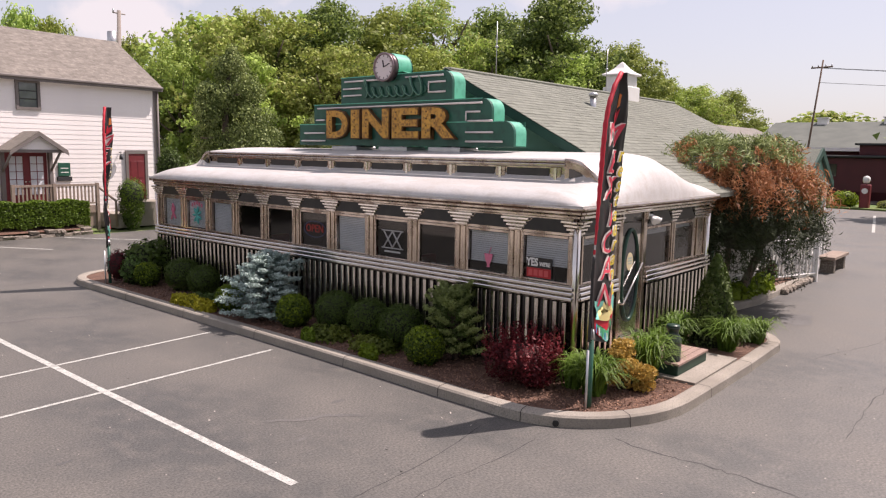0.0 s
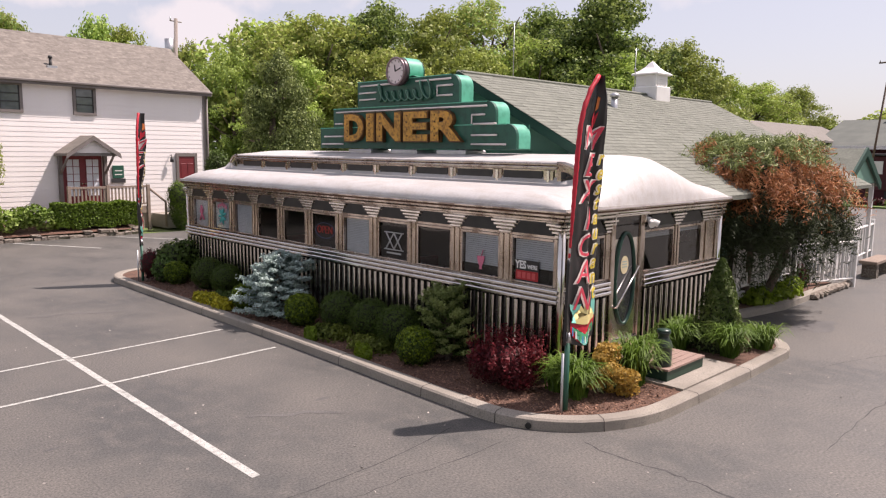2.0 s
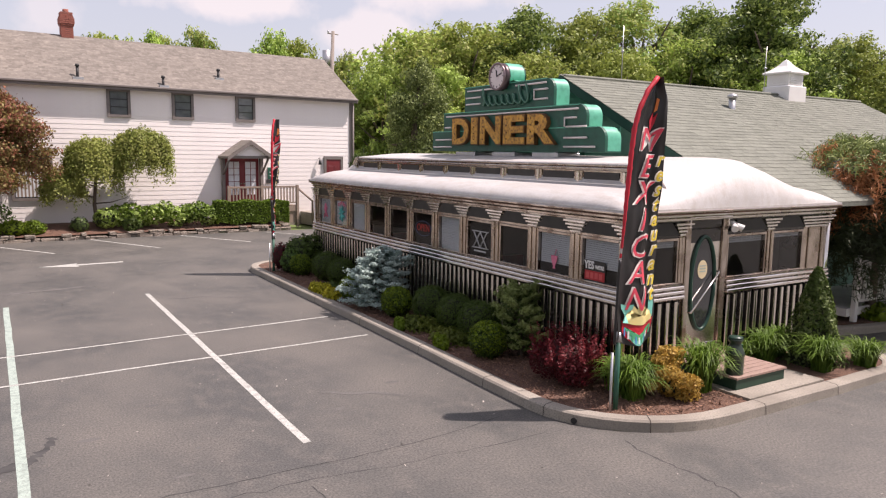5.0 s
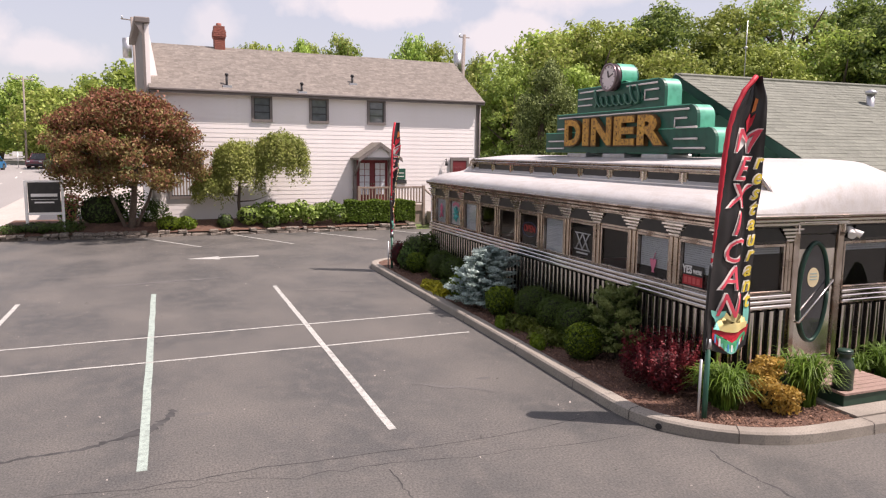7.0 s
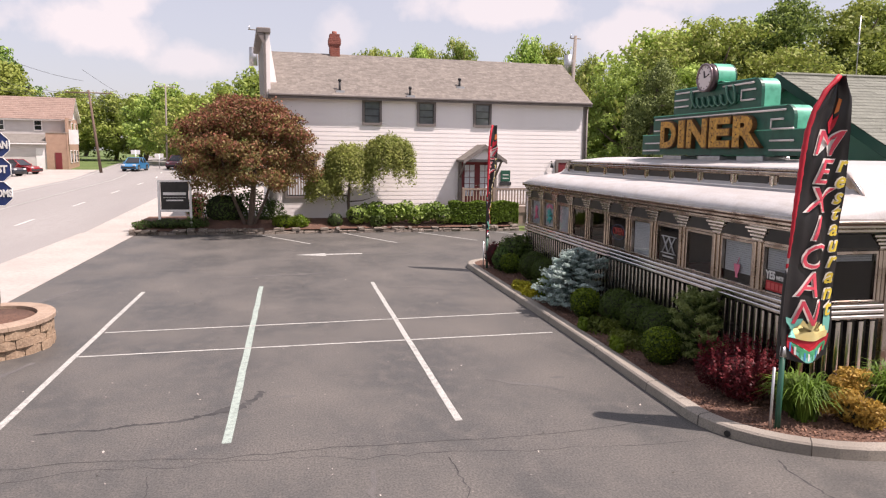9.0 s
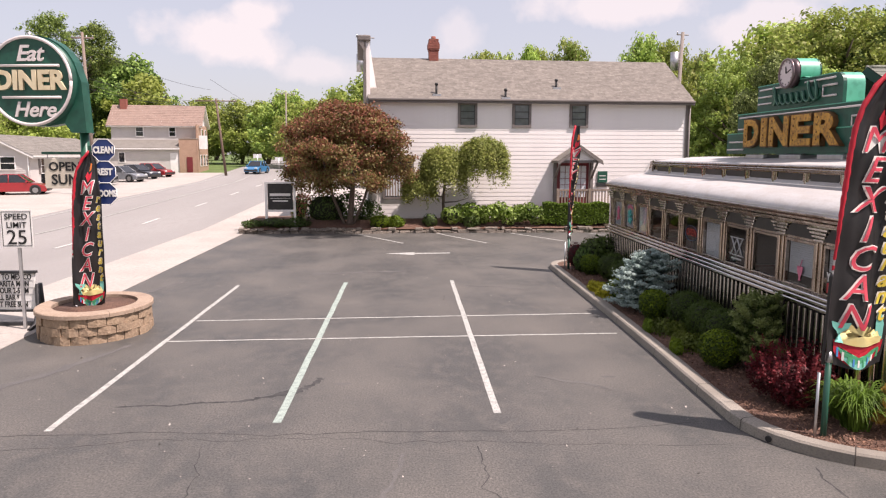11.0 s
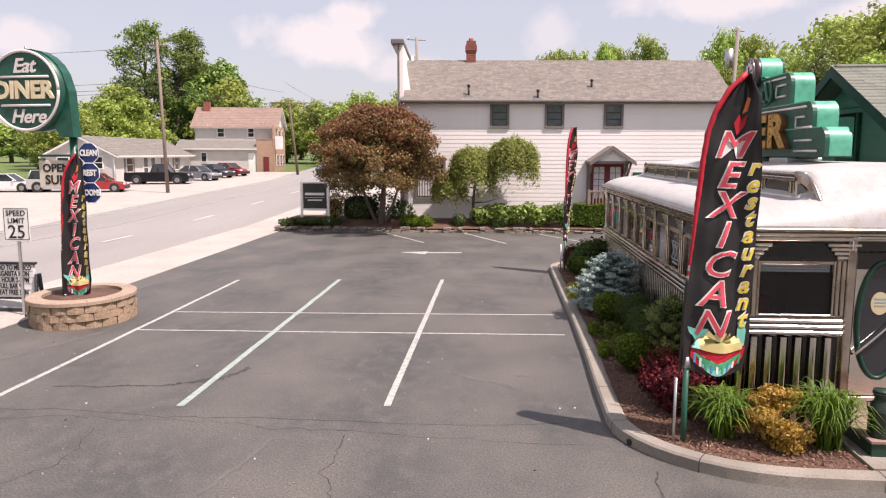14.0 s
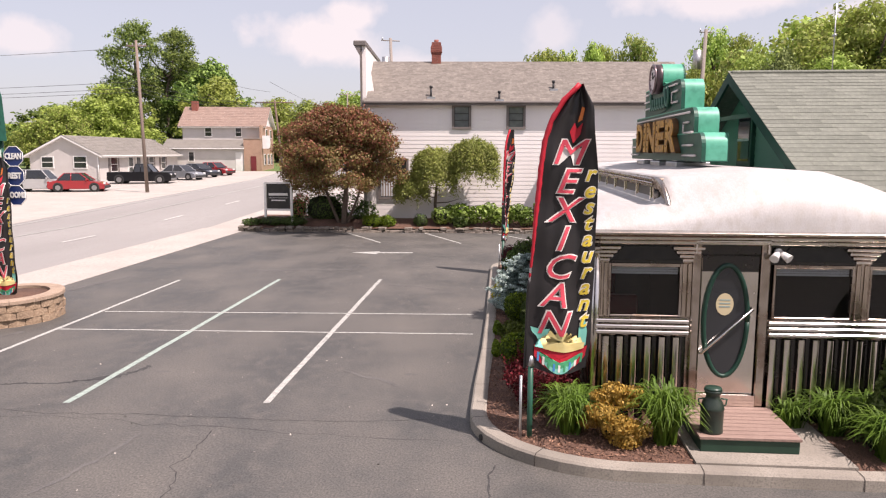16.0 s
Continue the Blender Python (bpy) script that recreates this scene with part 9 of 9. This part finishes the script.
def oak_set(s, n):
    """The five kinds of broad tree; s: leaf size, n: how many leaves, by their distance."""
    # the lighter leaf colour crowds each crown's top, as if sunlit
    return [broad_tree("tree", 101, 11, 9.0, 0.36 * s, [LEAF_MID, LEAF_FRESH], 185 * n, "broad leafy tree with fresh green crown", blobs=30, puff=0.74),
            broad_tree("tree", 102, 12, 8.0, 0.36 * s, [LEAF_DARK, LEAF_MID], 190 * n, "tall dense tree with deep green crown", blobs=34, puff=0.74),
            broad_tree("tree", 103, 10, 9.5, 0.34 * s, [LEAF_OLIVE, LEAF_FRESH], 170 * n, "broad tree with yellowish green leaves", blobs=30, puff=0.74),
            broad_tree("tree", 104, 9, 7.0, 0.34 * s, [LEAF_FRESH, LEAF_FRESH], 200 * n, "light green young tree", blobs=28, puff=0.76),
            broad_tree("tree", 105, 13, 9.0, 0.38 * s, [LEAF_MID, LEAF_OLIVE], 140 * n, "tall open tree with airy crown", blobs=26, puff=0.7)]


oaks, near_oaks, far_oaks = oak_set(1.0, 0.62), oak_set(0.58, 1.7), oak_set(1.75, 0.2)
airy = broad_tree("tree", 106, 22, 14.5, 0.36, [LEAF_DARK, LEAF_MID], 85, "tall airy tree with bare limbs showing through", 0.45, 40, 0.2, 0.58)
# paler needles high up put sunlit tufts into the colour
pines = [conifer("pine_tree", 201, 9.5, 8.6, 0.17, [NEEDLE, NEEDLE_TIP], 42000, "broad shaggy green pine tree", -0.12, 0.62, 0.7)]
rng = random.Random(77)
# x, y, kind, height, and how slim where it is slimmer than its kind
BELT = [(23.9, 43.0, 0, 9.6, 0.75), (29.2, 41.5, 2, 12.2), (26.0, 38.5, 3, 9.0), (34.0, 40.5, 1, 13.6), (31.5, 36.5, 2, 10.0), (38.8, 39.6, 0, 13.6), (37.5, 34.5, 3, 10.5), (43.2, 39.0, 4, 15.2),
        (42.5, 33.5, 2, 11.5), (47.0, 36.0, 1, 14.6), (46.5, 29.9, 1, 15.4), (49.5, 31.5, 0, 13.0), (45.0, 27.0, 3, 10.5), (53.5, 28.0, 0, 12.2), (58.0, 33.0, 3, 12.0), (63.0, 36.0, 2, 13.0), (69.0, 35.0, 0, 12.2),
        (75.0, 34.0, 3, 11.6), (82.0, 33.0, 2, 11.4), (90.0, 32.0, 0, 11.5), (21.0, 46.0, 2, 9.0, 0.6), (18.6, 51.0, 4, 9.6, 0.5), (24.6, 50.0, 4, 10.7, 0.45), (27.5, 46.0, 2, 11.9), (31.0, 47.0, 3, 12.6), (35.0, 45.5, 0, 13.0), (28.7, 114, 4, 20.2, 0.6), (41.1, 114, 0, 20.8, 0.62), (45.1, 114, 2, 19.9, 0.5), (15.3, 112, 2, 17.7, 0.6), (18.5, 116, 0, 18.0, 0.6), (22.1, 112, 3, 18.7, 0.4), (23.6, 116, 2, 18.8, 0.5),
        (6.0, 66.0, 3, 10.0, 0.7), (3.5, 60.0, 0, 9.4, 0.7)]
for i, (x, y, k, h, *slim) in enumerate(BELT):
    src = (near_oaks if y < 45 else oaks)[k]
    s = h / (11, 12, 10, 9, 13)[k]
    w = s * 1.08 * (slim[0] if slim else 1)
    copy_thing(src, pose(x, y, height(x, y) - 0.2, 0, 0, 47 * i) @ Matrix.Diagonal((w, w, s, 1)))["group"] = "trees behind the diner"
for i, (x, y, h) in enumerate([(21.7, 33.6, 8.7), (26.8, 33.2, 5.6)]):
    s = h / 9.5
    copy_thing(pines[0], pose(x, y, 0, 0, 0, 70 * i) @ Matrix.Diagonal((s * 0.84, s * 0.84, s, 1)))["group"] = "pines beside the house"
STREET = [(-51.8, 92.1, 2, 8.5), (-49.5, 95.8, 3, 9.5), (-47.1, 99.3, 3, 10.0), (-59.2, 94.5, 1, 6.0), (-53.8, 90.8, 2, 6.5), (-51.6, 112.8, 4, 23.0), (-46.9, 117.2, 4, 22.5), (-40.2, 115.7, 1, 16.8), (-35.6, 108.8, 3, 13.5), (-54.6, 109.0, 2, 12.5), (-48.0, 125.5, 1, 18.0),
          (-15.5, 112.0, 0, 11.4), (-10.5, 104.0, 2, 9.6), (-22.0, 124.0, 3, 10.5), (-27.0, 128.0, 0, 11.0), (-33.0, 130.0, 2, 11.5), (-6.0, 90.0, 3, 9.5), (-1.0, 82.0, 0, 11.4)]
for i, (x, y, k, h) in enumerate(STREET):
    s = h * (1.0 if k == 4 else 1.2) / (11, 12, 10, 9, 13)[k]
    copy_thing(airy if k == 4 else (near_oaks if h > 18 else oaks)[k], pose(x, y, height(x, y) - (0.2 if k == 4 else 0.2 * h), 0, 0, 83 * i) @ (Matrix.Diagonal((h / 22, h / 22, h / 22, 1)) if k == 4 else Matrix.Diagonal((s * 1.1, s * 1.1, s, 1))))["group"] = "trees along the street"
# from 26 on: an unseen ring round the lot, added only for reflections
for k in range(48):
    a = radians(8 + 5.1 * k) if k < 18 else radians(100 + 4 * (k - 18)) if k < 26 else radians(140 + 10.5 * (k - 26))
    d = (150 if k < 26 else 75) + 25 * math.sin(k * 2.1)
    x, y = d * math.cos(a), d * math.sin(a)
    s = (1.15 + 0.25 * math.sin(k * 1.7)) * (0.62 if 18 <= k < 26 else 1.0)
    copy_thing(far_oaks[(0, 2, 3, 1)[k % 4]], pose(x, y, height(x, y) - 0.5, 0, 0, 31 * k) @ Matrix.Diagonal((s * 1.9, s * 1.9, s * 0.95, 1)))["group"] = "distant woods"
# the tall trees behind the lot that the diner's end wall mirrors
for i, (x, y, k, h) in enumerate([(-8, -34, 1, 13), (0, -31, 0, 12), (8, -33, 1, 14), (16, -30, 2, 12), (24, -33, 1, 13), (33, -31, 0, 12)]):
    s = h / (11, 12, 10, 9, 13)[k]
    copy_thing(oaks[k], pose(x, y, -0.3, 0, 0, 59 * i) @ Matrix.Diagonal((s * 1.15, s * 1.15, s, 1)))["group"] = "trees behind the lot"
for o in oaks + near_oaks + far_oaks + pines + [airy]:
    for q in (*o.children_recursive, o):
        bpy.data.objects.remove(q)

# ---- single shingles of the hall's near slope ----
rng = random.Random(91)
tab_meshes = []
slope_rows, low_y, rise = 38, gy0, GZ - gz(gy0)
step_y, step_z = (GY - gy0) / slope_rows, rise / slope_rows
for w in (0.30, 0.42, 0.54):
    bm = B()
    v = [bm.verts.new(p) for p in ((0, 0, 0.013), (w - 0.004, 0, 0.013), (w - 0.004, step_y * 1.25, step_z * 1.25 + 0.004), (0, step_y * 1.25, step_z * 1.25 + 0.004), (0, 0, -0.01), (w - 0.004, 0, -0.01))]
    bm.faces.new((v[0], v[1], v[2], v[3])), bm.faces.new((v[4], v[5], v[1], v[0]))
    tab_meshes.append((w, finish(bm, "shingle", SHINGLE_TAB)))
for k in range(slope_rows):
    x = GX0 - 0.03
    while x < GX0 + 3.4:
        w, me = rng.choice(tab_meshes)
        o = part("shingle", me, None, hall)
        o.matrix_basis = pose(min(x, GX0 + 3.4 - w + 0.01), gy0 + step_y * k, gz(gy0) + step_z * k + rng.uniform(-0.002, 0.004))
        x += w
